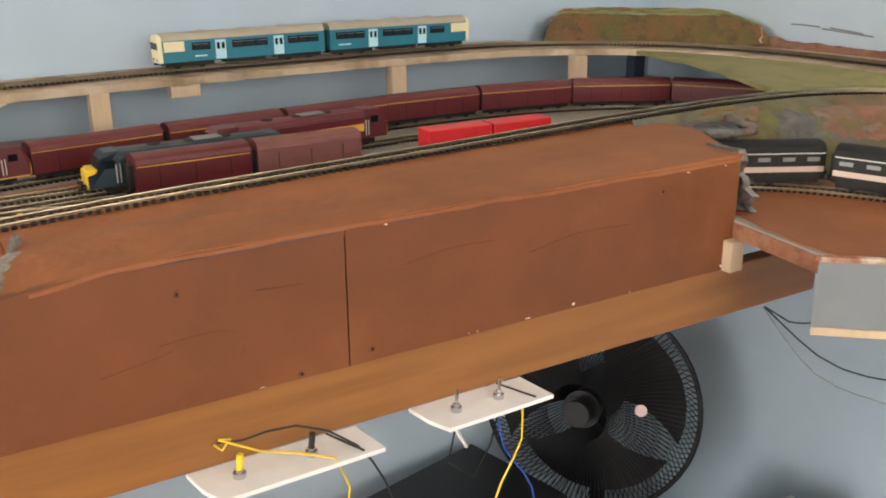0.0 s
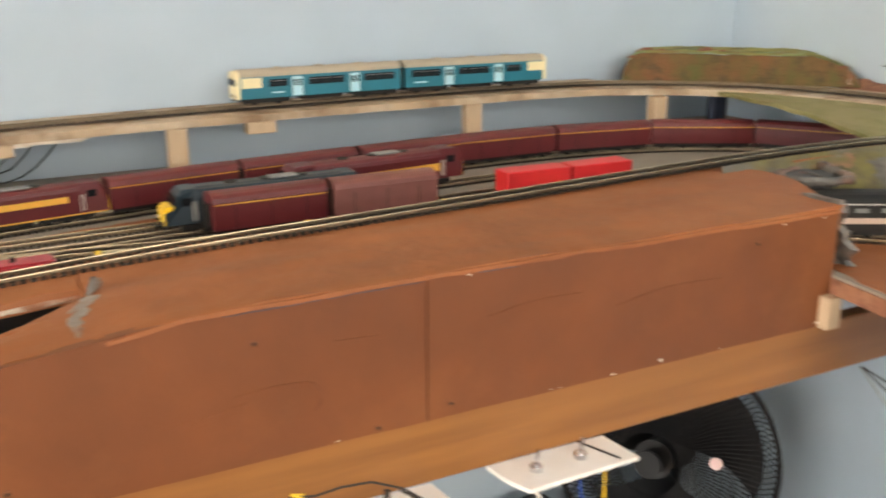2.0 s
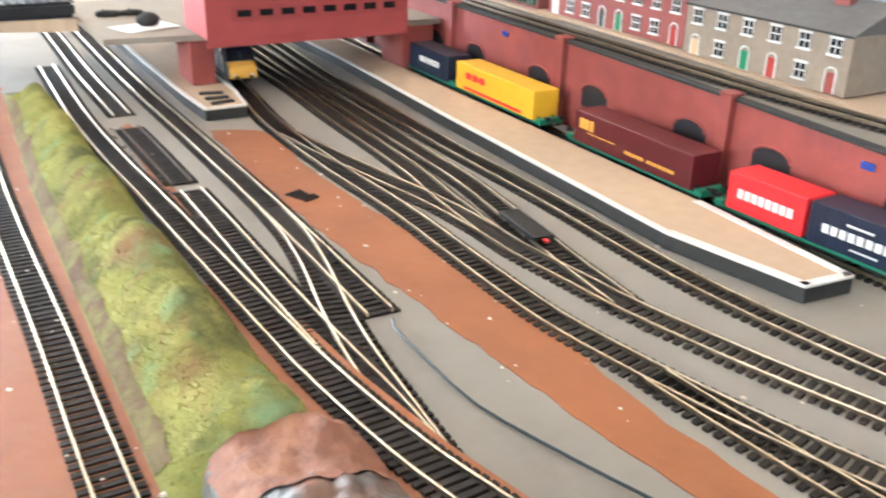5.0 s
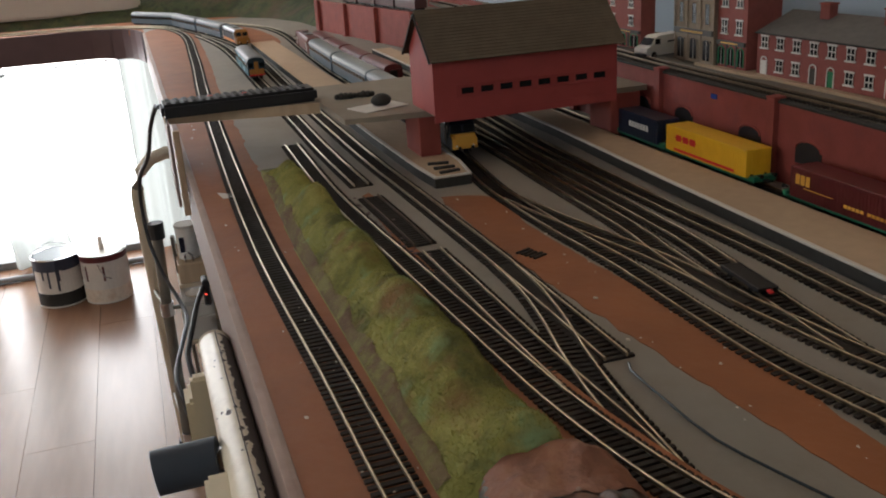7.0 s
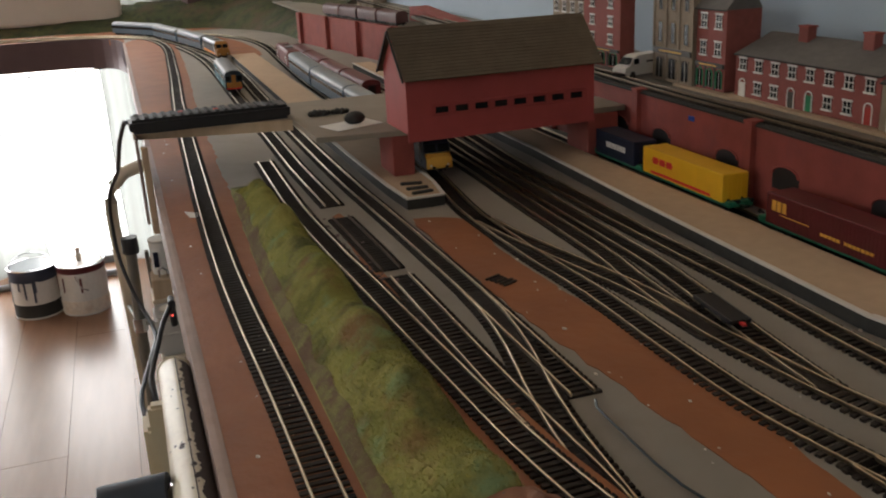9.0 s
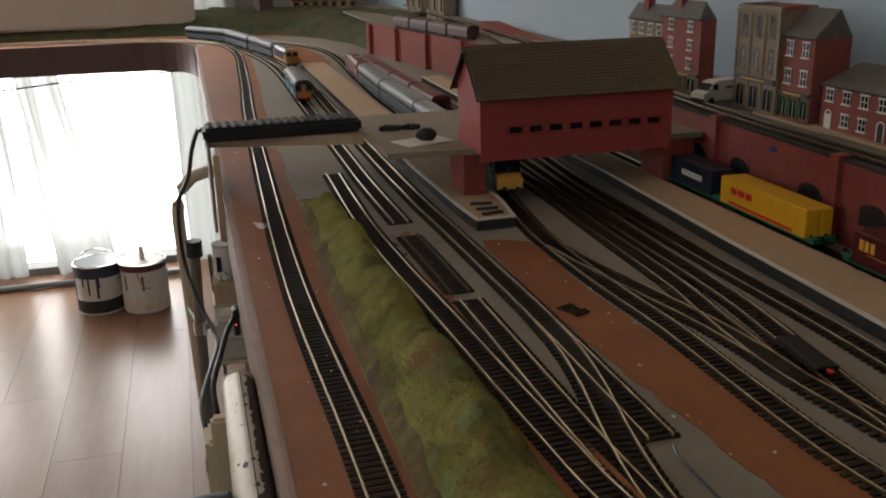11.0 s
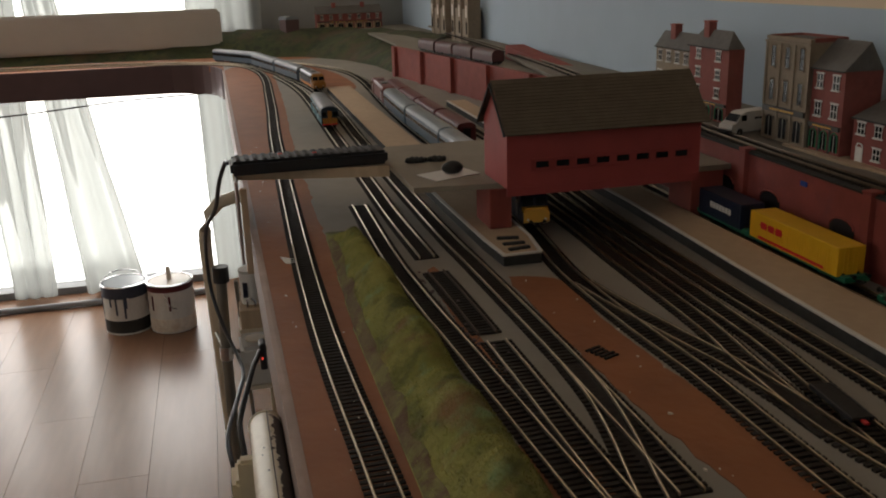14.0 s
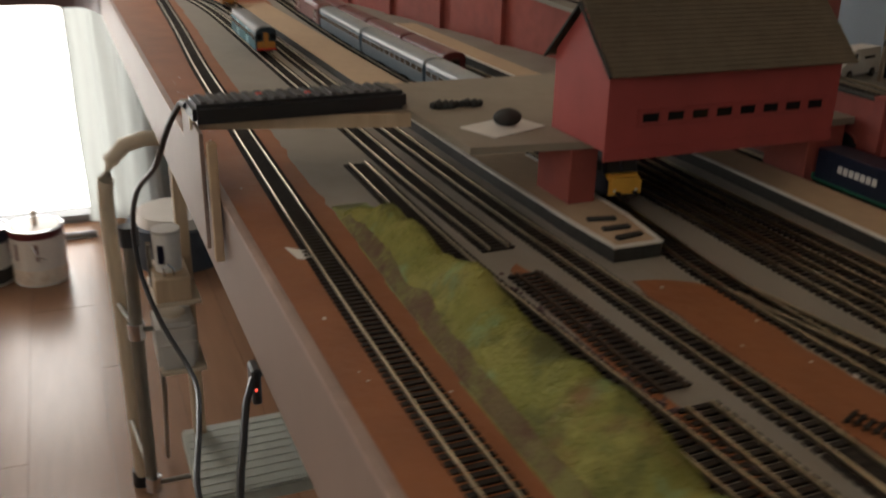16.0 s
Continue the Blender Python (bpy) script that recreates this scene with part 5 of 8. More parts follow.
def coach(name, label, cat, L, low, roof_mat, m, line=None, windows=0, end=None, doors=(), win_band=None, w=0.0175, group="", lower=None, groups=(), pane="glass"):
    root = thing(name, label, cat, None, group)
    z0, z1, zr = 0.0095, 0.0385, 0.0475
    h = L / 2
    part("body", profile(bm_new(), [(-w, z0), (w, z0), (w * 1.02, (z0 + z1) / 2), (w, z1), (-w, z1), (-w * 1.02, (z0 + z1) / 2)], -h, h), low, root)
    part("roof", profile(bm_new(), [(-w - 0.0004, z1 + 0.0003), (w + 0.0004, z1 + 0.0003)] + [(w * 1.02 * math.cos(math.pi * k / 8), z1 + 0.0006 + (zr - z1) * math.sin(math.pi * k / 8) ** 0.85) for k in range(1, 8)], -h, h), roof_mat, root, smooth=False)
    part("underframe", box(box(bm_new(), -h + 0.003, h - 0.003, -0.013, 0.013, 0.0080, 0.0094), -h * 0.25, h * 0.25, -0.012, 0.012, 0.0035, 0.008), "dark", root)
    if line:
        for s in (-1, 1):
            part("lining", box(bm_new(), -h + 0.001, h - 0.001, s * w if s > 0 else -w - 0.0004, w + 0.0004 if s > 0 else -w, z1 - 0.0024, z1 - 0.0014), line, root)
    if win_band:
        for s in (-1, 1):
            part("band", box(bm_new(), -h + 0.001, h - 0.001, s * w * 1.012 if s > 0 else -w * 1.012 - 0.0005, w * 1.012 + 0.0005 if s > 0 else -w * 1.012, 0.0255, 0.0345), win_band, root)
    if lower:
        for s in (-1, 1):
            part("lower_band", box(bm_new(), -h + 0.001, h - 0.001, s * w * 1.012 if s > 0 else -w * 1.012 - 0.0004, w * 1.012 + 0.0004 if s > 0 else -w * 1.012, 0.0165, 0.0225), lower, root)
            part("upper_band", box(bm_new(), -h + 0.001, h - 0.001, s * w * 1.012 if s > 0 else -w * 1.012 - 0.0004, w * 1.012 + 0.0004 if s > 0 else -w * 1.012, 0.0345, 0.0358), "dark", root)
    for k in range(windows):
        c = -h + L * (k + 0.5) / windows
        if any(abs(c - d * L) < 0.008 for d in doors):
            continue
        for s in (-1, 1):
            hw, wz = (0.25, (0.0282, 0.0325)) if pane == "blind" else (0.39, (0.0268, 0.0335))
            part("window", box(bm_new(), c - L / windows * hw, c + L / windows * hw, s * w * 1.02 if s > 0 else -w * 1.02 - 0.0007, w * 1.02 + 0.0007 if s > 0 else -w * 1.02, *wz), pane, root)
    for a, b, n in groups:
        for s in (-1, 1):
            gb = part("window_band", box(bm_new(), a * L, b * L, s * w * 1.02 if s > 0 else -w * 1.02 - 0.0005, w * 1.02 + 0.0005 if s > 0 else -w * 1.02, 0.0245, 0.0345), "glass", root, "black window band")
            for k in range(n):
                c0, c1 = a + (b - a) * (k + 0.08) / n, a + (b - a) * (k + 0.92) / n
                part("pane", box(bm_new(), c0 * L, c1 * L, s * w * 1.04 if s > 0 else -w * 1.04 - 0.0003, w * 1.04 + 0.0003 if s > 0 else -w * 1.04, 0.0262, 0.0305), "pane_dark", gb)
                part("vent", box(bm_new(), c0 * L, c1 * L, s * w * 1.04 if s > 0 else -w * 1.04 - 0.0005, w * 1.04 + 0.0005 if s > 0 else -w * 1.04, 0.0318, 0.0324), "roof_grey", gb)
    for d in doors:
        for s in (-1, 1):
            dr = part("door", box(bm_new(), d * L - 0.0075, d * L + 0.0075, s * w * 1.015 if s > 0 else -w * 1.015 - 0.0006, w * 1.015 + 0.0006 if s > 0 else -w * 1.015, 0.0105, 0.0365), "paleblue", root, "pale blue sliding door")
            for q in (-0.0035, 0.0035):
                part("window", box(bm_new(), d * L + q - 0.002, d * L + q + 0.002, s * w * 1.05 if s > 0 else -w * 1.05 - 0.0004, w * 1.05 + 0.0004 if s > 0 else -w * 1.05, 0.024, 0.033), "glass", dr)
    if not windows and not groups:
        for s in (-1, 1):
            for q in (-0.31, 0.0, 0.31):
                part("door_line", box(bm_new(), q * L - 0.0004, q * L + 0.0004, s * w * 1.02 if s > 0 else -w * 1.02 - 0.0003, w * 1.02 + 0.0003 if s > 0 else -w * 1.02, 0.011, 0.034), "dark", root)
    for s in (-1, 1):
        if end and end[(s + 1) // 2]:
            cabm = end[(s + 1) // 2]
            cab = part("cab", profile(bm_new(), body_section(w * 0.99, z0, z1, zr - 0.0005, 6), min(s * h, s * (h + 0.006)), max(s * h, s * (h + 0.006))), cabm, root, "cab end")
            x0 = s * (h + 0.0061)
            for y in (-0.0115, 0, 0.0115):
                part("windscreen", box(bm_new(), min(x0, x0 + s * 0.0006), max(x0, x0 + s * 0.0006), y - 0.0045, y + 0.0045, 0.027, 0.036), "glass", cab)
            for q in (-1, 1):
                part("side_patch", box(bm_new(), s * h - (0.028 if s > 0 else -0.002), s * h + (0.0 if s > 0 else 0.030), q * w * 1.02 if q > 0 else -w * 1.02 - 0.0005, w * 1.02 + 0.0005 if q > 0 else -w * 1.02, 0.024, 0.0375), cabm, root)
        else:
            part("gangway", box(bm_new(), min(s * h, s * (h + 0.005)), max(s * h, s * (h + 0.005)), -0.0065, 0.0065, 0.010, 0.037), "dark", root)
        bogie(root, s * (h - 0.038))
        buffers(root, s * h, s)
    root.matrix_world = m
    return root


def loco(name, label, L, body, roof_mat, m, ends=("yellow", "yellow"), stripe=None, solebar=None, side_text=None, narrow=False, cabs=None, grille=True, nose=0.0, bog=3, upper=None, cab_patch=None):
    root = thing(name, label, "locomotive")
    h, w = L / 2, 0.0172
    z0, z1, zr = 0.0105, 0.040, 0.0475
    bw = w * (0.86 if narrow else 1.0)
    cl = 0.034
    part("body", profile(bm_new(), [(-bw, z0), (bw, z0), (bw, z1 - 0.002), (bw * 0.92, z1 + 0.002), (-bw * 0.92, z1 + 0.002), (-bw, z1 - 0.002)], -h + cl, h - cl), body, root)
    part("roof", profile(bm_new(), [(-bw * 0.93, z1 + 0.0022), (bw * 0.93, z1 + 0.0022), (bw * 0.8, zr - 0.0015), (bw * 0.4, zr), (-bw * 0.4, zr), (-bw * 0.8, zr - 0.0015)], -h + cl, h - cl), roof_mat, root)
    for k in range(3):
        x = -L * 0.18 + k * L * 0.17
        part("roof_fan", cyl(bm_new(), (x, 0, zr + 0.0004), 0.0075, 0.0012, "z", 14), "dark", root)
    part("roof_panel", bevelled(box(bm_new(), L * 0.0, L * 0.14, -0.009, 0.009, zr + 0.0002, zr + 0.0016), 0.0005), "roof_grey", root, "grey roof panel")
    for s in (-1, 1):
        x0, x1 = s * (h - cl), s * h
        cm = (cabs or (body, body))[(s + 1) // 2]
        bm = bm_new()
        k1 = 0.006 + nose if nose else 0.0012
        k2 = 0.0100 + nose if nose else 0.0040
        pr = [(x0, z0), (x1 - s * 0.0005, z0), (x1, 0.024), (x1 - s * k1, 0.0265 if nose else 0.029), (x1 - s * k2, 0.0405), (x1 - s * (k2 + 0.005), 0.0468), (x0, 0.0472)]
        a = [bm.verts.new((x, -w, z)) for x, z in pr]
        b = [bm.verts.new((x, w, z)) for x, z in pr]
        for v in a + b:
            if v.co.z > 0.042:
                v.co.y *= 0.78
        for k in range(len(pr)):
            bm.faces.new((a[k], a[(k + 1) % len(pr)], b[(k + 1) % len(pr)], b[k]))
        bm.faces.new(a)
        bm.faces.new(list(reversed(b)))
        cab = part("cab", bm, cm, root)
        e = ends[(s + 1) // 2]
        if e:
            part("warning_panel", box(bm_new(), min(x1 - s * 0.001, x1 + s * 0.0008), max(x1 - s * 0.001, x1 + s * 0.0008), -w * 0.96, w * 0.96, z0 + 0.001, 0.0245), e, cab)
            bm = bm_new()
            q = [(x1 + s * 0.0004, 0.0245), (x1 - s * (k1 - 0.0006), 0.0295 if not nose else 0.0270), (x1 - s * (k1 + 0.001), 0.0295), (x1 - s * 0.002, 0.0240)]
            va = [bm.verts.new((x, -w * 0.96, z)) for x, z in q]
            vb = [bm.verts.new((x, w * 0.96, z)) for x, z in q]
            for k in range(4):
                bm.faces.new((va[k], va[(k + 1) % 4], vb[(k + 1) % 4], vb[k]))
            part("warning_panel", bm, e, cab)
            if nose:
                xa, xb = x1 - s * 0.011, x1 + s * 0.0012
                part("nose_panel", bevelled(box(bm_new(), min(xa, xb), max(xa, xb), -w * 0.9, w * 0.9, z0 + 0.0012, 0.0300), 0.0025, 2), e, cab)
        for y in (-0.0085, 0.0085):
            bm = bm_new()
            xs = (x1 - s * k1 * 1.02, x1 - s * k2 * 0.97)
            v = [bm.verts.new(p) for p in ((xs[0], y - 0.007, 0.0305), (xs[0], y + 0.007, 0.0305), (xs[1], y + 0.0065, 0.0398), (xs[1], y - 0.0065, 0.0398))]
            f = bm.faces.new(v)
            g = bmesh.ops.extrude_face_region(bm, geom=[f])
            bmesh.ops.translate(bm, verts=[u for u in g["geom"] if isinstance(u, bmesh.types.BMVert)], vec=(s * 0.0012, 0, 0.0004))
            part("windscreen", bm, "glass", cab)
        for y in (-1, 1):
            xa, xb = x1 - s * (0.014 + nose), x1 - s * (0.025 + nose)
            part("side_window", box(bm_new(), min(xa, xb), max(xa, xb), y * w if y > 0 else -w - 0.0005, w + 0.0005 if y > 0 else -w, 0.030, 0.0385), "glass", cab)
            for hx in (0.029, 0.033):
                xx = x1 - s * hx
                part("handrail", box(bm_new(), xx - 0.0004, xx + 0.0004, y * w if y > 0 else -w - 0.0012, w + 0.0012 if y > 0 else -w, 0.014, 0.034), "white", cab, "white handrail")
            part("lamp", cyl(bm_new(), (x1 + s * 0.0012, y * 0.011, 0.0155), 0.0016, 0.0012, "x", 10), "white", cab, "round white headlamp")
        if cab_patch:
            for y in (-1, 1):
                xa, xb = x1 - s * 0.0015, x1 - s * 0.026
                part("cab_patch", box(bm_new(), min(xa, xb), max(xa, xb), y * w if y > 0 else -w - 0.0004, w + 0.0004 if y > 0 else -w, z0 + 0.001, 0.0285), cab_patch, cab, "orange cab side")
        buffers(root, s * h, s)
        bogie(root, s * (h - 0.05), bog, 0.022 if bog == 3 else 0.034)
    part("tank", bevelled(box(bm_new(), -0.030, 0.030, -0.0145, 0.0145, 0.0035, 0.0100), 0.001), "dark", root, "black fuel tank")
    if stripe:
        for s in (-1, 1):
            part("stripe", box(bm_new(), stripe[1], stripe[2], s * bw if s > 0 else -bw - 0.0005, bw + 0.0005 if s > 0 else -bw, stripe[3], stripe[4]), stripe[0], root)
    if upper:
        for s in (-1, 1):
            part("upper_band", box(bm_new(), -h + cl, h - cl, s * bw if s > 0 else -bw - 0.0004, bw + 0.0004 if s > 0 else -bw, upper[1], upper[2]), upper[0], root)
    if solebar:
        for s in (-1, 1):
            part("solebar", box(bm_new(), -h + 0.002, h - 0.002, s * w if s > 0 else -w - 0.0004, w + 0.0004 if s > 0 else -w, z0 - 0.001, z0 + 0.0005), solebar, root)
    if side_text:
        for s in (-1, 1):
            bars(root, side_text[1], side_text[2], s, side_text[3], side_text[4], side_text[5], side_text[0], bw + 0.0005)
    if grille:
        for s in (-1, 1):
            for k in range(4):
                x = -h + cl + 0.012 + k * (L - 2 * cl - 0.02) / 4
                part("grille", box(bm_new(), x, x + 0.018, s * bw if s > 0 else -bw - 0.0003, bw + 0.0003 if s > 0 else -bw, 0.033, 0.0385), "dark" if body in ("navy", "bluegreen") else body, root)
    root.matrix_world = m
    return root


def s_at(key, x):
    """The length along a track at which it first passes x."""
    s, line = 0.0, TRACKS[key]
    up = line[0].x < x
    for a, b in zip(line, line[1:]):
        if (b.x >= x) == up:
            return s + (b - a).length * (x - a.x) / (b.x - a.x)
        s += (b - a).length


def stock():
    # maroon freight locomotive with its parcels vans on the yard road
    loco("freight_locomotive", "maroon freight diesel locomotive with gold side stripe and yellow nose", 0.238, "maroon", "maroon_roof", on_track("yard_c", -0.272) @ Matrix.Scale(0.9, 4), stripe=("gold", -0.052, 0.072, 0.0255, 0.0330), solebar="gold", side_text=("maroon", -0.048, -0.020, 0.0268, 0.0318, 4), narrow=True)
    x = -0.272 + 0.101
    s_end = sum((b - a).length for a, b in zip(TRACKS["yard_c"], TRACKS["yard_c"][1:]))
    for k in range(7):
        x += 0.079 + 0.004
        if k == 3:
            s3 = s_at("yard_c", x)
        coach("parcels_van", "maroon parcels van with gold lining coupled in a train", "railway van", 0.172, "maroon", "maroon_roof", (on_track("yard_c", x) if k < 4 else along("yard_c", min(s3 + 0.162 * (k - 3), s_end - 0.1))) @ Matrix.Scale(0.9, 4), line="gold", group="maroon vans")
        x += 0.079 - (0.005 if k > 1 else 0)
    # blue diesel and the vans beside it
    loco("diesel_locomotive", "dark blue diesel locomotive with a full yellow nose", 0.232, "bluegreen", "bluegreen", on_track("yard_a", -0.008), nose=0.004, side_text=("white", -0.078, -0.064, 0.021, 0.027, 2), cabs=("bluegreen", "bluegreen"), bog=3)
    coach("covered_van", "glossy maroon covered van on a siding", "railway van", 0.124, "maroon", "maroon_roof", on_track("van_siding", -0.022), line="gold", group="siding vans")
    coach("covered_van", "faded brown-maroon covered van on a siding", "railway van", 0.124, "maroon_faded", "maroon_faded", on_track("van_siding", 0.110), group="siding vans")
    loco("freight_diesel", "maroon diesel locomotive with a broad gold band and yellow lettering", 0.242, "maroon", "maroon_roof", on_track("yard_b", 0.145), stripe=("gold", -0.03, 0.085, 0.0205, 0.0300), side_text=("maroon", 0.02, 0.042, 0.0225, 0.0280, 3), ends=("yellow", "yellow"))
    # blue and orange diesel on the goods road
    loco("blue_orange_locomotive", "navy blue diesel locomotive with orange cabs and yellow lettering", 0.250, "navy", "navy", on_track("goods_road", -0.562) @ Matrix.Scale(0.95, 4), cabs=("navy", "navy"), ends=("orange", "orange"), cab_patch="orange", side_text=("yellow", -0.042, 0.004, 0.020, 0.031, 4))
    # small red shunter
    root = thing("shunter", "small crimson shunting locomotive with a yellow band", "locomotive")
    part("bonnet", bevelled(box(bm_new(), -0.0175, 0.044, -0.0125, 0.0125, 0.0240, 0.0400), 0.0022, 2), "crimson", root)
    part("cab", bevelled(box(bm_new(), -0.044, -0.0177, -0.0155, 0.0155, 0.0095, 0.0420), 0.0022, 2), "crimson", root)
    for side in (-1, 1):
        part("side_panel", bevelled(box(bm_new(), -0.0176, 0.044, side * 0.0130 - 0.0022, side * 0.0130 + 0.0022, 0.0095, 0.0238), 0.0006), "gold", root, "yellow side panel")
        part("cab_band", box(bm_new(), -0.0415, -0.0225, side * 0.0157 - 0.0004, side * 0.0157 + 0.0004, 0.0110, 0.0215), "gold", root, "yellow cab band")
        bm = bm_new()
        for k in range(4):
            box(bm, -0.006 + k * 0.0055, -0.002 + k * 0.0055, side * 0.0153 - 0.0003, side * 0.0153 + 0.0003, 0.0160, 0.0205)
        part("lettering", bm, "maroon", root)
        part("side_window", box(bm_new(), -0.038, -0.024, side * 0.0155 - 0.0004, side * 0.0155 + 0.0004, 0.029, 0.039), "glass", root)
        part("door_line", box(bm_new(), -0.0215, -0.0209, side * 0.0155 - 0.0003, side * 0.0155 + 0.0003, 0.012, 0.041), "dark", root)
        part("handrail", tube(bm_new(), [(-0.015, side * 0.0135, 0.0300), (0.041, side * 0.0135, 0.0300)], 0.0006, 6), "white", root, "white handrail")
        buffers(root, 0.046 * side, side)
    part("footplate", box(bm_new(), -0.046, 0.046, -0.0158, 0.0158, 0.0075, 0.0094), "dark", root)
    part("exhaust", cyl(bm_new(), (0.012, 0.0, 0.0420), 0.0022, 0.004, "z", 10), "dark", root)
    part("radiator", box(bm_new(), 0.0441, 0.0448, -0.0095, 0.0095, 0.0205, 0.0370), "dark", root)
    bogie(root, 0.0, 3, 0.028)
    root.matrix_world = pose(-0.286, 0.252, 0.0003, 0, 0, 2)
    # two flat red wagons
    for x in (0.305, 0.396):
        r = thing("red_wagon", "flat-topped bright red wagon on a siding", "wagon", group="red wagons")
        part("body", bevelled(box(bm_new(), -0.0435, 0.0435, -0.0155, 0.0155, 0.0090, 0.0365), 0.001), "red", r)
        part("underframe", box(bm_new(), -0.0435, 0.0435, -0.012, 0.012, 0.0065, 0.0089), "dark", r)
        for s in (-1, 1):
            bogie(r, s * 0.025, 1, 0.02)
        r.matrix_world = on_track("van_siding", x)
    # railcar on the wall track
    for k, x in enumerate((0.160, 0.407)):
        g = [(-0.33, -0.22, 1), (-0.09, 0.13, 3), (0.26, 0.46, 3)]
        car = coach("railcar", "teal and cream two-car diesel railcar with pale blue doors", "railcar", 0.238, "teal", "roof_tan", on_track("wall_line", x), end=("cream", None) if k == 0 else (None, "cream"), doors=(-0.16, 0.20) if k == 0 else (-0.20, 0.16), groups=g if k == 0 else [(-b, -a, n) for a, b, n in g], windows=0, group="railcar cars")
        for side in (-1, 1):
            part("logo", box(bm_new(), -0.105 if k else -0.075, -0.085 if k else -0.058, side * 0.0180 - 0.0005, side * 0.0180 + 0.0005, 0.0155, 0.0175), "paleblue", car, "pale lettering bar")
        for kx in (-0.06, 0.0, 0.06):
            part("roof_vent", bevelled(box(bm_new(), kx - 0.006, kx + 0.006, -0.004, 0.004, 0.0478, 0.0492), 0.0004), "roof_tan", car)
    # containers on the goods road
    def container(x, L, mat, label, texts, tcol):
        wg = thing("flat_wagon", "green container flat wagon on the goods road", "wagon", group="container wagons")
        h = L / 2 + 0.012
        part("deck", box(box(bm_new(), -h, h, -0.0145, 0.0145, 0.0060, 0.0084), -h * 0.6, h * 0.6, -0.004, 0.004, 0.003, 0.006), "green_wagon", wg)
        for s in (-1, 1):
            part("end_frame", bevelled(box(bm_new(), min(s * h, s * (h - 0.008)), max(s * h, s * (h - 0.008)), -0.015, 0.015, 0.0080, 0.0120), 0.0006), "green_wagon", wg)
            bogie(wg, s * (h - 0.024), 2, 0.022, "dark")
            buffers(wg, s * h, s)
        wg.matrix_world = on_track("goods_road", x)
        c = thing("container", label, "container", group="freight containers")
        zb, zt, w = 0.0086, 0.0392, 0.0160
        part("body", bevelled(box(bm_new(), -L / 2, L / 2, -w, w, zb, zt), 0.0008), mat, c)
        n = int(L / 0.0045)
        for s in (-1, 1):
            bm = bm_new()
            for k in range(n):
                xx = -L / 2 + 0.002 + k * (L - 0.004) / n
                box(bm, xx, xx + 0.0020, s * w if s > 0 else -w - 0.0004, w + 0.0004 if s > 0 else -w, zb + 0.002, zt - 0.002)
            tagged(part("rib", bm, mat, c), kind="stuff")
            bm = bm_new()
            for q in (-0.008, -0.003, 0.003, 0.008):
                box(bm, L / 2 * s if s > 0 else -L / 2 - 0.0006, L / 2 + 0.0006 if s > 0 else -L / 2, q - 0.0005, q + 0.0005, zb + 0.002, zt - 0.002)
            part("door_bar", bm, mat, c)
        for (x0, x1, z0, z1, nn) in texts:
            bars(c, x0, x1, -1, z0, z1, nn, tcol, w + 0.0005)
        c.matrix_world = on_track("goods_road", x)
    container(-0.845, 0.074, "red", "bright red short freight container with white lettering", [(-0.026, 0.028, 0.020, 0.0275, 8)], "white")
    container(-0.765, 0.080, "container_navy", "navy blue short freight container with white lettering", [(-0.028, 0.028, 0.020, 0.0265, 8), (-0.012, 0.016, 0.0305, 0.0320, 1), (-0.006, 0.022, 0.0140, 0.0152, 1)], "white")
    container(-1.002, 0.162, "maroon", "maroon long freight container with gold lettering", [(-0.072, -0.050, 0.0235, 0.0335, 3), (-0.004, 0.022, 0.0165, 0.0195, 5), (0.026, 0.062, 0.0165, 0.0195, 7), (-0.066, -0.012, 0.0205, 0.0213, 1)], "gold")
    container(-1.235, 0.160, "container_yellow", "yellow long freight container with a red stripe", [(-0.058, -0.014, 0.0235, 0.0310, 3), (-0.066, -0.006, 0.0268, 0.0277, 1), (-0.079, 0.079, 0.0112, 0.0142, 1)], "red")
    container(-1.386, 0.098, "container_navy", "dark navy freight container with white lettering", [(-0.020, 0.030, 0.0215, 0.0285, 7)], "white")
    # blue locomotive under the bridge
    loco("blue_locomotive", "blue diesel locomotive with a yellow nose under the bridge", 0.215, "navy", "bluegreen", on_track("yard_a", -1.55), ends=("gold", "gold"), nose=0.003)
    # rakes beyond the bridge
    for k in range(3):
        coach("grey_coach", "silver-grey and blue passenger coach in a rake", "coach", 0.288, "coach_blue", "roof_silver", on_track("yard_a", -1.808 - 0.300 * k), windows=12, win_band="coach_band", group="grey coaches")
    loco("maroon_locomotive", "maroon diesel locomotive at the head of the grey coaches", 0.235, "maroon_faded", "maroon_roof", on_track("yard_a", -2.69), ends=("maroon_faded", "maroon_faded"), narrow=True)
    for k in range(4):
        coach("maroon_coach", "maroon parcels coach in a rake beyond the bridge", "coach", 0.174, "maroon", "maroon_roof", on_track("yard_b", -2.085 - 0.187 * k), line="gold", group="maroon coaches")
    dmu = coach("yellow_end_railcar", "dark teal railcar with yellow and red end panels", "railcar", 0.245, "teal", "roof_grey", on_track("loop", -2.44), windows=10, end=(None, "bluegreen"), doors=(-0.2, 0.2))
    for y0, y1, z0, z1, mat, nm in ((-0.0042, 0.0042, 0.0115, 0.0385, "orange_dull", "end_door"), (-0.0150, -0.0046, 0.0125, 0.0235, "orange_dull", "end_panel"), (0.0046, 0.0150, 0.0125, 0.0235, "orange_dull", "end_panel"), (-0.0160, 0.0160, 0.0098, 0.0122, "red", "skirt")):
        part(nm, box(bm_new(), 0.1288, 0.1296, y0, y1, z0, z1), mat, dmu)
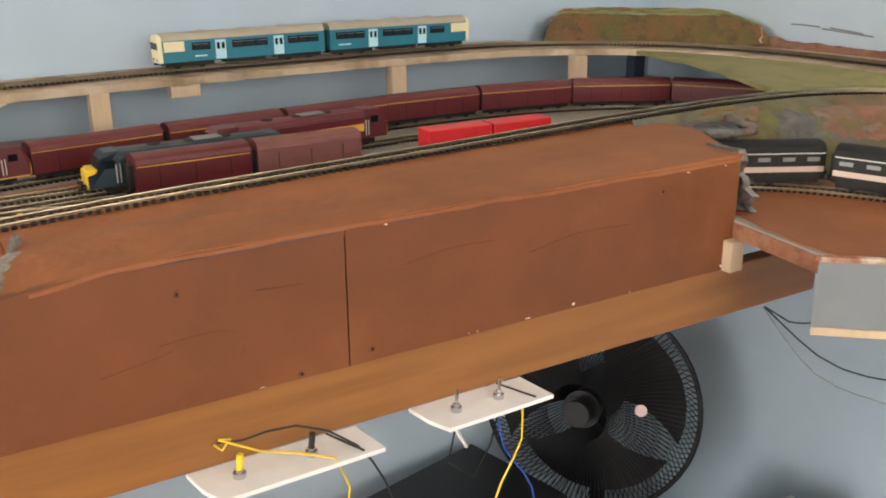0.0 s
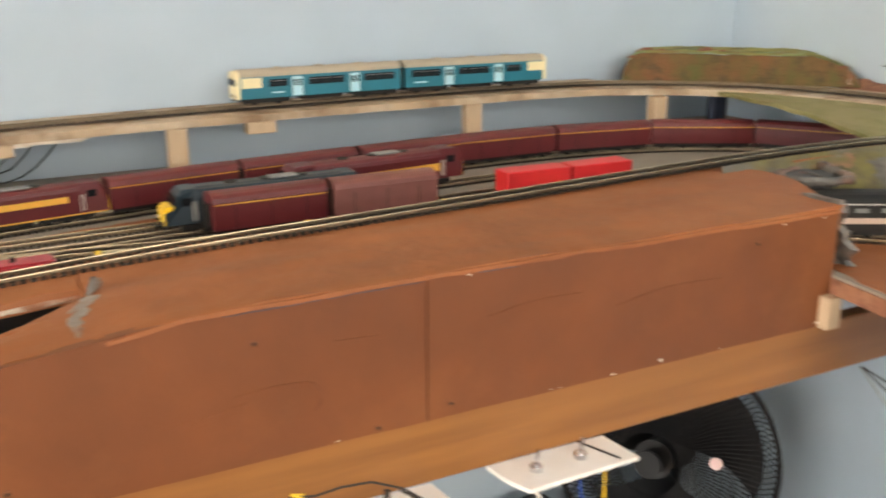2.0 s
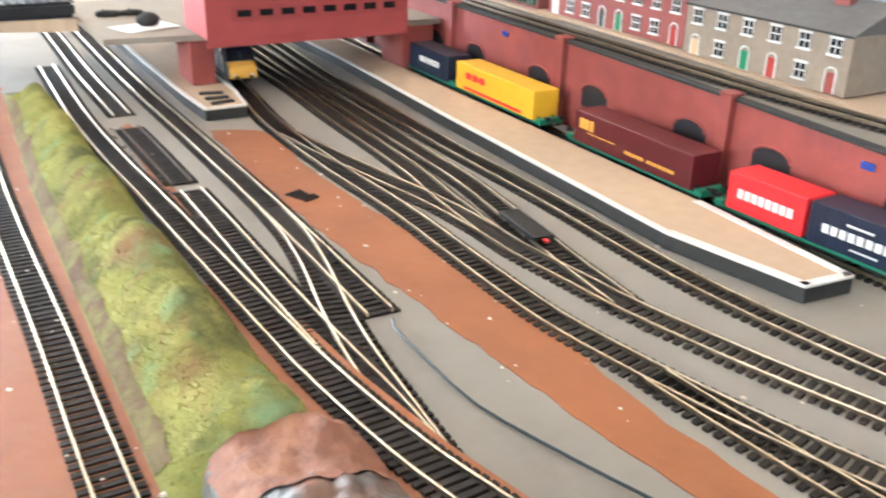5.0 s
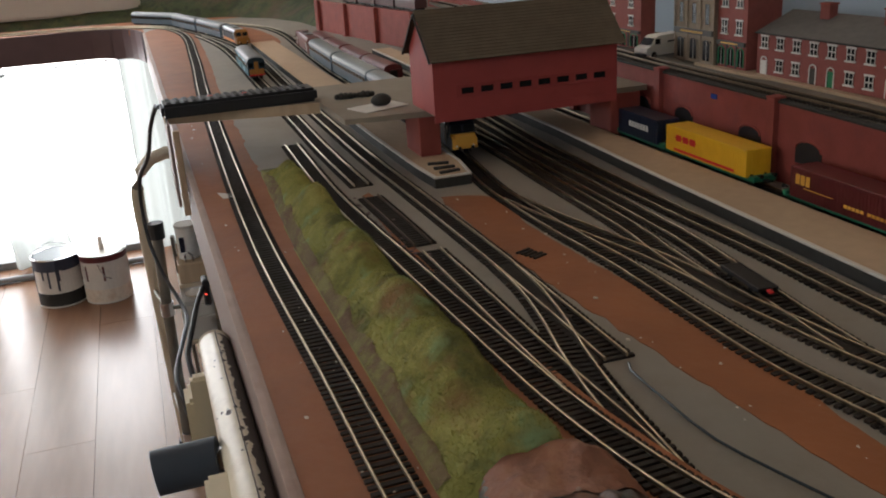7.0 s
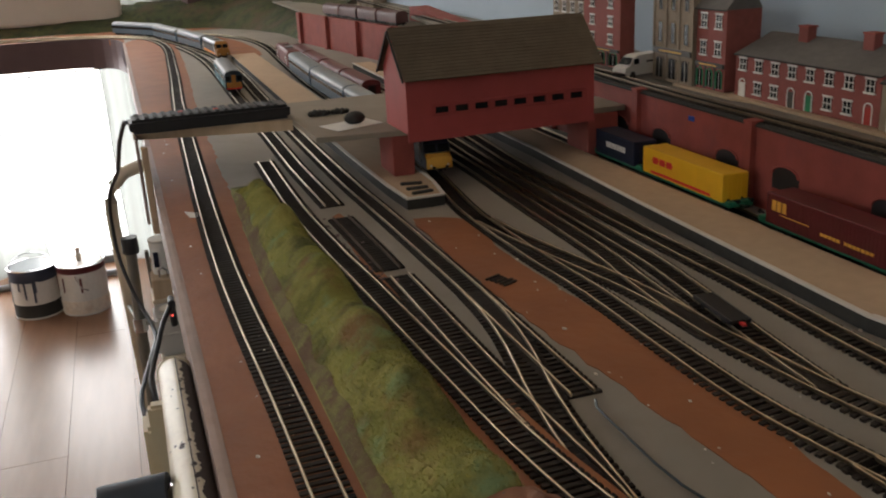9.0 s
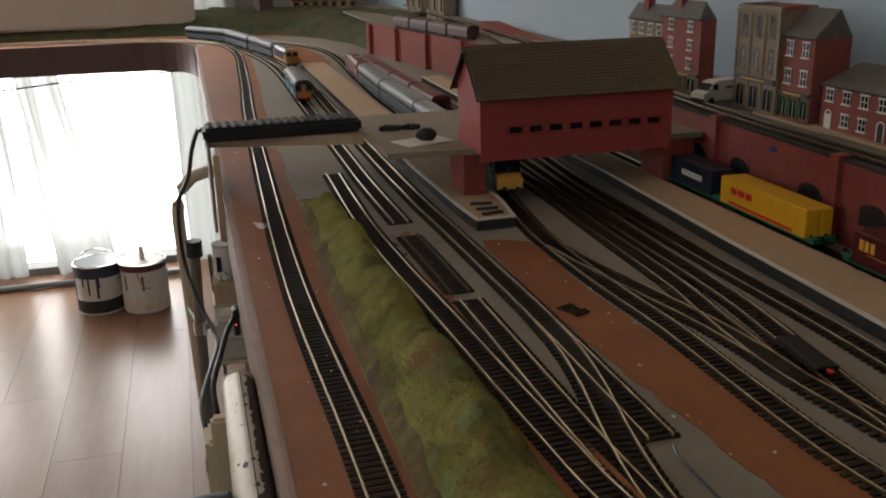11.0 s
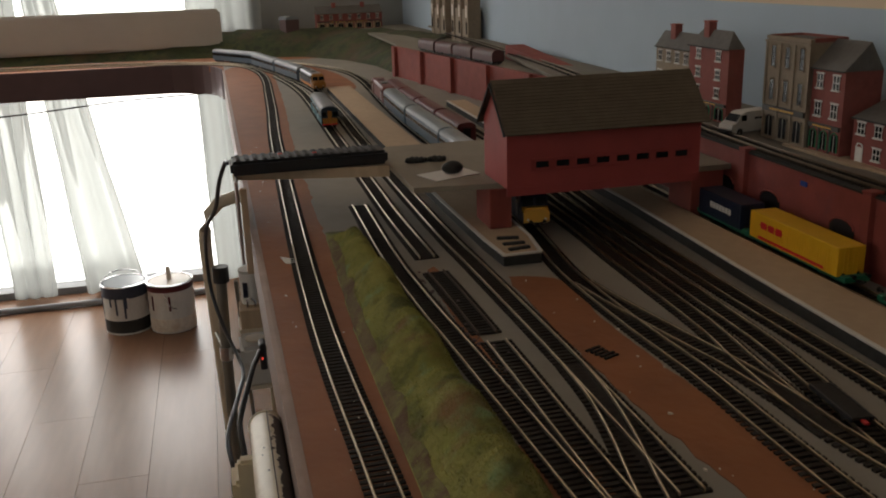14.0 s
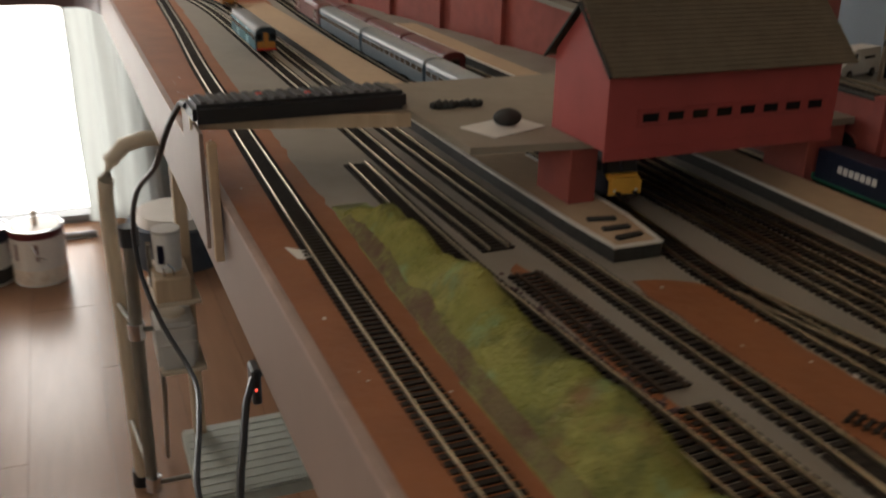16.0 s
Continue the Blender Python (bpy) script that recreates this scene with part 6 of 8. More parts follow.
    # the express, standing round the far curve
    total = sum((b - a).length for a, b in zip(TRACKS["main"], TRACKS["main"][1:]))
    s0 = 0.0
    for a, b in zip(TRACKS["main"], TRACKS["main"][1:]):
        if a.x > -3.05 and a.y > 0.1:
            break
        s0 += (b - a).length
    loco("express_power_car", "blue-grey express power car with an orange nose", 0.235, "bluegreen", "roof_silver", along("main", s0 - 0.01), ends=("orange_dull", "orange_dull"), cabs=("bluegreen", "orange_dull"), nose=0.006, bog=2, stripe=("orange", -0.08, 0.08, 0.012, 0.018))
    for k in range(3):
        coach("express_coach", "grey and blue express coach on the far curve", "coach", 0.288, "coach_blue", "roof_grey", along("main", s0 - 0.285 - 0.30 * k), windows=10, win_band="dark", group="express coaches")
    # express coaches at the tunnel's east mouth
    sm = 0.0
    for a, b in zip(TRACKS["front"], TRACKS["front"][1:]):
        if a.x > 0.52:
            break
        sm += (b - a).length
    for k in range(2):
        coach("intercity_coach", "black and beige passenger coach by the tunnel mouth", "coach", 0.215, "dark", "roof_dark", along("front", sm - 0.06 + 0.225 * k), windows=8, line="white", win_band="dark", lower="intercity", group="tunnel coaches", pane="blind")


M["coach_band"] = material("pale_blue_grey_band", (0.16, 0.19, 0.22), 0.4, var=0.1, scale=70, bump=0.03)
M["pane_dark"] = glass("tinted_pane", (0.02, 0.028, 0.032), 0.12)
M["blind"] = material("grey_lit_pane", (0.20, 0.21, 0.20), 0.3, var=0.2, scale=90, bump=0.0)
M["maroon_faded"] = material("faded_maroon", (0.19, 0.065, 0.055), 0.55, var=0.15, scale=60, bump=0.06)
M["roof_tan"] = material("tan_roof", (0.42, 0.37, 0.28), 0.55, var=0.1, scale=60, bump=0.05)
M["roof_silver"] = material("silver_roof", (0.23, 0.26, 0.28), 0.35, var=0.1, scale=60, bump=0.04)
M["intercity"] = material("pale_beige_livery", (0.55, 0.42, 0.34), 0.4, var=0.1, scale=70, bump=0.03)
M["roof_dark"] = material("dark_roof", (0.022, 0.022, 0.022), 0.6, var=0.15, scale=60, bump=0.04, spec=0.15)
M["coach_blue"] = material("slate_blue_livery", (0.08, 0.12, 0.16), 0.42, var=0.1, scale=70, bump=0.03)
M["orange_dull"] = material("dull_orange_end", (0.36, 0.16, 0.03), 0.45, var=0.1, scale=80, bump=0.03)
stock()
M["hopper_side"] = material("dark_grey_side", (0.040, 0.040, 0.032), 0.6, var=0.2, scale=40, bump=0.1)
M["hopper_top"] = material("olive_grey_top", (0.20, 0.185, 0.13), 0.7, var=0.15, scale=30, bump=0.1, stain=0.3, stain_col=(0.14, 0.13, 0.10))
# low grey blocks with yellow ends beside the sidings, standing for hopper wagons
for x0, x1 in ((-0.205, -0.006), (0.0, 0.158), (0.164, 0.322), (0.328, 0.50)):
    r = thing("hopper_block", "low grey block with a yellow end beside the sidings, for a hopper wagon", "loading bank", group="loading banks")
    y0 = lerp((x0 + x1) / 2, [(-0.2, 0.243), (0.0, 0.255), (0.4, 0.290), (0.6, 0.285)])
    y1 = y0 + 0.057
    part("body", bevelled(box(bm_new(), x0 + 0.006, x1, y0 + 0.001, y1, 0.0003, 0.020), 0.001), "hopper_side", r)
    part("top", bevelled(box(bm_new(), x0 + 0.006, x1, y0 + 0.018, y1 + 0.001, 0.0203, 0.0235), 0.0006), "hopper_top", r, "olive-grey top")
    part("end_block", bevelled(box(bm_new(), x0, x0 + 0.0055, y0, y1, 0.0003, 0.026), 0.001), "yellow", r, "yellow end block")
    part("groove", box(bm_new(), x0 + 0.025, x1 - 0.01, y0 + 0.004, y0 + 0.014, 0.0201, 0.0208), "stone_dark", r)

# ---- town behind the retaining wall ----
M["house_brick"] = material("house_red_brick", (0.25, 0.068, 0.055), 0.8, var=0.18, scale=120, bump=0.15, stain=0.3, stain_col=(0.26, 0.10, 0.08))
M["house_stone"] = material("house_buff_stone", (0.27, 0.21, 0.15), 0.8, var=0.18, scale=120, bump=0.15, stain=0.3, stain_col=(0.25, 0.2, 0.15))
M["slate"] = material("slate_roof", (0.12, 0.11, 0.10), 0.75, var=0.2, scale=130, bump=0.25)
M["door_green"] = material("green_door", (0.02, 0.20, 0.08), 0.5)
M["door_red"] = material("red_door", (0.35, 0.03, 0.02), 0.5)
M["door_tan"] = material("tan_door", (0.55, 0.38, 0.2), 0.5)
M["shop_dark"] = material("dark_shop_front", (0.05, 0.045, 0.035), 0.5)


def house(name, label, x0, x1, yf, z0, eave, ridge, wall_mat, cols, storeys, doors, depth=0.085, roof_mat="slate", chimneys=(), shop=None, hip=False, roof=True, group="", trim="white", turn=0.0, pose_at=None):
    """A low-relief house facing -y; cols: windows across; doors: {column: material} on the ground floor."""
    root = thing(name, label, "house", None, group)
    w, cx = (x1 - x0), (x0 + x1) / 2
    h = w / 2
    H = eave - z0
    sh = H / storeys
    part("wall", box(bm_new(), -h, h, 0, depth, 0, H), wall_mat, root)
    if roof:
        bm = bm_new()
        rz = ridge - z0
        ins = 0.016 if hip else 0.0
        v = [bm.verts.new(p) for p in ((-h - 0.001, -0.003, H - 0.001), (h + 0.001, -0.003, H - 0.001), (h + 0.001, depth, H - 0.001), (-h - 0.001, depth, H - 0.001), (-h - 0.001 + ins, depth * 0.6, rz), (h + 0.001 - ins, depth * 0.6, rz))]
        for f in ((0, 1, 5, 4), (1, 2, 5), (2, 3, 4, 5), (3, 0, 4), (0, 3, 2, 1)):
            bm.faces.new([v[i] for i in f])
        part("roof", bm, roof_mat, root)
        part("gutter", box(bm_new(), -h, h, -0.0045, -0.0005, H - 0.0022, H - 0.0006), "stone_dark", root)
    else:
        part("parapet", box(bm_new(), -h - 0.001, h + 0.001, -0.002, 0.004, H, H + 0.004), wall_mat, root)
        part("roof", box(bm_new(), -h + 0.001, h - 0.001, 0.0041, depth - 0.003, H, H + 0.002), roof_mat, root)
        for x0_, x1_, y0_, y1_ in ((-h - 0.001, -h + 0.002, 0.0041, depth), (h - 0.002, h + 0.001, 0.0041, depth), (-h + 0.0021, h - 0.0021, depth - 0.0029, depth)):
            part("parapet", box(bm_new(), x0_, x1_, y0_, y1_, H, H + 0.005), "house_brick", root, "red brick parapet")
        for k in range(cols + 1):
            xp = -h + w * k / cols
            part("pilaster", box(bm_new(), xp - 0.0014, xp + 0.0014, -0.0018, 0.0002, sh * 1.03, H - 0.001), wall_mat, root)
        part("cornice", box(bm_new(), -h - 0.002, h + 0.002, -0.0036, 0.0004, H - 0.004, H - 0.0012), wall_mat, root)
    for s in range(storeys):
        for c in range(cols):
            xc = -h + w * (c + 0.5) / cols
            ww = min(0.0062, w / cols * 0.26)
            zb = s * sh + sh * 0.30
            zt = s * sh + sh * 0.78
            if s == 0 and shop:
                continue
            if s == 0 and c in doors:
                dr = part("door", box(bm_new(), xc - 0.0048, xc + 0.0048, -0.0006, 0.001, 0.0005, sh * 0.70), doors[c], root)
                part("arch", tube(bm_new(), [(xc - 0.0054, -0.0006, 0.0006), (xc - 0.0054, -0.0006, sh * 0.70)] + [(xc + 0.0054 * math.cos(a), -0.0006, sh * 0.70 + 0.0045 * math.sin(a)) for a in (2.6, 2.1, 1.57, 1.04, 0.5)] + [(xc + 0.0054, -0.0006, sh * 0.70), (xc + 0.0054, -0.0006, 0.0006)], 0.0008, 6), trim, dr)
                continue
            if trim != "white":
                zb, zt = s * sh + sh * 0.20, s * sh + sh * 0.80
                ww *= 0.8
                wn_ = part("window", box(bm_new(), xc - ww, xc + ww, -0.0004, 0.001, zb, zt), "glass", root)
                part("surround", tube(bm_new(), [(xc - ww, -0.0005, zb), (xc - ww, -0.0005, zt), (xc - ww * 0.6, -0.0005, zt + 0.002), (xc, -0.0005, zt + 0.0028), (xc + ww * 0.6, -0.0005, zt + 0.002), (xc + ww, -0.0005, zt), (xc + ww, -0.0005, zb)], 0.0007, 5), trim, wn_)
                part("bar", box(bm_new(), xc - ww, xc + ww, -0.0009, -0.00045, (zb + zt) / 2 - 0.0004, (zb + zt) / 2 + 0.0004), "stone_dark", wn_)
                part("sill", box(bm_new(), xc - ww - 0.001, xc + ww + 0.001, -0.0020, 0.0006, zb - 0.0018, zb - 0.0001), trim, wn_)
                continue
            wn_ = part("window", box(bm_new(), xc - ww, xc + ww, -0.0004, 0.001, zb, zt), "glass", root)
            part("frame", box(box(box(box(bm_new(), xc - ww, xc + ww, -0.0010, -0.00045, (zb + zt) / 2 - 0.0006, (zb + zt) / 2 + 0.0006), xc - 0.0004, xc + 0.0004, -0.0010, -0.00045, zb, zt), xc - ww, xc - ww + 0.0008, -0.0010, -0.00045, zb, zt), xc + ww - 0.0008, xc + ww, -0.0010, -0.00045, zb, zt), trim, wn_)
            part("sill", box(bm_new(), xc - ww - 0.0013, xc + ww + 0.0013, -0.0022, 0.0006, zb - 0.0020, zb - 0.0001), trim, wn_)
            part("lintel", box(bm_new(), xc - ww - 0.0012, xc + ww + 0.0012, -0.0014, 0.0006, zt + 0.0001, zt + 0.0022), trim, wn_)
    if shop:
        part("fascia_board", box(bm_new(), -h + 0.001, h - 0.001, -0.0030, 0.0006, sh * 0.86, sh * 1.02), "shop_dark", root, "dark shop sign board")
        n = max(3, cols)
        bm = bm_new()
        for k in range(9):
            box(bm, -h * 0.6 + k * h * 0.13, -h * 0.6 + k * h * 0.13 + h * 0.09, -0.0036, -0.0030, sh * 0.91, sh * 0.97)
        part("sign_lettering", bm, "gold", root)
        for k in range(n):
            xc = -h + w * (k + 0.5) / n
            a = w / n * 0.30
            pn = part("shop_window", box(bm_new(), xc - a, xc + a, -0.0006, 0.001, sh * 0.10, sh * 0.72), "glass", root)
            part("arch", tube(bm_new(), [(xc - a, -0.0008, sh * 0.10), (xc - a, -0.0008, sh * 0.62)] + [(xc + a * math.cos(q), -0.0008, sh * 0.62 + 0.006 * math.sin(q)) for q in (2.5, 1.57, 0.64)] + [(xc + a, -0.0008, sh * 0.62), (xc + a, -0.0008, sh * 0.10)], 0.0009, 5), shop if shop != "shop_dark" else "door_green", pn)
            part("glazing_bar", box(bm_new(), xc - 0.0004, xc + 0.0004, -0.0011, -0.00065, sh * 0.10, sh * 0.70), "card_grey", pn)
            part("pilaster", box(bm_new(), xc - w / n * 0.5 + 0.0002, xc - w / n * 0.5 + 0.0022, -0.0016, 0.0006, 0.0005, sh * 0.85), shop, root)
    for cxx, cy in chimneys:
        ch = part("chimney", bevelled(box(bm_new(), cxx - 0.008, cxx + 0.008, depth * 0.5 - 0.006 + cy, depth * 0.5 + 0.006 + cy, (ridge - z0) - 0.012, (ridge - z0) + 0.010), 0.0006), wall_mat if wall_mat != "house_stone" else "house_brick", root)
        part("cap", box(bm_new(), cxx - 0.0088, cxx + 0.0088, depth * 0.5 - 0.0068 + cy, depth * 0.5 + 0.0068 + cy, (ridge - z0) + 0.0102, (ridge - z0) + 0.0122), "brick_red", ch)
    root.matrix_world = pose_at if pose_at is not None else pose(cx, yf, z0, 0, 0, turn)
    return root


PZ = 0.0039
YH = 0.668
zt = road_z(-1.2) + PZ
house("terraced_house", "terrace of red brick model houses with white window sills", -1.321, -1.088, YH, zt, zt + 0.052, zt + 0.074, "house_brick", 8, 2, {0: "white", 3: "shop_dark", 4: "door_green", 7: "door_red"}, chimneys=((-0.045, 0.0), (0.055, 0.0)), group="terraces")
zt = road_z(-0.95) + PZ
house("terraced_house", "terrace of buff stone model houses with a slate roof", -1.087, -0.892, YH, zt, zt + 0.052, zt + 0.074, "house_stone", 6, 2, {0: "door_tan", 2: "door_green", 3: "door_red", 5: "brick_red"}, chimneys=((-0.05, 0.0), (0.05, 0.0)), group="terraces")
zt = road_z(-1.4) + PZ
house("shop_building", "three-storey buff stone model shop with arched ground floor", -1.485, -1.394, 0.655, zt, zt + 0.128, zt + 0.14, "house_stone", 3, 3, {}, depth=0.05, shop="house_stone", roof=False, trim="house_stone", group="shops")
house("shop_building", "narrow red brick model shop with a slate roof", -1.393, -1.332, 0.660, zt, zt + 0.100, zt + 0.132, "house_brick", 2, 3, {}, depth=0.05, shop="shop_dark", group="shops")
zt = road_z(-1.7) + 0.001
house("corner_shop", "tall red brick model corner building with chimneys", -1.69, -1.578, 0.655, zt, zt + 0.105, zt + 0.128, "house_brick", 2, 4, {}, depth=0.024, shop="shop_dark", hip=True, chimneys=((-0.02, 0.0),), group="shops")
house("corner_house", "red brick and stone model town house with chimneys", -1.805, -1.691, 0.658, zt, zt + 0.095, zt + 0.118, "house_stone", 4, 3, {1: "shop_dark"}, depth=0.024, chimneys=((-0.015, 0.0),), group="shops")
# delivery van on the road
van = thing("delivery_van", "white toy delivery van parked on the model road", "van")
bm = bm_new()
prf = [(-0.036, 0.004), (0.033, 0.004), (0.0365, 0.010), (0.035, 0.015), (0.027, 0.018), (0.018, 0.028), (0.010, 0.031), (-0.035, 0.031), (-0.0365, 0.015)]
a = [bm.verts.new((-x, -0.0125, z)) for x, z in prf]
b = [bm.verts.new((-x, 0.0125, z)) for x, z in prf]
for v in a + b:
    if v.co.z > 0.02:
        v.co.y *= 0.88
for k in range(len(prf)):
    bm.faces.new((a[k], a[(k + 1) % len(prf)], b[(k + 1) % len(prf)], b[k]))
bm.faces.new(a)
bm.faces.new(list(reversed(b)))
part("body", bm, "white", van)
bm = bm_new()
v = [bm.verts.new(p) for p in ((-0.0265, -0.0105, 0.0188), (-0.0265, 0.0105, 0.0188), (-0.0190, 0.0098, 0.0272), (-0.0190, -0.0098, 0.0272))]
f = bm.faces.new(v)
g = bmesh.ops.extrude_face_region(bm, geom=[f])
bmesh.ops.translate(bm, verts=[u for u in g["geom"] if isinstance(u, bmesh.types.BMVert)], vec=(-0.0008, 0, 0.0008))
part("windscreen", bm, "glass", van)
for s in (-1, 1):
    part("side_window", box(bm_new(), -0.019, -0.010, s * 0.0118 - 0.0008, s * 0.0118 + 0.0008, 0.019, 0.0265), "glass", van)
    part("lettering", box(bm_new(), 0.005, 0.024, s * 0.0120 - 0.0006, s * 0.0120 + 0.0006, 0.020, 0.0225), "dark", van)
    for x in (-0.022, 0.022):
        wh = part("wheel", cyl(bm_new(), (x, s * 0.0115, 0.0048), 0.0048, 0.004, "y", 16), "dark", van)
        part("hub", cyl(bm_new(), (x, s * 0.0137, 0.0048), 0.0026, 0.0006, "y", 12), "metal", wh)
part("bumper", bevelled(box(bm_new(), -0.0375, -0.0345, -0.0115, 0.0115, 0.0045, 0.0080), 0.0006), "dark", van)
van.matrix_world = pose(-1.522, 0.652, road_z(-1.5) + 0.0014, 0, 0, 104)

# ---- far end: second retaining wall, wagons on it, churches, houses ----
fw = thing("far_retaining_wall", "red card retaining wall with buttresses at the far end", "retaining wall", kind="structure")
fa, fb = Vector((-3.27, 0.500, 0)), Vector((-2.05, 0.668, 0))
fd = (fb - fa)
bm = bm_new()
fn = Vector((-fd.y, fd.x, 0)).normalized()
q = [fa, fb, fb + fn * 0.012, fa + fn * 0.012]
lo = [bm.verts.new((p.x, p.y, 0.0004)) for p in q]
hi = [bm.verts.new((p.x, p.y, 0.0905)) for p in q]
for j in range(4):
    bm.faces.new((lo[j], lo[(j + 1) % 4], hi[(j + 1) % 4], hi[j]))
bm.faces.new(hi)
part("wall_face", bm, "brick_red", fw)
for k in range(6):
    p = fa + fd * (0.02 + k * 0.185)
    m = Matrix.Translation(p) @ Matrix.Rotation(math.atan2(fd.y, fd.x), 4, "Z")
    part("buttress", box(bm_new(), -0.012, 0.012, -0.010, 0.0, 0.0004, 0.0925, m), "brick_red", fw)
structure("upper_yard", prism(bm_new(), [(-4.45, 0.55), (-3.4, 0.53), (-3.275, 0.513), (-2.05, 0.681), (-1.952, 0.60), (-1.95, WALL_N - 0.004), (-4.45, WALL_N - 0.004)], 0.082, 0.0885), "road", "grey raised yard behind the far wall", category="yard")
M["wagon_brown"] = material("dark_brown_wagon", (0.085, 0.028, 0.024), 0.55, var=0.2, scale=60, bump=0.06)
for k in range(4):
    r = thing("tank_wagon", "brown rounded-top wagon on the raised yard", "wagon", group="raised wagons")
    part("body", profile(bm_new(), body_section(0.0165, 0.008, 0.024, 0.036, 8), -0.060, 0.060), "wagon_brown", r)
    part("underframe", box(bm_new(), -0.054, 0.054, -0.012, 0.012, 0.0055, 0.0079), "dark", r)
    for s in (-1, 1):
        bogie(r, s * 0.035, 2, 0.02)
    p = fa + fd * (0.195 + k * 0.107) + fn * 0.034
    r.matrix_world = Matrix.Translation((p.x, p.y, 0.0888)) @ Matrix.Rotation(math.atan2(fd.y, fd.x), 4, "Z")
bm = bm_new()
rp = [(-2.72, 0.69), (-2.42, 0.70), (-2.36, 0.74), (-2.72, 0.74)]
lo = [bm.verts.new((x, y, 0.0888)) for x, y in rp]
hi = [bm.verts.new((x, y, 0.124 if x < -2.5 else 0.100)) for x, y in rp]
for j in range(4):
    bm.faces.new((lo[j], lo[(j + 1) % 4], hi[(j + 1) % 4], hi[j]))
bm.faces.new(hi)
structure("yard_ramp", bm, "brick_red", "red card ramp on the raised yard", category="ramp")
for k, (x, hh) in enumerate(((-3.62, 0.135), (-3.33, 0.145))):
    r = thing("church", "tall brown model church front with lancet windows", "church", group="far churches")
    part("wall", box(bm_new(), -0.10, 0.10, 0, 0.04, 0, hh * 0.72), "house_stone", r)
    for s in (-0.085, 0.0, 0.085):
        bm = box(bm_new(), s - 0.018, s + 0.018, -0.004, 0.036, 0, hh * (0.95 if s else 1.0))
        cyl(bm, (s, 0.016, hh * (0.95 if s else 1.0) + 0.012), 0.022, 0.024, "z", 4, 0.0)
        part("tower", bm, "house_stone", r)
        for q in (0.2, 0.55):
            part("window", box(bm_new(), s - 0.006, s + 0.006, -0.0055, -0.0035, hh * q, hh * (q + 0.25)), "plaster" if q > 0.5 else "glass", r)
    r.matrix_world = pose(x, 0.735, 0.0888)
house("far_house_row", "red brick model shop row with cream ground floor", 0, 0.27, 0, 0.10, 0.163, 0.192, "house_brick", 7, 2, {1: "shop_dark"}, shop="cream", chimneys=((-0.06, 0), (0.06, 0)), pose_at=pose(-4.30, 0.52, 0.088, 0, 0, 90))
shed = thing("signal_hut", "small dark hut with a pale curved roof", "hut")
part("body", box(bm_new(), -0.03, 0.03, -0.03, 0.03, 0, 0.05), "brown_dark", shed)
part("roof", profile(bm_new(), [(-0.032, 0.0502), (0.032, 0.0502), (0.026, 0.060), (0, 0.064), (-0.026, 0.060)], -0.034, 0.034), "roof_silver", shed)
shed.matrix_world = pose(-4.30, 0.27, 0.085, 0, 0, 20)
# far bank
def far_bank(u, v):
    path = [(-4.30, -2.5), (-4.30, -1.2), (-4.29, -0.4), (-4.24, 0.0), (-4.1, 0.3), (-3.85, 0.44), (-3.6, 0.50), (-3.34, 0.515)]
    i = min(int(u * 7), 6)
    f = u * 7 - i
    x = path[i][0] + (path[i + 1][0] - path[i][0]) * f
    y = path[i][1] + (path[i + 1][1] - path[i][1]) * f
    nx, ny = (-1, 0) if u < 0.5 else (-0.55, 0.83)
    d = 0.26 * v
    z = (0.098 if u > 0.45 else 0.092) * (1 - (1 - v) ** 2.2) + 0.010 * wob(x * 1.0, y + d, 9, 5) * min(1, v * 3)
    return (max(WALL_W + 0.004, x + nx * d), min(WALL_N - 0.006, y + ny * d), max(0.0005, z))


tagged(part("grass_bank", sheet(bm_new(), far_bank, span(0, 1, 120), span(0, 1, 16)), "grass_dark", None, "", True), "dark green scatter bank along the far board", "grass bank")

# ---- floor, patio door and window ----
M["laminate"] = material("oak_laminate", (0.215, 0.118, 0.071), 0.27, var=0.14, scale=30, bump=0.03, random_tint=0.05, spec=0.3)
M["gap"] = material("dark_floor_gap", (0.17, 0.11, 0.075), 0.8)
grained(M["laminate"], (0.15, 1.0, 1.0))
floor = structure("floor", box(bm_new(), WALL_W - 0.1, WALL_E + 0.1, WALL_S - 0.1, WALL_N + 0.1, FLOOR - 0.05, FLOOR - 0.006), "gap", "pale brown laminate plank floor", category="floor")
mesh = None
for j in range(20):
    for i in range(-1, 5):
        x0 = WALL_W + 0.002 + i * 1.28 + (j % 3) * 0.42
        y0 = WALL_S + 0.002 + j * 0.187
        xa, xb = max(x0, WALL_W + 0.001), min(x0 + 1.2785, WALL_E - 0.001)
        if xb - xa < 0.03 or y0 + 0.186 > WALL_N + 0.01:
            continue
        if xb - xa > 1.278:
            if mesh is None:
                mesh = finish(box(bm_new(), 0, 1.2785, 0, 0.1858, -0.006, 0.0), "plank", "laminate")
            ob = new("plank", mesh)
        else:
            ob = new("plank", finish(box(bm_new(), 0, xb - xa, 0, 0.1858, -0.006, 0.0), "plank", "laminate"))
        ob.parent = floor
        ob.location = (xa, y0, FLOOR)
glow = bpy.data.materials.new("bright_daylight")
glow.use_nodes = True
em = glow.node_tree.nodes.new("ShaderNodeEmission")
em.inputs[0].default_value, em.inputs[1].default_value = (1, 0.99, 0.97, 1), 7.0
glow.node_tree.links.new(em.outputs[0], glow.node_tree.nodes["Material Output"].inputs[0])
structure("backdrop", box(bm_new(), -5.4, -5.38, -3.6, 1.6, -1.3, 2.0), glow, "blank bright daylight outside the patio door", category="sky")
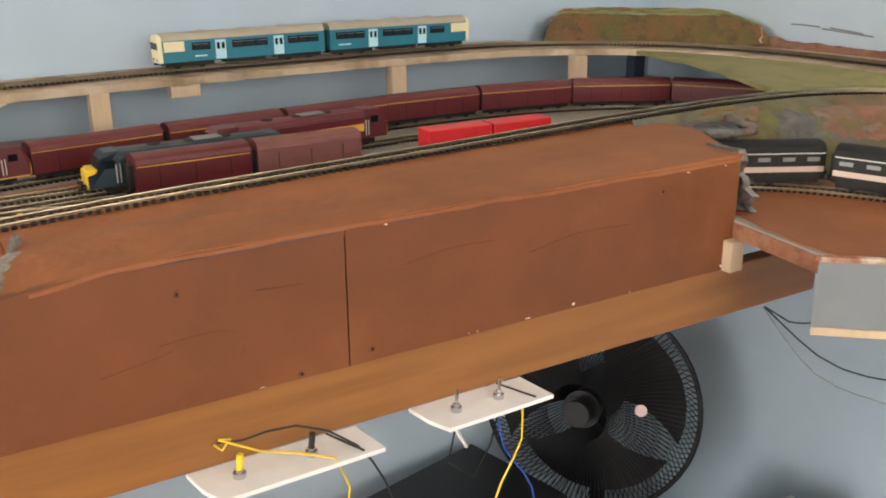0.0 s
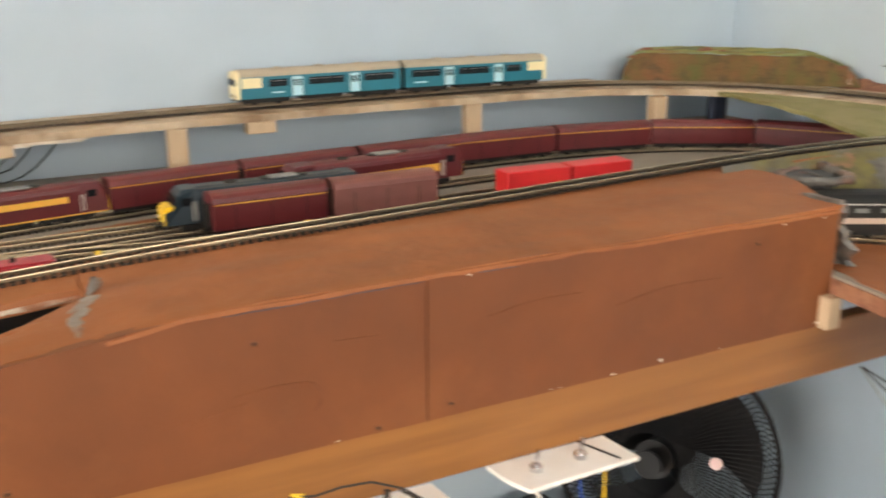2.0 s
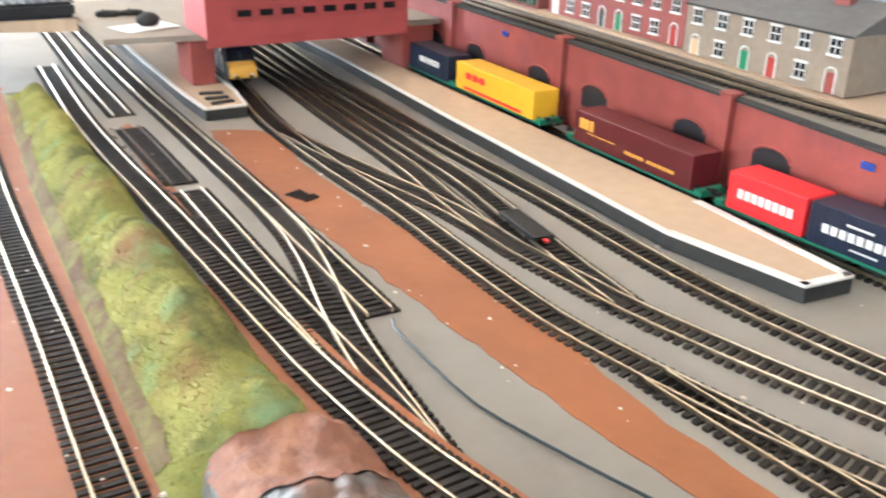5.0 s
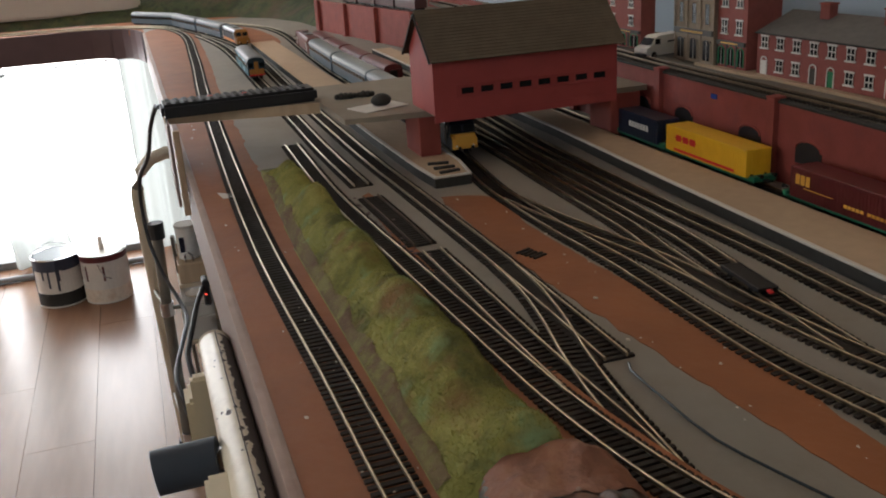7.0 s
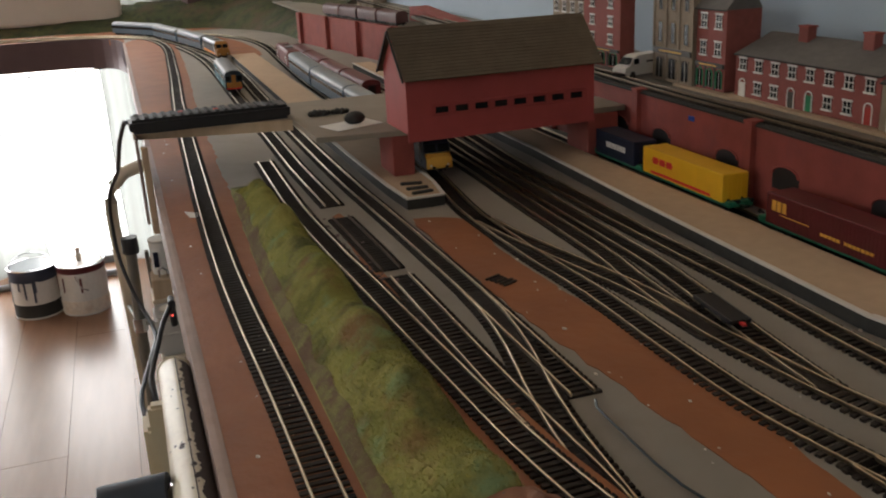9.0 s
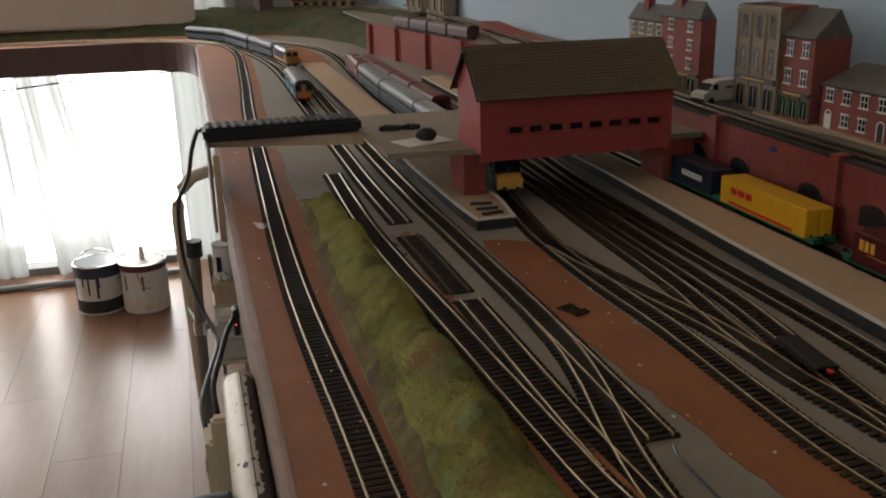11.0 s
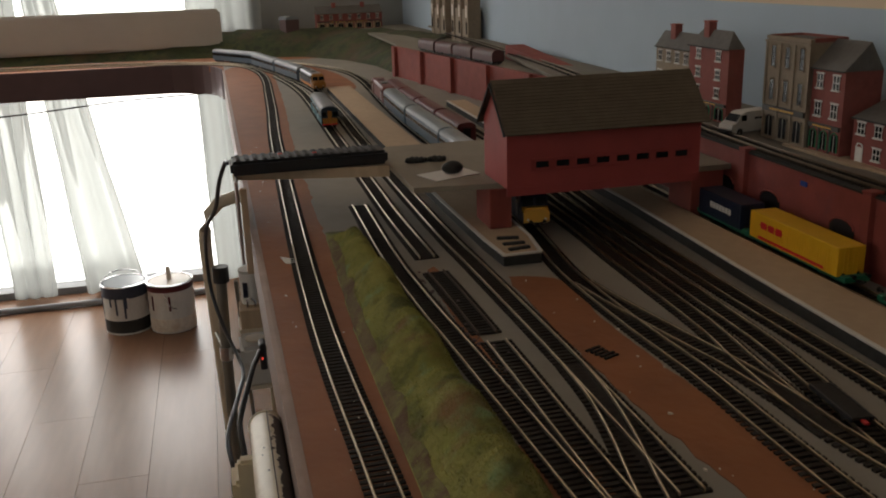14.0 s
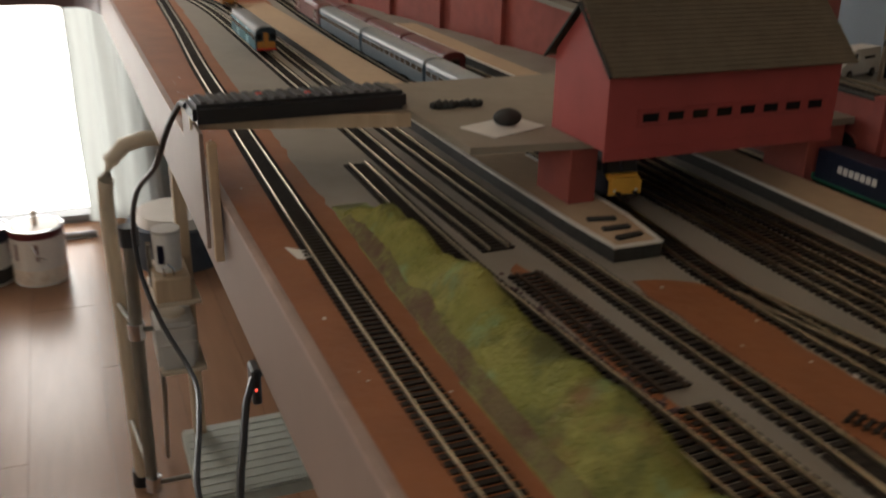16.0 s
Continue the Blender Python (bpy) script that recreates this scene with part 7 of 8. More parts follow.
# weaker glow added behind the assumed south window
dim = glow.copy()
dim.node_tree.nodes["Emission"].inputs[1].default_value = 1.6
structure("backdrop_south", box(bm_new(), -2.6, 2.2, -3.62, -3.6, -0.6, 2.0), dim, "glowing backdrop added outside the assumed window", category="sky")
door = thing("patio_door", "white-framed patio door flooded with daylight", "patio door", kind="structure")
for y in (-2.08, -1.28, 0.1):
    part("frame", bevelled(box(bm_new(), WALL_W - 0.08, WALL_W - 0.03, y - 0.03, y + 0.02, FLOOR, 1.15), 0.004), "white", door)
part("sill", box(bm_new(), WALL_W - 0.09, WALL_W + 0.01, -2.1, 0.12, FLOOR - 0.003, FLOOR + 0.03), "roof_grey", door, "grey metal threshold")
cloth = bpy.data.materials.new("white_net_curtain")
cloth.use_nodes = True
nt = cloth.node_tree
tr, df, mx = nt.nodes.new("ShaderNodeBsdfTranslucent"), nt.nodes.new("ShaderNodeBsdfDiffuse"), nt.nodes.new("ShaderNodeMixShader")
tr.inputs[0].default_value, df.inputs[0].default_value = (0.32, 0.335, 0.32, 1), (0.58, 0.59, 0.58, 1)
mx.inputs[0].default_value = 0.35
nt.links.new(tr.outputs[0], mx.inputs[1])
nt.links.new(df.outputs[0], mx.inputs[2])
nt.links.new(mx.outputs[0], nt.nodes["Material Output"].inputs[0])


def curtain(y0, y1, gather, label, waves=26, lean=0.0):
    def fn(u, v):
        z = FLOOR + 0.01 + v * 2.05
        y = y0 + (y1 - y0) * u
        y += gather * (1 - v) ** 1.2 * (0.5 - u) + lean * (1 - v)
        return (WALL_W + 0.05 + 0.022 * math.sin(u * waves + 2 * wob(u * 5, v * 0.6, 1.0)) * (0.45 + 0.55 * v) + 0.01 * wob(u * 9, v * 3, 1.0, 4), y + 0.012 * wob(u * 7, v * 4, 1.0, 9), z)
    bm = sheet(bm_new(), fn, span(0, 1, 110), span(0, 1, 18))
    return tagged(part("curtain", bm, cloth, None, "", True), label, "curtain", "patio curtains")


curtain(-2.05, -1.05, 0.2, "white net curtain backlit by the patio door")
def drape(u, v):
    z = FLOOR + 0.01 + v * 2.05
    y = -0.545 - 0.25 * v + (0.25 - 0.2 * v) * (u - 0.5) + 0.008 * wob(u * 3, v * 5, 1.0, 9)
    return (WALL_W + 0.06 + 0.03 * math.sin(u * 15 + 1.5 * wob(u * 2, v * 0.8, 1.0)) * (0.6 + 0.4 * v), y, z)


tagged(part("curtain", sheet(bm_new(), drape, span(0, 1, 90), span(0, 1, 24)), cloth, None, "", True), "white net curtain drawn aside in hanging folds, backlit", "curtain", "patio curtains")
curtain(-1.02, -0.80, 0.05, "white net curtain hanging in narrow folds, backlit", 17, 0.03)
curtain(-0.15, 0.16, 0.03, "narrow white net curtain at the door edge", 13, 0.02)
tagged(part("floor_rail", tube(bm_new(), [(-4.30, -2.0, FLOOR + 0.014), (-4.30, -0.9, FLOOR + 0.014), (-4.30, -0.1, FLOOR + 0.014)], 0.013, 10), "roof_grey", None, "", True), "grey metal pole lying on the floor by the curtain", "pole")

# ---- paint tins ----
def paint_tin(x, y, body_mat, band_mat, label, brush):
    r = thing("paint_tin", label, "paint tin", pose(x, y, FLOOR), "paint tins")
    part("can", cyl(bm_new(), (0, 0, 0.095), 0.086, 0.19, "z", 36), body_mat, r)
    part("band", cyl(bm_new(), (0, 0, 0.178 if brush else 0.168), 0.0875, 0.024 if brush else 0.045, "z", 36), band_mat, r)
    part("base_band", cyl(bm_new(), (0, 0, 0.032), 0.0872, 0.05, "z", 36), "stone_dark" if not brush else "plaster", r)
    bm = bm_new()
    bmesh.ops.create_circle(bm, segments=36, radius=0.086, cap_ends=False)
    ring = [v.co.copy() for v in bm.verts]
    bm.free()
    part("rim", tube(bm_new(), [(p.x, p.y, 0.191) for p in ring] + [(ring[0].x, ring[0].y, 0.191)], 0.004, 6), "metal", r, "tin rim")
    part("lid", cyl(bm_new(), (0, 0, 0.1915), 0.078, 0.003, "z", 36), "roof_silver" if not brush else "white", r)
    rnd = random.Random(3 if brush else 5)
    for k in range(14):
        a = rnd.random() * 6.28
        L = 0.03 + 0.06 * rnd.random()
        m = Matrix.Rotation(a, 4, "Z")
        part("drip", bevelled(box(bm_new(), 0.0862, 0.0885, -0.004, 0.004, 0.150 - L, 0.150, m), 0.001), band_mat if k % 3 else "white", r)
    part("handle", tube(bm_new(), [(0.0, 0.088 * math.cos(a), 0.165 + 0.075 * math.sin(a)) for a in [math.pi * k / 14 for k in range(15)]] if not brush else [(0.09, -0.02, 0.16), (0.12, 0.0, 0.12), (0.09, 0.02, 0.1)], 0.0022, 6), "metal", r, "wire handle")
    if brush:
        part("brush", bevelled(box(bm_new(), -0.009, 0.009, -0.009, 0.009, 0.193, 0.245), 0.003), "plaster", r, "brush standing on the lid")


paint_tin(-3.99, -0.466, "white", "navy_paint_and_shade", "grey-topped paint tin with dark drips and a wire handle", False)
paint_tin(-3.95, -0.295, "white", "maroon", "white paint tin with a red-brown top and a brush", True)

# ---- boards in front of the layout ----
structure("front_fascia", box(bm_new(), -3.72, -0.478, YF - 0.006, YF - 0.0005, -0.105, -0.0005), "lilac", "dull mauve-brown painted board under the front edge", category="fascia")
structure("edge_lip", ribbon(bm_new(), span(-3.72, -0.48, 120), lambda x: [(YF - 0.0075, -0.004), (YF - 0.0075, 0.0006), (YF - 0.003, 0.0011 + 0.0004 * wob(x, 3, 30)), (YF + 0.0003, 0.0009), (YF - 0.0004, -0.004)]), "edge_pale", "pale worn top edge of the front board", category="trim")
line = spline([(-4.0, -2.6, 0), (-4.0, -1.0, 0), (-4.0, -0.30, 0), (-3.985, -0.17, 0), (-3.93, -0.08, 0), (-3.84, -0.035, 0), (-3.725, -0.016, 0)], 0.05)
bm = bm_new()
rows = []
for i, p in enumerate(line):
    d = (line[min(i + 1, len(line) - 1)] - line[max(i - 1, 0)]).normalized()
    n = Vector((d.y, -d.x, 0))
    rows.append([bm.verts.new(p + n * a + Vector((0, 0, z))) for a, z in ((0.001, -0.10), (0.007, -0.10), (0.007, 0.003), (0.001, 0.003))])
for a, b in zip(rows, rows[1:]):
    for k in range(4):
        bm.faces.new((a[k], a[(k + 1) % 4], b[(k + 1) % 4], b[k]))
structure("end_fascia", bm, "brown_dark", "dark brown painted fascia of the end board", category="fascia")
structure("board_front", prism(bm_new(), [(0.372, -0.117), (0.378, -0.1185), (0.600, -0.3105), (0.596, -0.315)], -0.064, -0.0033), "grey_panel", "grey-painted plywood front of the lower board", category="fascia")
structure("board_side", prism(bm_new(), [(0.3965, -0.002), (0.3945, -0.002), (0.3888, -0.045), (0.3788, -0.1165), (0.3808, -0.1165), (0.3908, -0.045)], -0.0175, -0.0025), "soil", "brown-smeared side of the lower board", category="trim")
structure("board_foot", prism(bm_new(), [(0.3715, -0.1178), (0.3775, -0.1193), (0.600, -0.3112), (0.596, -0.3157)], -0.0715, -0.0643), "wood", "bare tan lower edge of the board front", category="trim")
structure("board_edge", ribbon(bm_new(), span(0.372, 0.600, 12), lambda x: [(-0.119 - (x - 0.372) * 0.855, -0.0030), (-0.119 - (x - 0.372) * 0.855, 0.0012), (-0.114 - (x - 0.372) * 0.855, 0.0022), (-0.114 - (x - 0.372) * 0.855, -0.0030)]), "torn", "bare pale plywood edge of the lower board", category="trim")
structure("corner_block", bevelled(box(bm_new(), 0.384, 0.402, -0.012, 0.0035, -0.05, -0.0185), 0.001), "wood", "softwood corner block", category="block")
tagged(part("leaning_board", bevelled(box(bm_new(), -4.36, -4.32, -1.6, 0.0, 0.035, 0.188), 0.01, 2), "card_grey"), "long pale grey board standing behind the far bank", "panel")
for x, y in ((-2.05, 0.45), (-3.3, 0.45), (-0.75, 0.45), (0.93, 0.06), (0.62, -0.27)):
    tagged(part("table_leg", bevelled(box(bm_new(), -0.022, 0.022, -0.022, 0.022, FLOOR, -0.0185), 0.002), "wood" if x > 0 else "beam"), "plain timber leg under the layout board", "leg", "layout legs").matrix_world = pose(x, y, 0)

# ---- tubular frame with shelves beside the layout ----
M["cream_tube"] = material("cream_painted_tube", (0.58, 0.49, 0.36), 0.4, var=0.1, scale=20, bump=0.05, stain=0.3, stain_col=(0.4, 0.33, 0.24))
M["grey_tube"] = material("dull_steel_tube", (0.20, 0.185, 0.155), 0.4, metal=0.5, var=0.15, scale=40, bump=0.04)
M["tread_green"] = material("grey_green_tread", (0.34, 0.35, 0.30), 0.6, var=0.12, scale=30, bump=0.15, stain=0.3, stain_col=(0.25, 0.24, 0.20))
fr = thing("step_ladder", "cream tubular folding step ladder standing against the layout", "step ladder")
arc = [(-2.36, 0.02, -0.134), (-2.36, -0.031, -0.133), (-2.36, -0.063, -0.142), (-2.362, -0.087, -0.167), (-2.368, -0.098, -0.202), (-2.385, -0.101, -0.26), (-2.44, -0.098, -0.43), (-2.53, -0.094, -0.71), (-2.625, -0.09, FLOOR + 0.02)]
part("tube", tube(bm_new(), spline(arc, 0.02), 0.0135, 12), "cream_tube", fr, smooth=True)
part("front_tube", tube(bm_new(), [(-2.30, -0.075, -0.30), (-2.30, -0.079, -0.46), (-2.305, -0.082, -0.80)], 0.0115, 12), "grey_tube", fr, smooth=True)
part("cap", cyl(bm_new(), (-2.30, -0.0745, -0.282), 0.017, 0.034, "z", 14), "black", fr, "black rubber cap")
for z in (-0.46, -0.78):
    part("crossbar", tube(bm_new(), [(-2.42 + 0.36 * (z + 0.46), -0.099, z), (-2.30, -0.079, z), (-2.30, -0.01, z)], 0.005, 8), "grey_tube", fr, smooth=True)
    part("ferrule", cyl(bm_new(), (-2.30, -0.079, z), 0.0145, 0.03, "z", 10), "metal", fr)
part("foot", cyl(bm_new(), (-2.628, -0.09, FLOOR + 0.02), 0.02, 0.04, "z", 12), "black", fr, "black rubber foot")
part("rod", tube(bm_new(), [(-2.30, -0.045, -0.30), (-2.42, -0.035, -0.66), (-2.70, -0.025, FLOOR + 0.01)], 0.0045, 8), "grey_tube", fr, "thin steel stay rod", smooth=True)
tread = part("tread", bevelled(box(bm_new(), -2.375, -2.135, -0.015, 0.215, -0.752, -0.722), 0.004, 2), "tread_green", fr, "pale grey-green tread")
for k in range(9):
    part("tread_rib", box(bm_new(), -2.36 + k * 0.025, -2.348 + k * 0.025, -0.008, 0.208, -0.7219, -0.7205), "tread_green", tread)
part("rear_leg", bevelled(box(bm_new(), -2.374, -2.346, 0.008, 0.030, FLOOR, -0.145), 0.002), "wood", fr, "bare wooden upright")
shelf = thing("side_shelf", "small two-tier shelf on a back board under the layout", "shelf")
part("board", bevelled(box(bm_new(), -2.38, -2.25, -0.047, 0.03, -0.533, -0.525), 0.001), "cream_tube", shelf)
part("board", bevelled(box(bm_new(), -2.38, -2.25, -0.047, 0.03, -0.402, -0.3935), 0.001), "cream_tube", shelf)
tb = thing("plastic_tub", "white plastic tub with a printed label on a block", "tub", pose(-2.30, -0.0145, -0.3500))
part("body", cyl(bm_new(), (0, 0, 0.034), 0.0225, 0.068, "z", 24, 0.0235), "white", tb)
part("lid", cyl(bm_new(), (0, 0, 0.0713), 0.0245, 0.006, "z", 24), "card_grey", tb)
part("label", box(bm_new(), 0.018, 0.0237, -0.018, -0.008, 0.018, 0.05), "navy", tb)
bx = thing("wooden_block", "wooden block with a metal clip on a shelf", "block", pose(-2.30, -0.014, -0.3933))
part("block", bevelled(box(bm_new(), -0.05, 0.05, -0.03, 0.03, 0.0, 0.043), 0.002), "wood", bx)
part("clip", tube(bm_new(), [(0.035, -0.012, 0.043), (0.035, -0.012, 0.058), (0.035, -0.004, 0.064), (0.035, 0.004, 0.055), (0.035, 0.004, 0.043)], 0.0025, 6), "metal", bx)
bt = thing("plastic_box", "translucent cream plastic box with a round lid", "box", pose(-2.30, -0.016, -0.5248))
part("body", bevelled(box(bm_new(), -0.05, 0.05, -0.034, 0.034, 0.0, 0.088), 0.008, 2), "card_grey", bt)
part("round_lid", cyl(bm_new(), (0.0, 0.0, 0.090), 0.022, 0.004, "z", 20), "cream_tube", bt)
part("rim", tube(bm_new(), [(0.051, -0.033, 0.052), (0.051, 0.033, 0.052)], 0.003, 6), "card_grey", bt)
for k in range(8):
    part("lid_rib", box(bm_new(), -0.046 + k * 0.012, -0.041 + k * 0.012, -0.030, 0.030, 0.0881, 0.0895), "card_grey", bt)
bk = thing("paint_bucket", "dark grey tub with a pale lid under the layout", "tub", pose(-3.98, 0.17, FLOOR), "floor tubs")
part("body", cyl(bm_new(), (0, 0, 0.07), 0.16, 0.14, "z", 28, 0.17), "slate_pad", bk)
part("rim", cyl(bm_new(), (0, 0, 0.147), 0.176, 0.012, "z", 28), "slate_pad", bk)
part("lid", cyl(bm_new(), (0, 0, 0.17), 0.15, 0.034, "z", 28, 0.14), "card_grey", bk, "pale lid")

# ---- clamped pipe with its bracket ----
M["chip"] = material("bare_rusty_metal", (0.055, 0.035, 0.025), 0.6)
pp = thing("clamped_pipe", "chipped cream painted metal pipe clamped beside the layout", "pipe")
M["bracket"] = material("cream_bracket_plastic", (0.62, 0.52, 0.34), 0.5, var=0.08, scale=60, bump=0.05)
M["chipped"] = material("chipped_cream_paint", (0.82, 0.73, 0.57), 0.35, var=0.1, scale=90, bump=0.1, stain=0.3, stain_col=(0.42, 0.30, 0.20))
PIPE_A, PIPE_B, PIPE_R = Vector((-1.168, -0.0325, -0.069)), Vector((-0.80, -0.0335, -0.050)), 0.0142
PIPE_D = (PIPE_B - PIPE_A).normalized()
PIPE_U = Vector((0, 0, 1))
PIPE_S = PIPE_D.cross(PIPE_U).normalized()


def on_pipe(u, a, r=PIPE_R):
    """A place on the pipe's skin: u along it, a round it from the side away from the board over the top."""
    p = PIPE_A.lerp(PIPE_B, u)
    return p + (PIPE_S * math.cos(a) + PIPE_U * math.sin(a)) * r


part("pipe", tube(bm_new(), [PIPE_A.lerp(PIPE_B, k / 12) for k in range(13)], PIPE_R, 24), "chipped", pp, smooth=True)


def rust(u, v):
    """A ragged flaking band along the side next to the board."""
    lo = 2.0 - 0.28 * wob(u * 30, 1, 1.0) - 0.22 * wob(u * 85, 2, 1.0)
    return tuple(on_pipe(u, lo + (3.3 - lo) * v, PIPE_R + 0.0004))


part("rust_streak", sheet(bm_new(), rust, span(0.02, 1, 150), span(0, 1, 6)), "chip", pp, "dark rusted streak along the pipe", True)
part("seam", tube(bm_new(), [on_pipe(u, 1.72 + 0.02 * wob(u * 20, 3, 1.0), PIPE_R - 0.0001) for u in span(0.0, 1, 40)], 0.0005, 5), "chip", pp, "thin dark seam")
part("rim", tube(bm_new(), [PIPE_A + (PIPE_S * math.cos(a) + PIPE_U * math.sin(a)) * PIPE_R for a in span(0, 2 * math.pi, 24)], 0.0014, 6), "chipped", pp, "thick rim", True)
part("bracket", bevelled(box(bm_new(), -1.19, -1.15, -0.067, -0.048, -0.185, -0.112), 0.004, 2), "bracket", pp, "cream plastic bracket")
part("bracket", bevelled(box(bm_new(), -1.1495, -1.135, -0.060, -0.040, -0.165, -0.084), 0.003, 2), "bracket", pp, "cream plastic bracket")
part("bracket", bevelled(box(bm_new(), -0.915, -0.875, -0.062, -0.040, -0.085, -0.050), 0.003, 2), "bracket", pp, "cream plastic bracket")
rl = thing("padded_handle", "dark grey padded handle sticking out beside the layout", "handle")
part("grip", tube(bm_new(), [(-0.958, -0.094, -0.0665), (-0.958, -0.091, -0.0662), (-0.952, -0.049, -0.062)], 0.0165, 18), "slate_pad", rl, smooth=True)
part("rod", tube(bm_new(), [(-0.952, -0.049, -0.062), (-0.950, -0.0465, -0.0615)], 0.008, 10), "metal", rl)

# ---- cables ----
def cable(pts, r, mat, label, group="cables"):
    return tagged(part("cable", tube(bm_new(), spline(pts, 0.02), r, 7), mat, None, "", True), label, "cable", group)


cable([(-1.632, -0.040, 0.082), (-1.645, -0.043, 0.082), (-1.68, -0.054, 0.049), (-1.74, -0.064, -0.005), (-1.8, -0.081, -0.048), (-1.85, -0.087, -0.107), (-1.85, -0.084, -0.172), (-1.8, -0.069, -0.217), (-1.7, -0.048, -0.242), (-1.6, -0.057, -0.237), (-1.5, -0.074, -0.242), (-1.45, -0.073, -0.248), (-1.4, -0.066, -0.262), (-1.36, -0.06, -0.34), (-1.36, -0.06, FLOOR)], 0.0031, "black", "black power cable hanging from the remote down the frame")
cable([(-1.462, -0.014, -0.113), (-1.45, -0.025, -0.113), (-1.43, -0.035, -0.123), (-1.39, -0.046, -0.138), (-1.35, -0.057, -0.155), (-1.31, -0.055, -0.164), (-1.285, -0.055, -0.20), (-1.28, -0.06, -0.4)], 0.0033, "black", "black power cable from a small socket")
sk = thing("socket", "small black socket with a red light on the fascia", "socket", pose(-1.458, YF - 0.0062, -0.118))
part("body", bevelled(box(bm_new(), -0.011, 0.011, -0.008, -0.0001, -0.020, 0.014), 0.002), "black", sk)
led = bpy.data.materials.new("red_led")
led.use_nodes = True
led.node_tree.nodes["Principled BSDF"].inputs["Emission Color"].default_value = (1, 0.04, 0.02, 1)
led.node_tree.nodes["Principled BSDF"].inputs["Emission Strength"].default_value = 3
part("light", cyl(bm_new(), (0.0113, -0.005, -0.004), 0.0010, 0.002, "x", 10), led, sk, "tiny red lamp")
cable([(-4.05, -2.4, -0.16), (-4.05, -1.3, -0.165), (-4.05, -0.8, -0.155), (-4.05, -0.4, -0.125), (-3.95, -0.05, -0.10)], 0.003, "black", "thin black wire slung under the end board")

M["foam"] = material("white_foam_board", (0.86, 0.84, 0.80), 0.7, var=0.05, scale=80, bump=0.2)
# ---- under the fascia: switch panels, wires, fan ----
for x0, x1, sw in ((0.035, 0.149, (0.066, 0.108)), (-0.15, -0.012, (-0.062, -0.118))):
    sp = thing("switch_panel", "white card switch panel with toggle switches under the beam", "switch panel", None, "switch panels")
    part("board", prism(bm_new(), [(x0, 0.006), (x1 - 0.003, 0.004), (x1 + 0.002, -0.038), (x0 + 0.012, -0.040), (x0 + 0.004, -0.02)], -0.108, -0.1045), "foam", sp)
    for x in sw:
        t_ = part("switch", cyl(bm_new(), (x, -0.018, -0.1025), 0.0048, 0.004, "z", 10), "metal", sp, "nickel toggle switch")
        part("nut", cyl(bm_new(), (x, -0.018, -0.0995), 0.0032, 0.003, "z", 6), "metal", t_)
        part("lever", tube(bm_new(), [(x, -0.018, -0.099), (x + 0.0015, -0.0185, -0.086)], 0.0015 if x > 0 else 0.0026, 8), "metal" if x > 0 else ("yellow" if x < -0.1 else "black"), t_)
        part("terminal", box(bm_new(), x - 0.004, x + 0.004, -0.022, -0.014, -0.118, -0.1082), "red" if x > 0.1 else "dark", t_)
    part("strap", tube(bm_new(), [(x1 - 0.028, 0.004, -0.1042), (x1 - 0.014, -0.034, -0.1040)], 0.0010, 6), "stone_dark", sp)
cable([(-0.128, -0.002, -0.082), (-0.11, -0.006, -0.083), (-0.07, -0.012, -0.080), (-0.03, -0.03, -0.10), (0.0, -0.03, -0.16), (0.01, -0.02, -0.24)], 0.0009, "black", "thin black wire hanging from the beam", "layout wires")
cable([(-0.13, -0.001, -0.083), (-0.125, -0.004, -0.088), (-0.118, -0.003, -0.081), (-0.127, -0.003, -0.079), (-0.10, -0.012, -0.092), (-0.05, -0.035, -0.102), (-0.04, -0.036, -0.13), (-0.05, -0.03, -0.2)], 0.0009, "yellow", "yellow wire looped on the beam", "layout wires")
cable([(0.066, -0.018, -0.118), (0.058, -0.018, -0.15), (0.085, -0.015, -0.175), (0.105, -0.012, -0.15), (0.108, -0.018, -0.118)], 0.0009, "dark", "dark wire looped under a switch panel", "layout wires")
cable([(0.108, -0.018, -0.118), (0.12, -0.01, -0.16), (0.16, 0.0, -0.22), (0.18, 0.02, -0.30)], 0.0009, "blue_wire", "blue wire under a switch panel", "layout wires")
cable([(0.13, -0.02, -0.108), (0.132, -0.02, -0.15), (0.115, -0.015, -0.19), (0.10, -0.01, -0.24)], 0.0009, "yellow", "yellow wire under a switch panel", "layout wires")
cable([(0.06, -0.02, -0.112), (0.075, -0.02, -0.14)], 0.0016, "white", "short white wire end under a switch panel", "layout wires")
cable([(0.455, -0.002, -0.104), (0.46, -0.03, -0.112), (0.43, -0.09, -0.085), (0.42, -0.13, -0.08)], 0.0009, "black", "black wire between the beam and the lower board", "layout wires")
cable([(0.455, -0.001, -0.104), (0.47, -0.06, -0.14), (0.48, -0.11, -0.145), (0.49, -0.16, -0.13), (0.48, -0.18, -0.08)], 0.0009, "black", "black wire sagging under the lower board", "layout wires")
cable([(0.455, 0.0, -0.105), (0.47, -0.06, -0.16), (0.50, -0.12, -0.175), (0.52, -0.17, -0.17), (0.55, -0.2, -0.13)], 0.0009, "roof_grey", "grey-green wire sagging under the lower board", "layout wires")
cable([(0.485, -0.185, -0.08), (0.50, -0.19, -0.14), (0.53, -0.205, -0.19), (0.60, -0.23, -0.22)], 0.0009, "black", "black wire hanging under the lower board", "layout wires")
tagged(part("wire_connector", bevelled(box(bm_new(), -0.009, 0.009, -0.005, 0.005, -0.005, 0.005), 0.001), "yellow"), "yellow insulated wire connector", "connector").matrix_world = pose(0.53, -0.175, -0.162, 20, 30, 20)

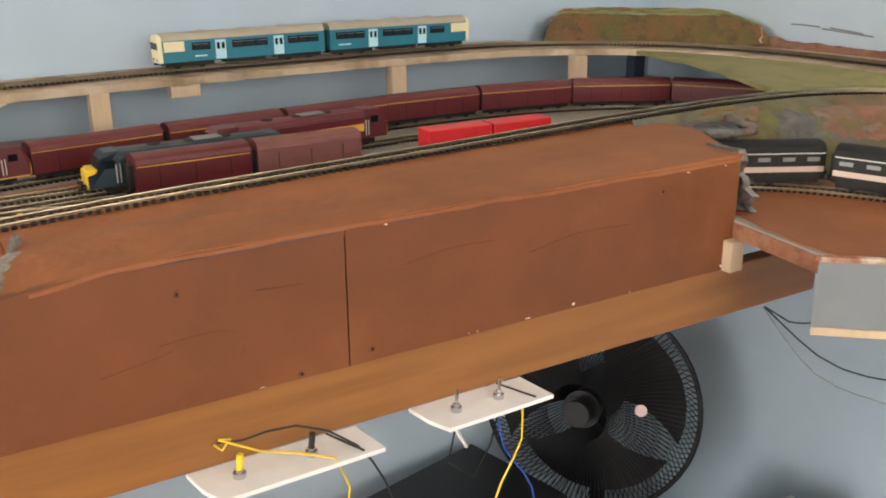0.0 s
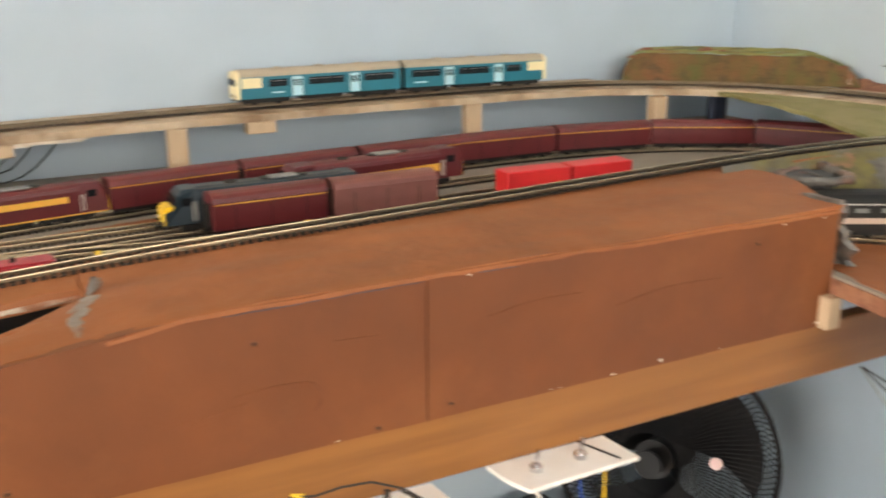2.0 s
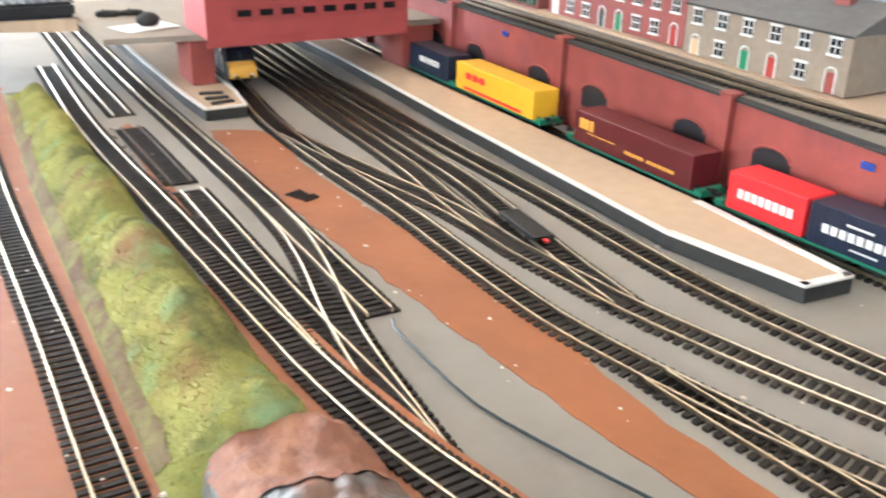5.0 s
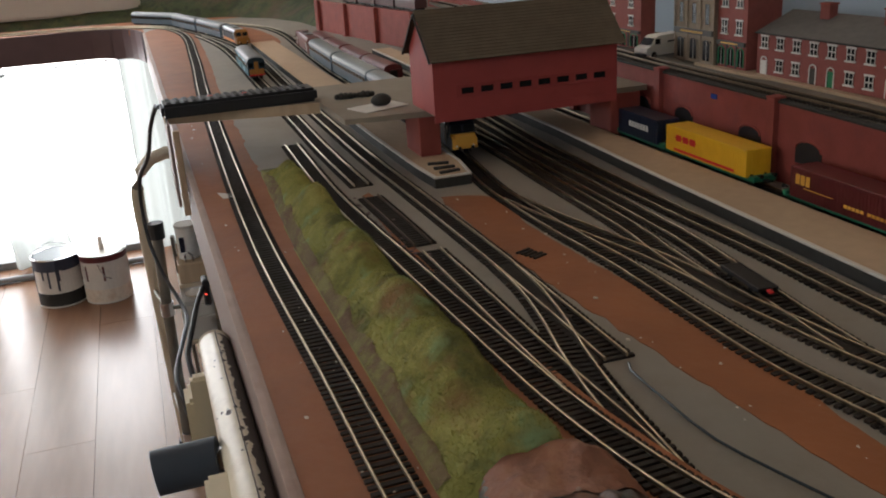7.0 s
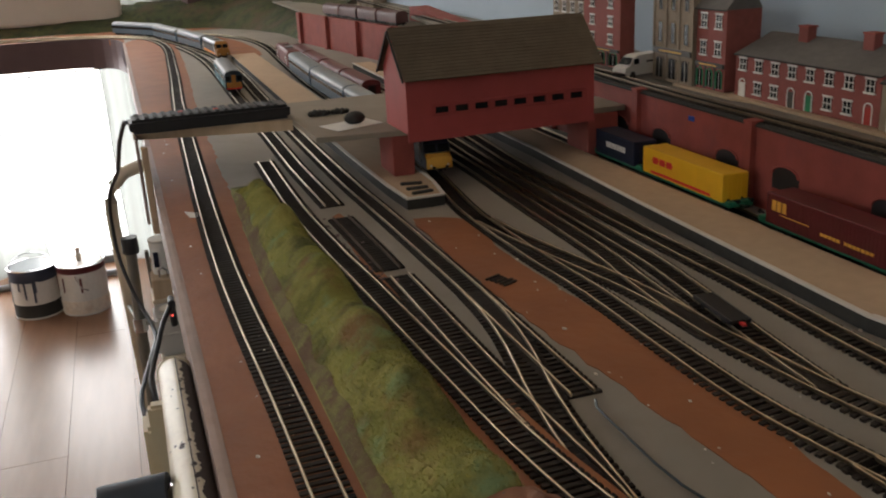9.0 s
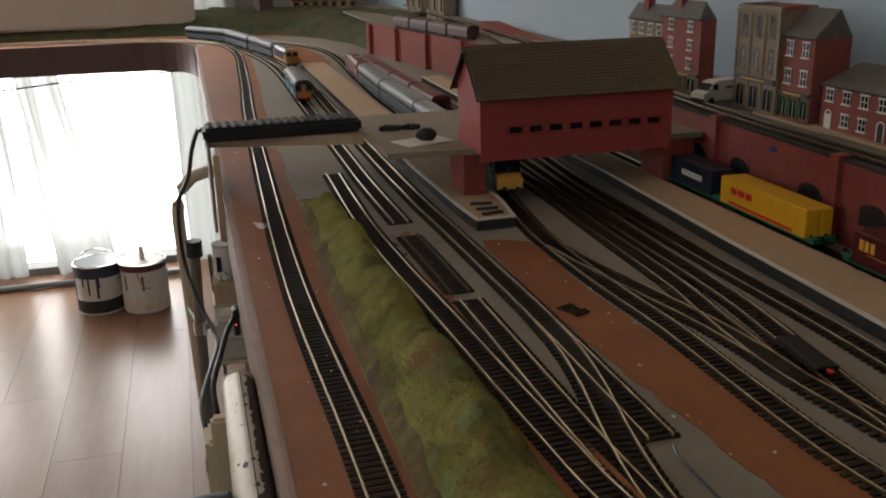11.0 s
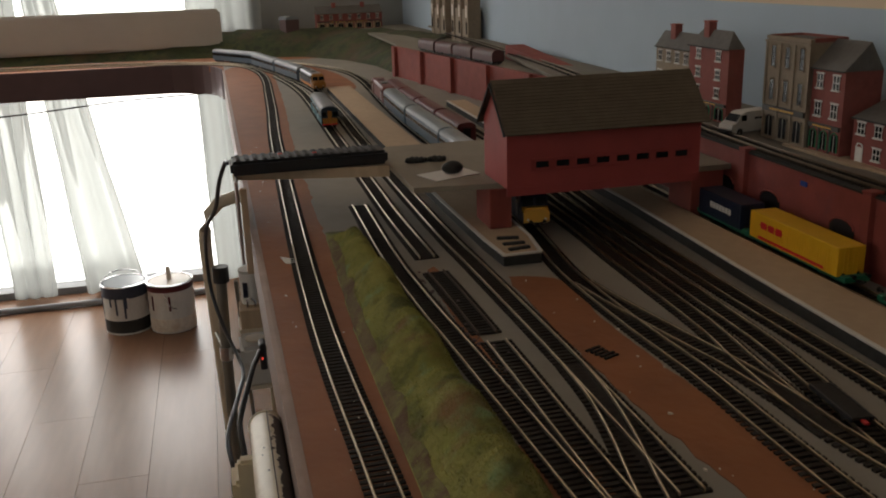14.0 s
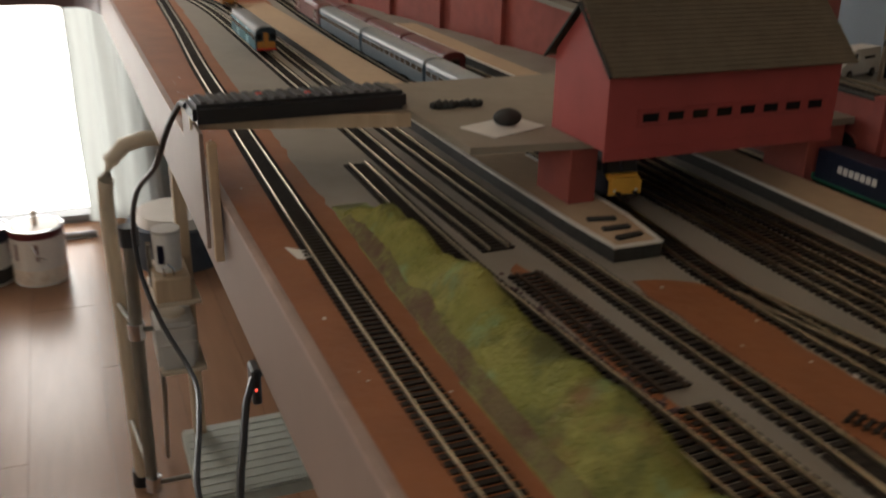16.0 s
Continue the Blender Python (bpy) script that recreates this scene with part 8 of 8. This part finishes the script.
fan = thing("pedestal_fan", "black pedestal fan with a wire guard standing under the layout", "fan", look((0.735, 0.585, -0.565), (-0.5, -0.22, -0.30)))
M["fan_black"] = material("fan_black_plastic", (0.007, 0.007, 0.008), 0.48, var=0.1, scale=50, bump=0.02, spec=0.25)
bm = bm_new()
R = 0.205
tube(bm, [(R * math.cos(a), R * math.sin(a), 0.0) for a in [2 * math.pi * k / 48 for k in range(49)]], 0.0048, 8)
part("rim", bm, "fan_black", fan, smooth=True)
bm = bm_new()
for k in range(120):
    a = 2 * math.pi * k / 120
    tube(bm, [(0.055 * math.cos(a - 0.35), 0.055 * math.sin(a - 0.35), -0.074), (0.13 * math.cos(a - 0.12), 0.13 * math.sin(a - 0.12), -0.062), (0.185 * math.cos(a), 0.185 * math.sin(a), -0.030), (R * math.cos(a), R * math.sin(a), 0)], 0.0011, 4)
tagged(part("guard_wire", bm, "fan_black", fan, "ring of thin black guard wires"), kind="stuff")
bm = bm_new()
for k in range(120):
    a = 2 * math.pi * k / 120
    tube(bm, [(0.05 * math.cos(a), 0.05 * math.sin(a), 0.08), (0.17 * math.cos(a), 0.17 * math.sin(a), 0.07), (R * math.cos(a), R * math.sin(a), 0)], 0.0011, 4)
tagged(part("rear_guard", bm, "fan_black", fan, "rear guard wires"), kind="stuff")
for k in range(3):
    a0 = 2 * math.pi * k / 3 + 0.4
    part("blade", sheet(bm_new(), lambda u, v: ((0.03 + 0.145 * u) * math.cos(a0 + (v - 0.5) * (0.9 + 1.1 * u)), (0.03 + 0.145 * u) * math.sin(a0 + (v - 0.5) * (0.9 + 1.1 * u)), 0.02 + (v - 0.5) * 0.045), span(0, 1, 8), span(0, 1, 8)), "fan_black", fan, smooth=True)
part("hub", cyl(bm_new(), (0, 0, -0.02), 0.035, 0.05, "z", 24, 0.028), "fan_black", fan)
part("badge", cyl(bm_new(), (0, 0, -0.076), 0.024, 0.008, "z", 28), "fan_black", fan)
part("motor", cyl(bm_new(), (0, 0, 0.13), 0.05, 0.11, "z", 24, 0.035), "fan_black", fan)
part("sticker", cyl(bm_new(), (-0.112, 0.028, -0.068), 0.011, 0.002, "z", 16), "sticker", fan, "round pale sticker")
st = thing("fan_stand", "black round-based stand of the pedestal fan", "fan stand", pose(0.80, 0.62, FLOOR))
part("pole", cyl(bm_new(), (0, 0, 0.19), 0.016, 0.36, "z", 16), "fan_black", st)
part("base", cyl(bm_new(), (0, 0, 0.012), 0.17, 0.024, "z", 32, 0.15), "fan_black", st)
cr = thing("storage_crate", "dark blue plastic storage crate with a black lid", "crate", pose(0.46, 0.60, FLOOR, 0, 0, 12))
part("body", bevelled(box(bm_new(), -0.15, 0.15, -0.12, 0.12, 0, 0.28), 0.01, 2), "navy_paint_and_shade", cr)
part("lid", bevelled(box(bm_new(), -0.157, 0.157, -0.127, 0.127, 0.2805, 0.315), 0.01, 2), "black", cr)
bm = bm_new()
bmesh.ops.create_icosphere(bm, subdivisions=4, radius=0.17)
for v in bm.verts:
    v.co = Vector((v.co.x * 0.9, v.co.y, v.co.z * 1.15)) * (1 + 0.28 * wob(v.co.x * 14, v.co.y * 14, 1.0, v.co.z * 14))
    v.co.z = max(v.co.z, -0.16)
tagged(part("plastic_bag", bm, "bag", None, "", True), "crumpled white plastic bag on the floor", "bag").matrix_world = pose(0.84, 0.22, FLOOR + 0.16)

# ---- scraps and debris lying about the layout ----
def flecks(name, spots, mat, label, lo=0.0006, hi=0.0021):
    """Loose chips: small pointed shards at (x, y, z)."""
    rnd = random.Random(len(spots) + int(lo * 1e5))
    vs, fs = [], []
    for x, y, z in spots:
        r = lo + (hi - lo) * rnd.random() ** 2
        n, k, a0 = rnd.choice((4, 5, 6)), len(vs), rnd.random() * 6.28
        for i in range(n):
            a = a0 + 6.283 * i / n
            q = r * (0.55 + 0.7 * rnd.random())
            vs.append((x + q * math.cos(a) * 1.3, y + q * math.sin(a), z))
        for i in range(n):
            v = vs[k + i]
            vs.append((x + (v[0] - x) * 0.7, y + (v[1] - y) * 0.7, z + r * (0.25 + 0.35 * rnd.random())))
        fs.append(tuple(range(k + n, k + 2 * n)))
        for i in range(n):
            j = (i + 1) % n
            fs.append((k + i, k + j, k + n + j, k + n + i))
    me = bpy.data.meshes.new(name)
    me.from_pydata(vs, [], fs)
    me.materials.append(M[mat])
    ob = new(name, me)
    return tagged(ob, label, "debris", kind="stuff")


R7 = random.Random(71)
spots = []
for k in range(70):
    x = -0.80 + 0.34 * R7.random() ** 0.7
    spots.append((x, 0.043 + R7.choice((-0.016, 0.016, 0.020, -0.020)) + 0.006 * R7.gauss(0, 1), 0.0016))
for k in range(16):
    spots.append((-0.455 + 0.10 * R7.random(), 0.052 + 0.022 * R7.random(), 0.0014))
for k in range(22):
    u = R7.random()
    spots.append((-0.43 + 0.09 * u, 0.070 + 0.055 * u + 0.006 * R7.gauss(0, 1), 0.0008))
for k in range(26):
    spots.append((-2.2 + 1.6 * R7.random(), 0.002 + 0.022 * R7.random(), 0.0008))
for k in range(22):
    x = -1.3 + 0.65 * R7.random()
    spots.append((x, 0.24 + 0.055 * R7.random(), 0.001))
for k in range(30):
    spots.append((-1.2 + 1.0 * R7.random(), 0.19 + 0.33 * R7.random(), 0.0006))
flecks("plaster_chip", spots, "plaster", "white plaster chips scattered along the tracks")
flecks("chip_line", [(-1.25 + 0.8 * R7.random(), 0.0615 + 0.004 * R7.gauss(0, 1) * 0.4, 0.0012) for k in range(90)], "plaster", "pale grit along the front track", 0.0005, 0.0015)
flecks("rubble", [(-1.35 + 0.32 * R7.random(), 0.160 + 0.012 * R7.gauss(0, 1) * 0.6, 0.0008) for k in range(60)] + [(-0.375, 0.105, 0.001), (-0.335, 0.118, 0.001), (-0.40, 0.12, 0.001)], "brown_dark", "dark brown rubble beside the sidings", 0.001, 0.0038)
patch("brown_scrap_patch", [(-1.36, 0.172), (-1.30, 0.178), (-1.2, 0.166), (-1.05, 0.162), (-1.02, 0.152), (-1.12, 0.152), (-1.25, 0.155), (-1.35, 0.162)], 0.0008, "brown", "rusty brown patch beside the loop", 6.0)
off = thing("track_offcut", "broken piece of black track webbing lying on the brown strip", "track piece", pose(-1.078, 0.254, 0.0008, 0, 0, 24) @ Matrix.Scale(0.6, 4))
for k in range(5):
    part("sleeper", box(bm_new(), -0.022 + k * 0.009, -0.018 + k * 0.009, -0.014 + 0.001 * (k % 2), 0.014 - 0.002 * (k % 3), 0.0001, 0.0026), "sleeper", off)
part("web", box(box(bm_new(), -0.022, 0.018, 0.0075, 0.0090, 0.0005, 0.0018), -0.022, 0.014, -0.0090, -0.0075, 0.0005, 0.0018), "sleeper", off)
ch = thing("wagon_chassis", "bare black wagon chassis standing in the yard", "wagon chassis", pose(-0.928, 0.3755, 0.0036, 0, 0, -6) @ Matrix.Scale(0.8, 4))
part("floor_plate", bevelled(box(bm_new(), -0.036, 0.036, -0.009, 0.009, 0.0068, 0.0088), 0.0006), "dark", ch)
for s in (-1, 1):
    part("solebar", box(bm_new(), -0.036, 0.036, s * 0.010 - 0.001, s * 0.010 + 0.001, 0.0045, 0.0088), "black", ch)
    part("wheelset", cyl(cyl(cyl(bm_new(), (s * 0.02, 0.0086, 0.0045), 0.0045, 0.002, "y", 14), (s * 0.02, -0.0086, 0.0045), 0.0045, 0.002, "y", 14), (s * 0.02, 0, 0.0045), 0.001, 0.018, "y", 6), "dark", ch)
part("coupling", box(bm_new(), 0.036, 0.043, -0.002, 0.002, 0.005, 0.007), "red", ch, "red plastic coupling")
tb2 = thing("dark_block", "small black block lying on the yard board", "block", pose(-0.68, 0.489, 0.0008, 0, 0, 12))
part("block", bevelled(box(bm_new(), -0.012, 0.012, -0.005, 0.005, 0, 0.006), 0.001), "black", tb2)
cable([(-0.848, 0.2225, 0.0022), (-0.838, 0.2185, 0.0022), (-0.79, 0.2175, 0.0022), (-0.7415, 0.2190, 0.0022), (-0.68, 0.236, 0.0022), (-0.614, 0.2575, 0.0022), (-0.545, 0.272, 0.0022), (-0.4775, 0.286, 0.0022), (-0.43, 0.2895, 0.0022), (-0.438, 0.2965, 0.0022), (-0.452, 0.306, 0.0022)], 0.0009, "bluegreen", "dark green wire lying on the grey board", "layout wires")
tagged(part("paper_chip", prism(bm_new(), [(-1.452, 0.008), (-1.425, 0.012), (-1.420, 0.024), (-1.440, 0.022)], 0.0009, 0.0017), "white"), "small white scrap of card on the board edge", "paper scrap")
for dx, sag in ((0.0, 0.0), (0.02, 0.008), (0.05, -0.004)):
    cable([(-0.40 + dx, 0.765, 0.004), (-0.36 + dx, 0.745, 0.020 + sag), (-0.31 + dx, 0.735, 0.012 + sag), (-0.27 + dx, 0.75, 0.022), (-0.24 + dx, 0.765, 0.050)], 0.0011, "black", "black wire tangle under the upper deck", "layout wires")

# bare chips on the pipe
R8 = random.Random(8)
for k in range(34):
    u, a = R8.random() ** 0.8, 0.2 + 1.9 * R8.random() ** 0.5
    big = 0.0005 + 0.0017 * R8.random() ** 2
    bm = bm_new()
    ring = []
    for i in range(9):
        b = 6.283 * i / 9
        r = big * (0.5 + R8.random())
        ring.append(bm.verts.new(on_pipe(u + r * 1.8 * math.cos(b) / 0.37, a + r * math.sin(b) / PIPE_R, PIPE_R + 0.0003)))
    bm.faces.new(ring)
    part("chipped_spot", bm, "chip", pp)

spots = []
for k in range(80):
    x = -0.78 + 0.36 * R7.random()
    spots.append((x, t2y(x) - 0.022 - 0.010 * R7.random(), t2z(x) - 0.0004))
flecks("plaster_crumb", spots, "plaster", "white plaster crumbs along the ramp track", 0.0006, 0.0024)
spots = []
for k in range(26):
    x = -1.25 + 0.75 * R7.random()
    spots.append((x, 0.040 + 0.011 * R7.gauss(0, 1) * 0.5, 0.0022))
flecks("track_grit", spots, "plaster", "pale grit lying on the front track's sleepers", 0.0004, 0.0013)
# paint nicks along the fascia edges
bm = bm_new()
for k in range(8):
    x = -0.16 + 0.54 * R7.random()
    w = 0.001 + 0.004 * R7.random() ** 2
    z = -0.0478 if k % 3 else fascia_top(x) - 0.004
    box(bm, x, x + w, -0.0024 if not k % 3 else -0.0013, -0.0002, z, z + 0.0003 + 0.0006 * R7.random())
tagged(part("paint_nick", bm, "plaster"), "bare pale nicks along the fascia edges", "paint chips", kind="stuff")

# brown soil heaped along the east wall behind the raised track
tagged(part("soil_bank", sheet(bm_new(), lambda u, v: (min(WALL_E - 0.003, 0.968 + 0.045 * v + 0.006 * wob(u * 9, v, 1.0)), 0.50 - 0.62 * u, 0.0825 + v * (0.010 + 0.012 * max(0.0, wob(u * 14, 2, 1.0, 3))) + 0.002 * wob(u * 40, v * 5, 1.0)), span(0, 1, 90), span(0, 1, 8)), "soil", None, "", True), "brown soil bank heaped along the wall behind the raised track", "soil bank")
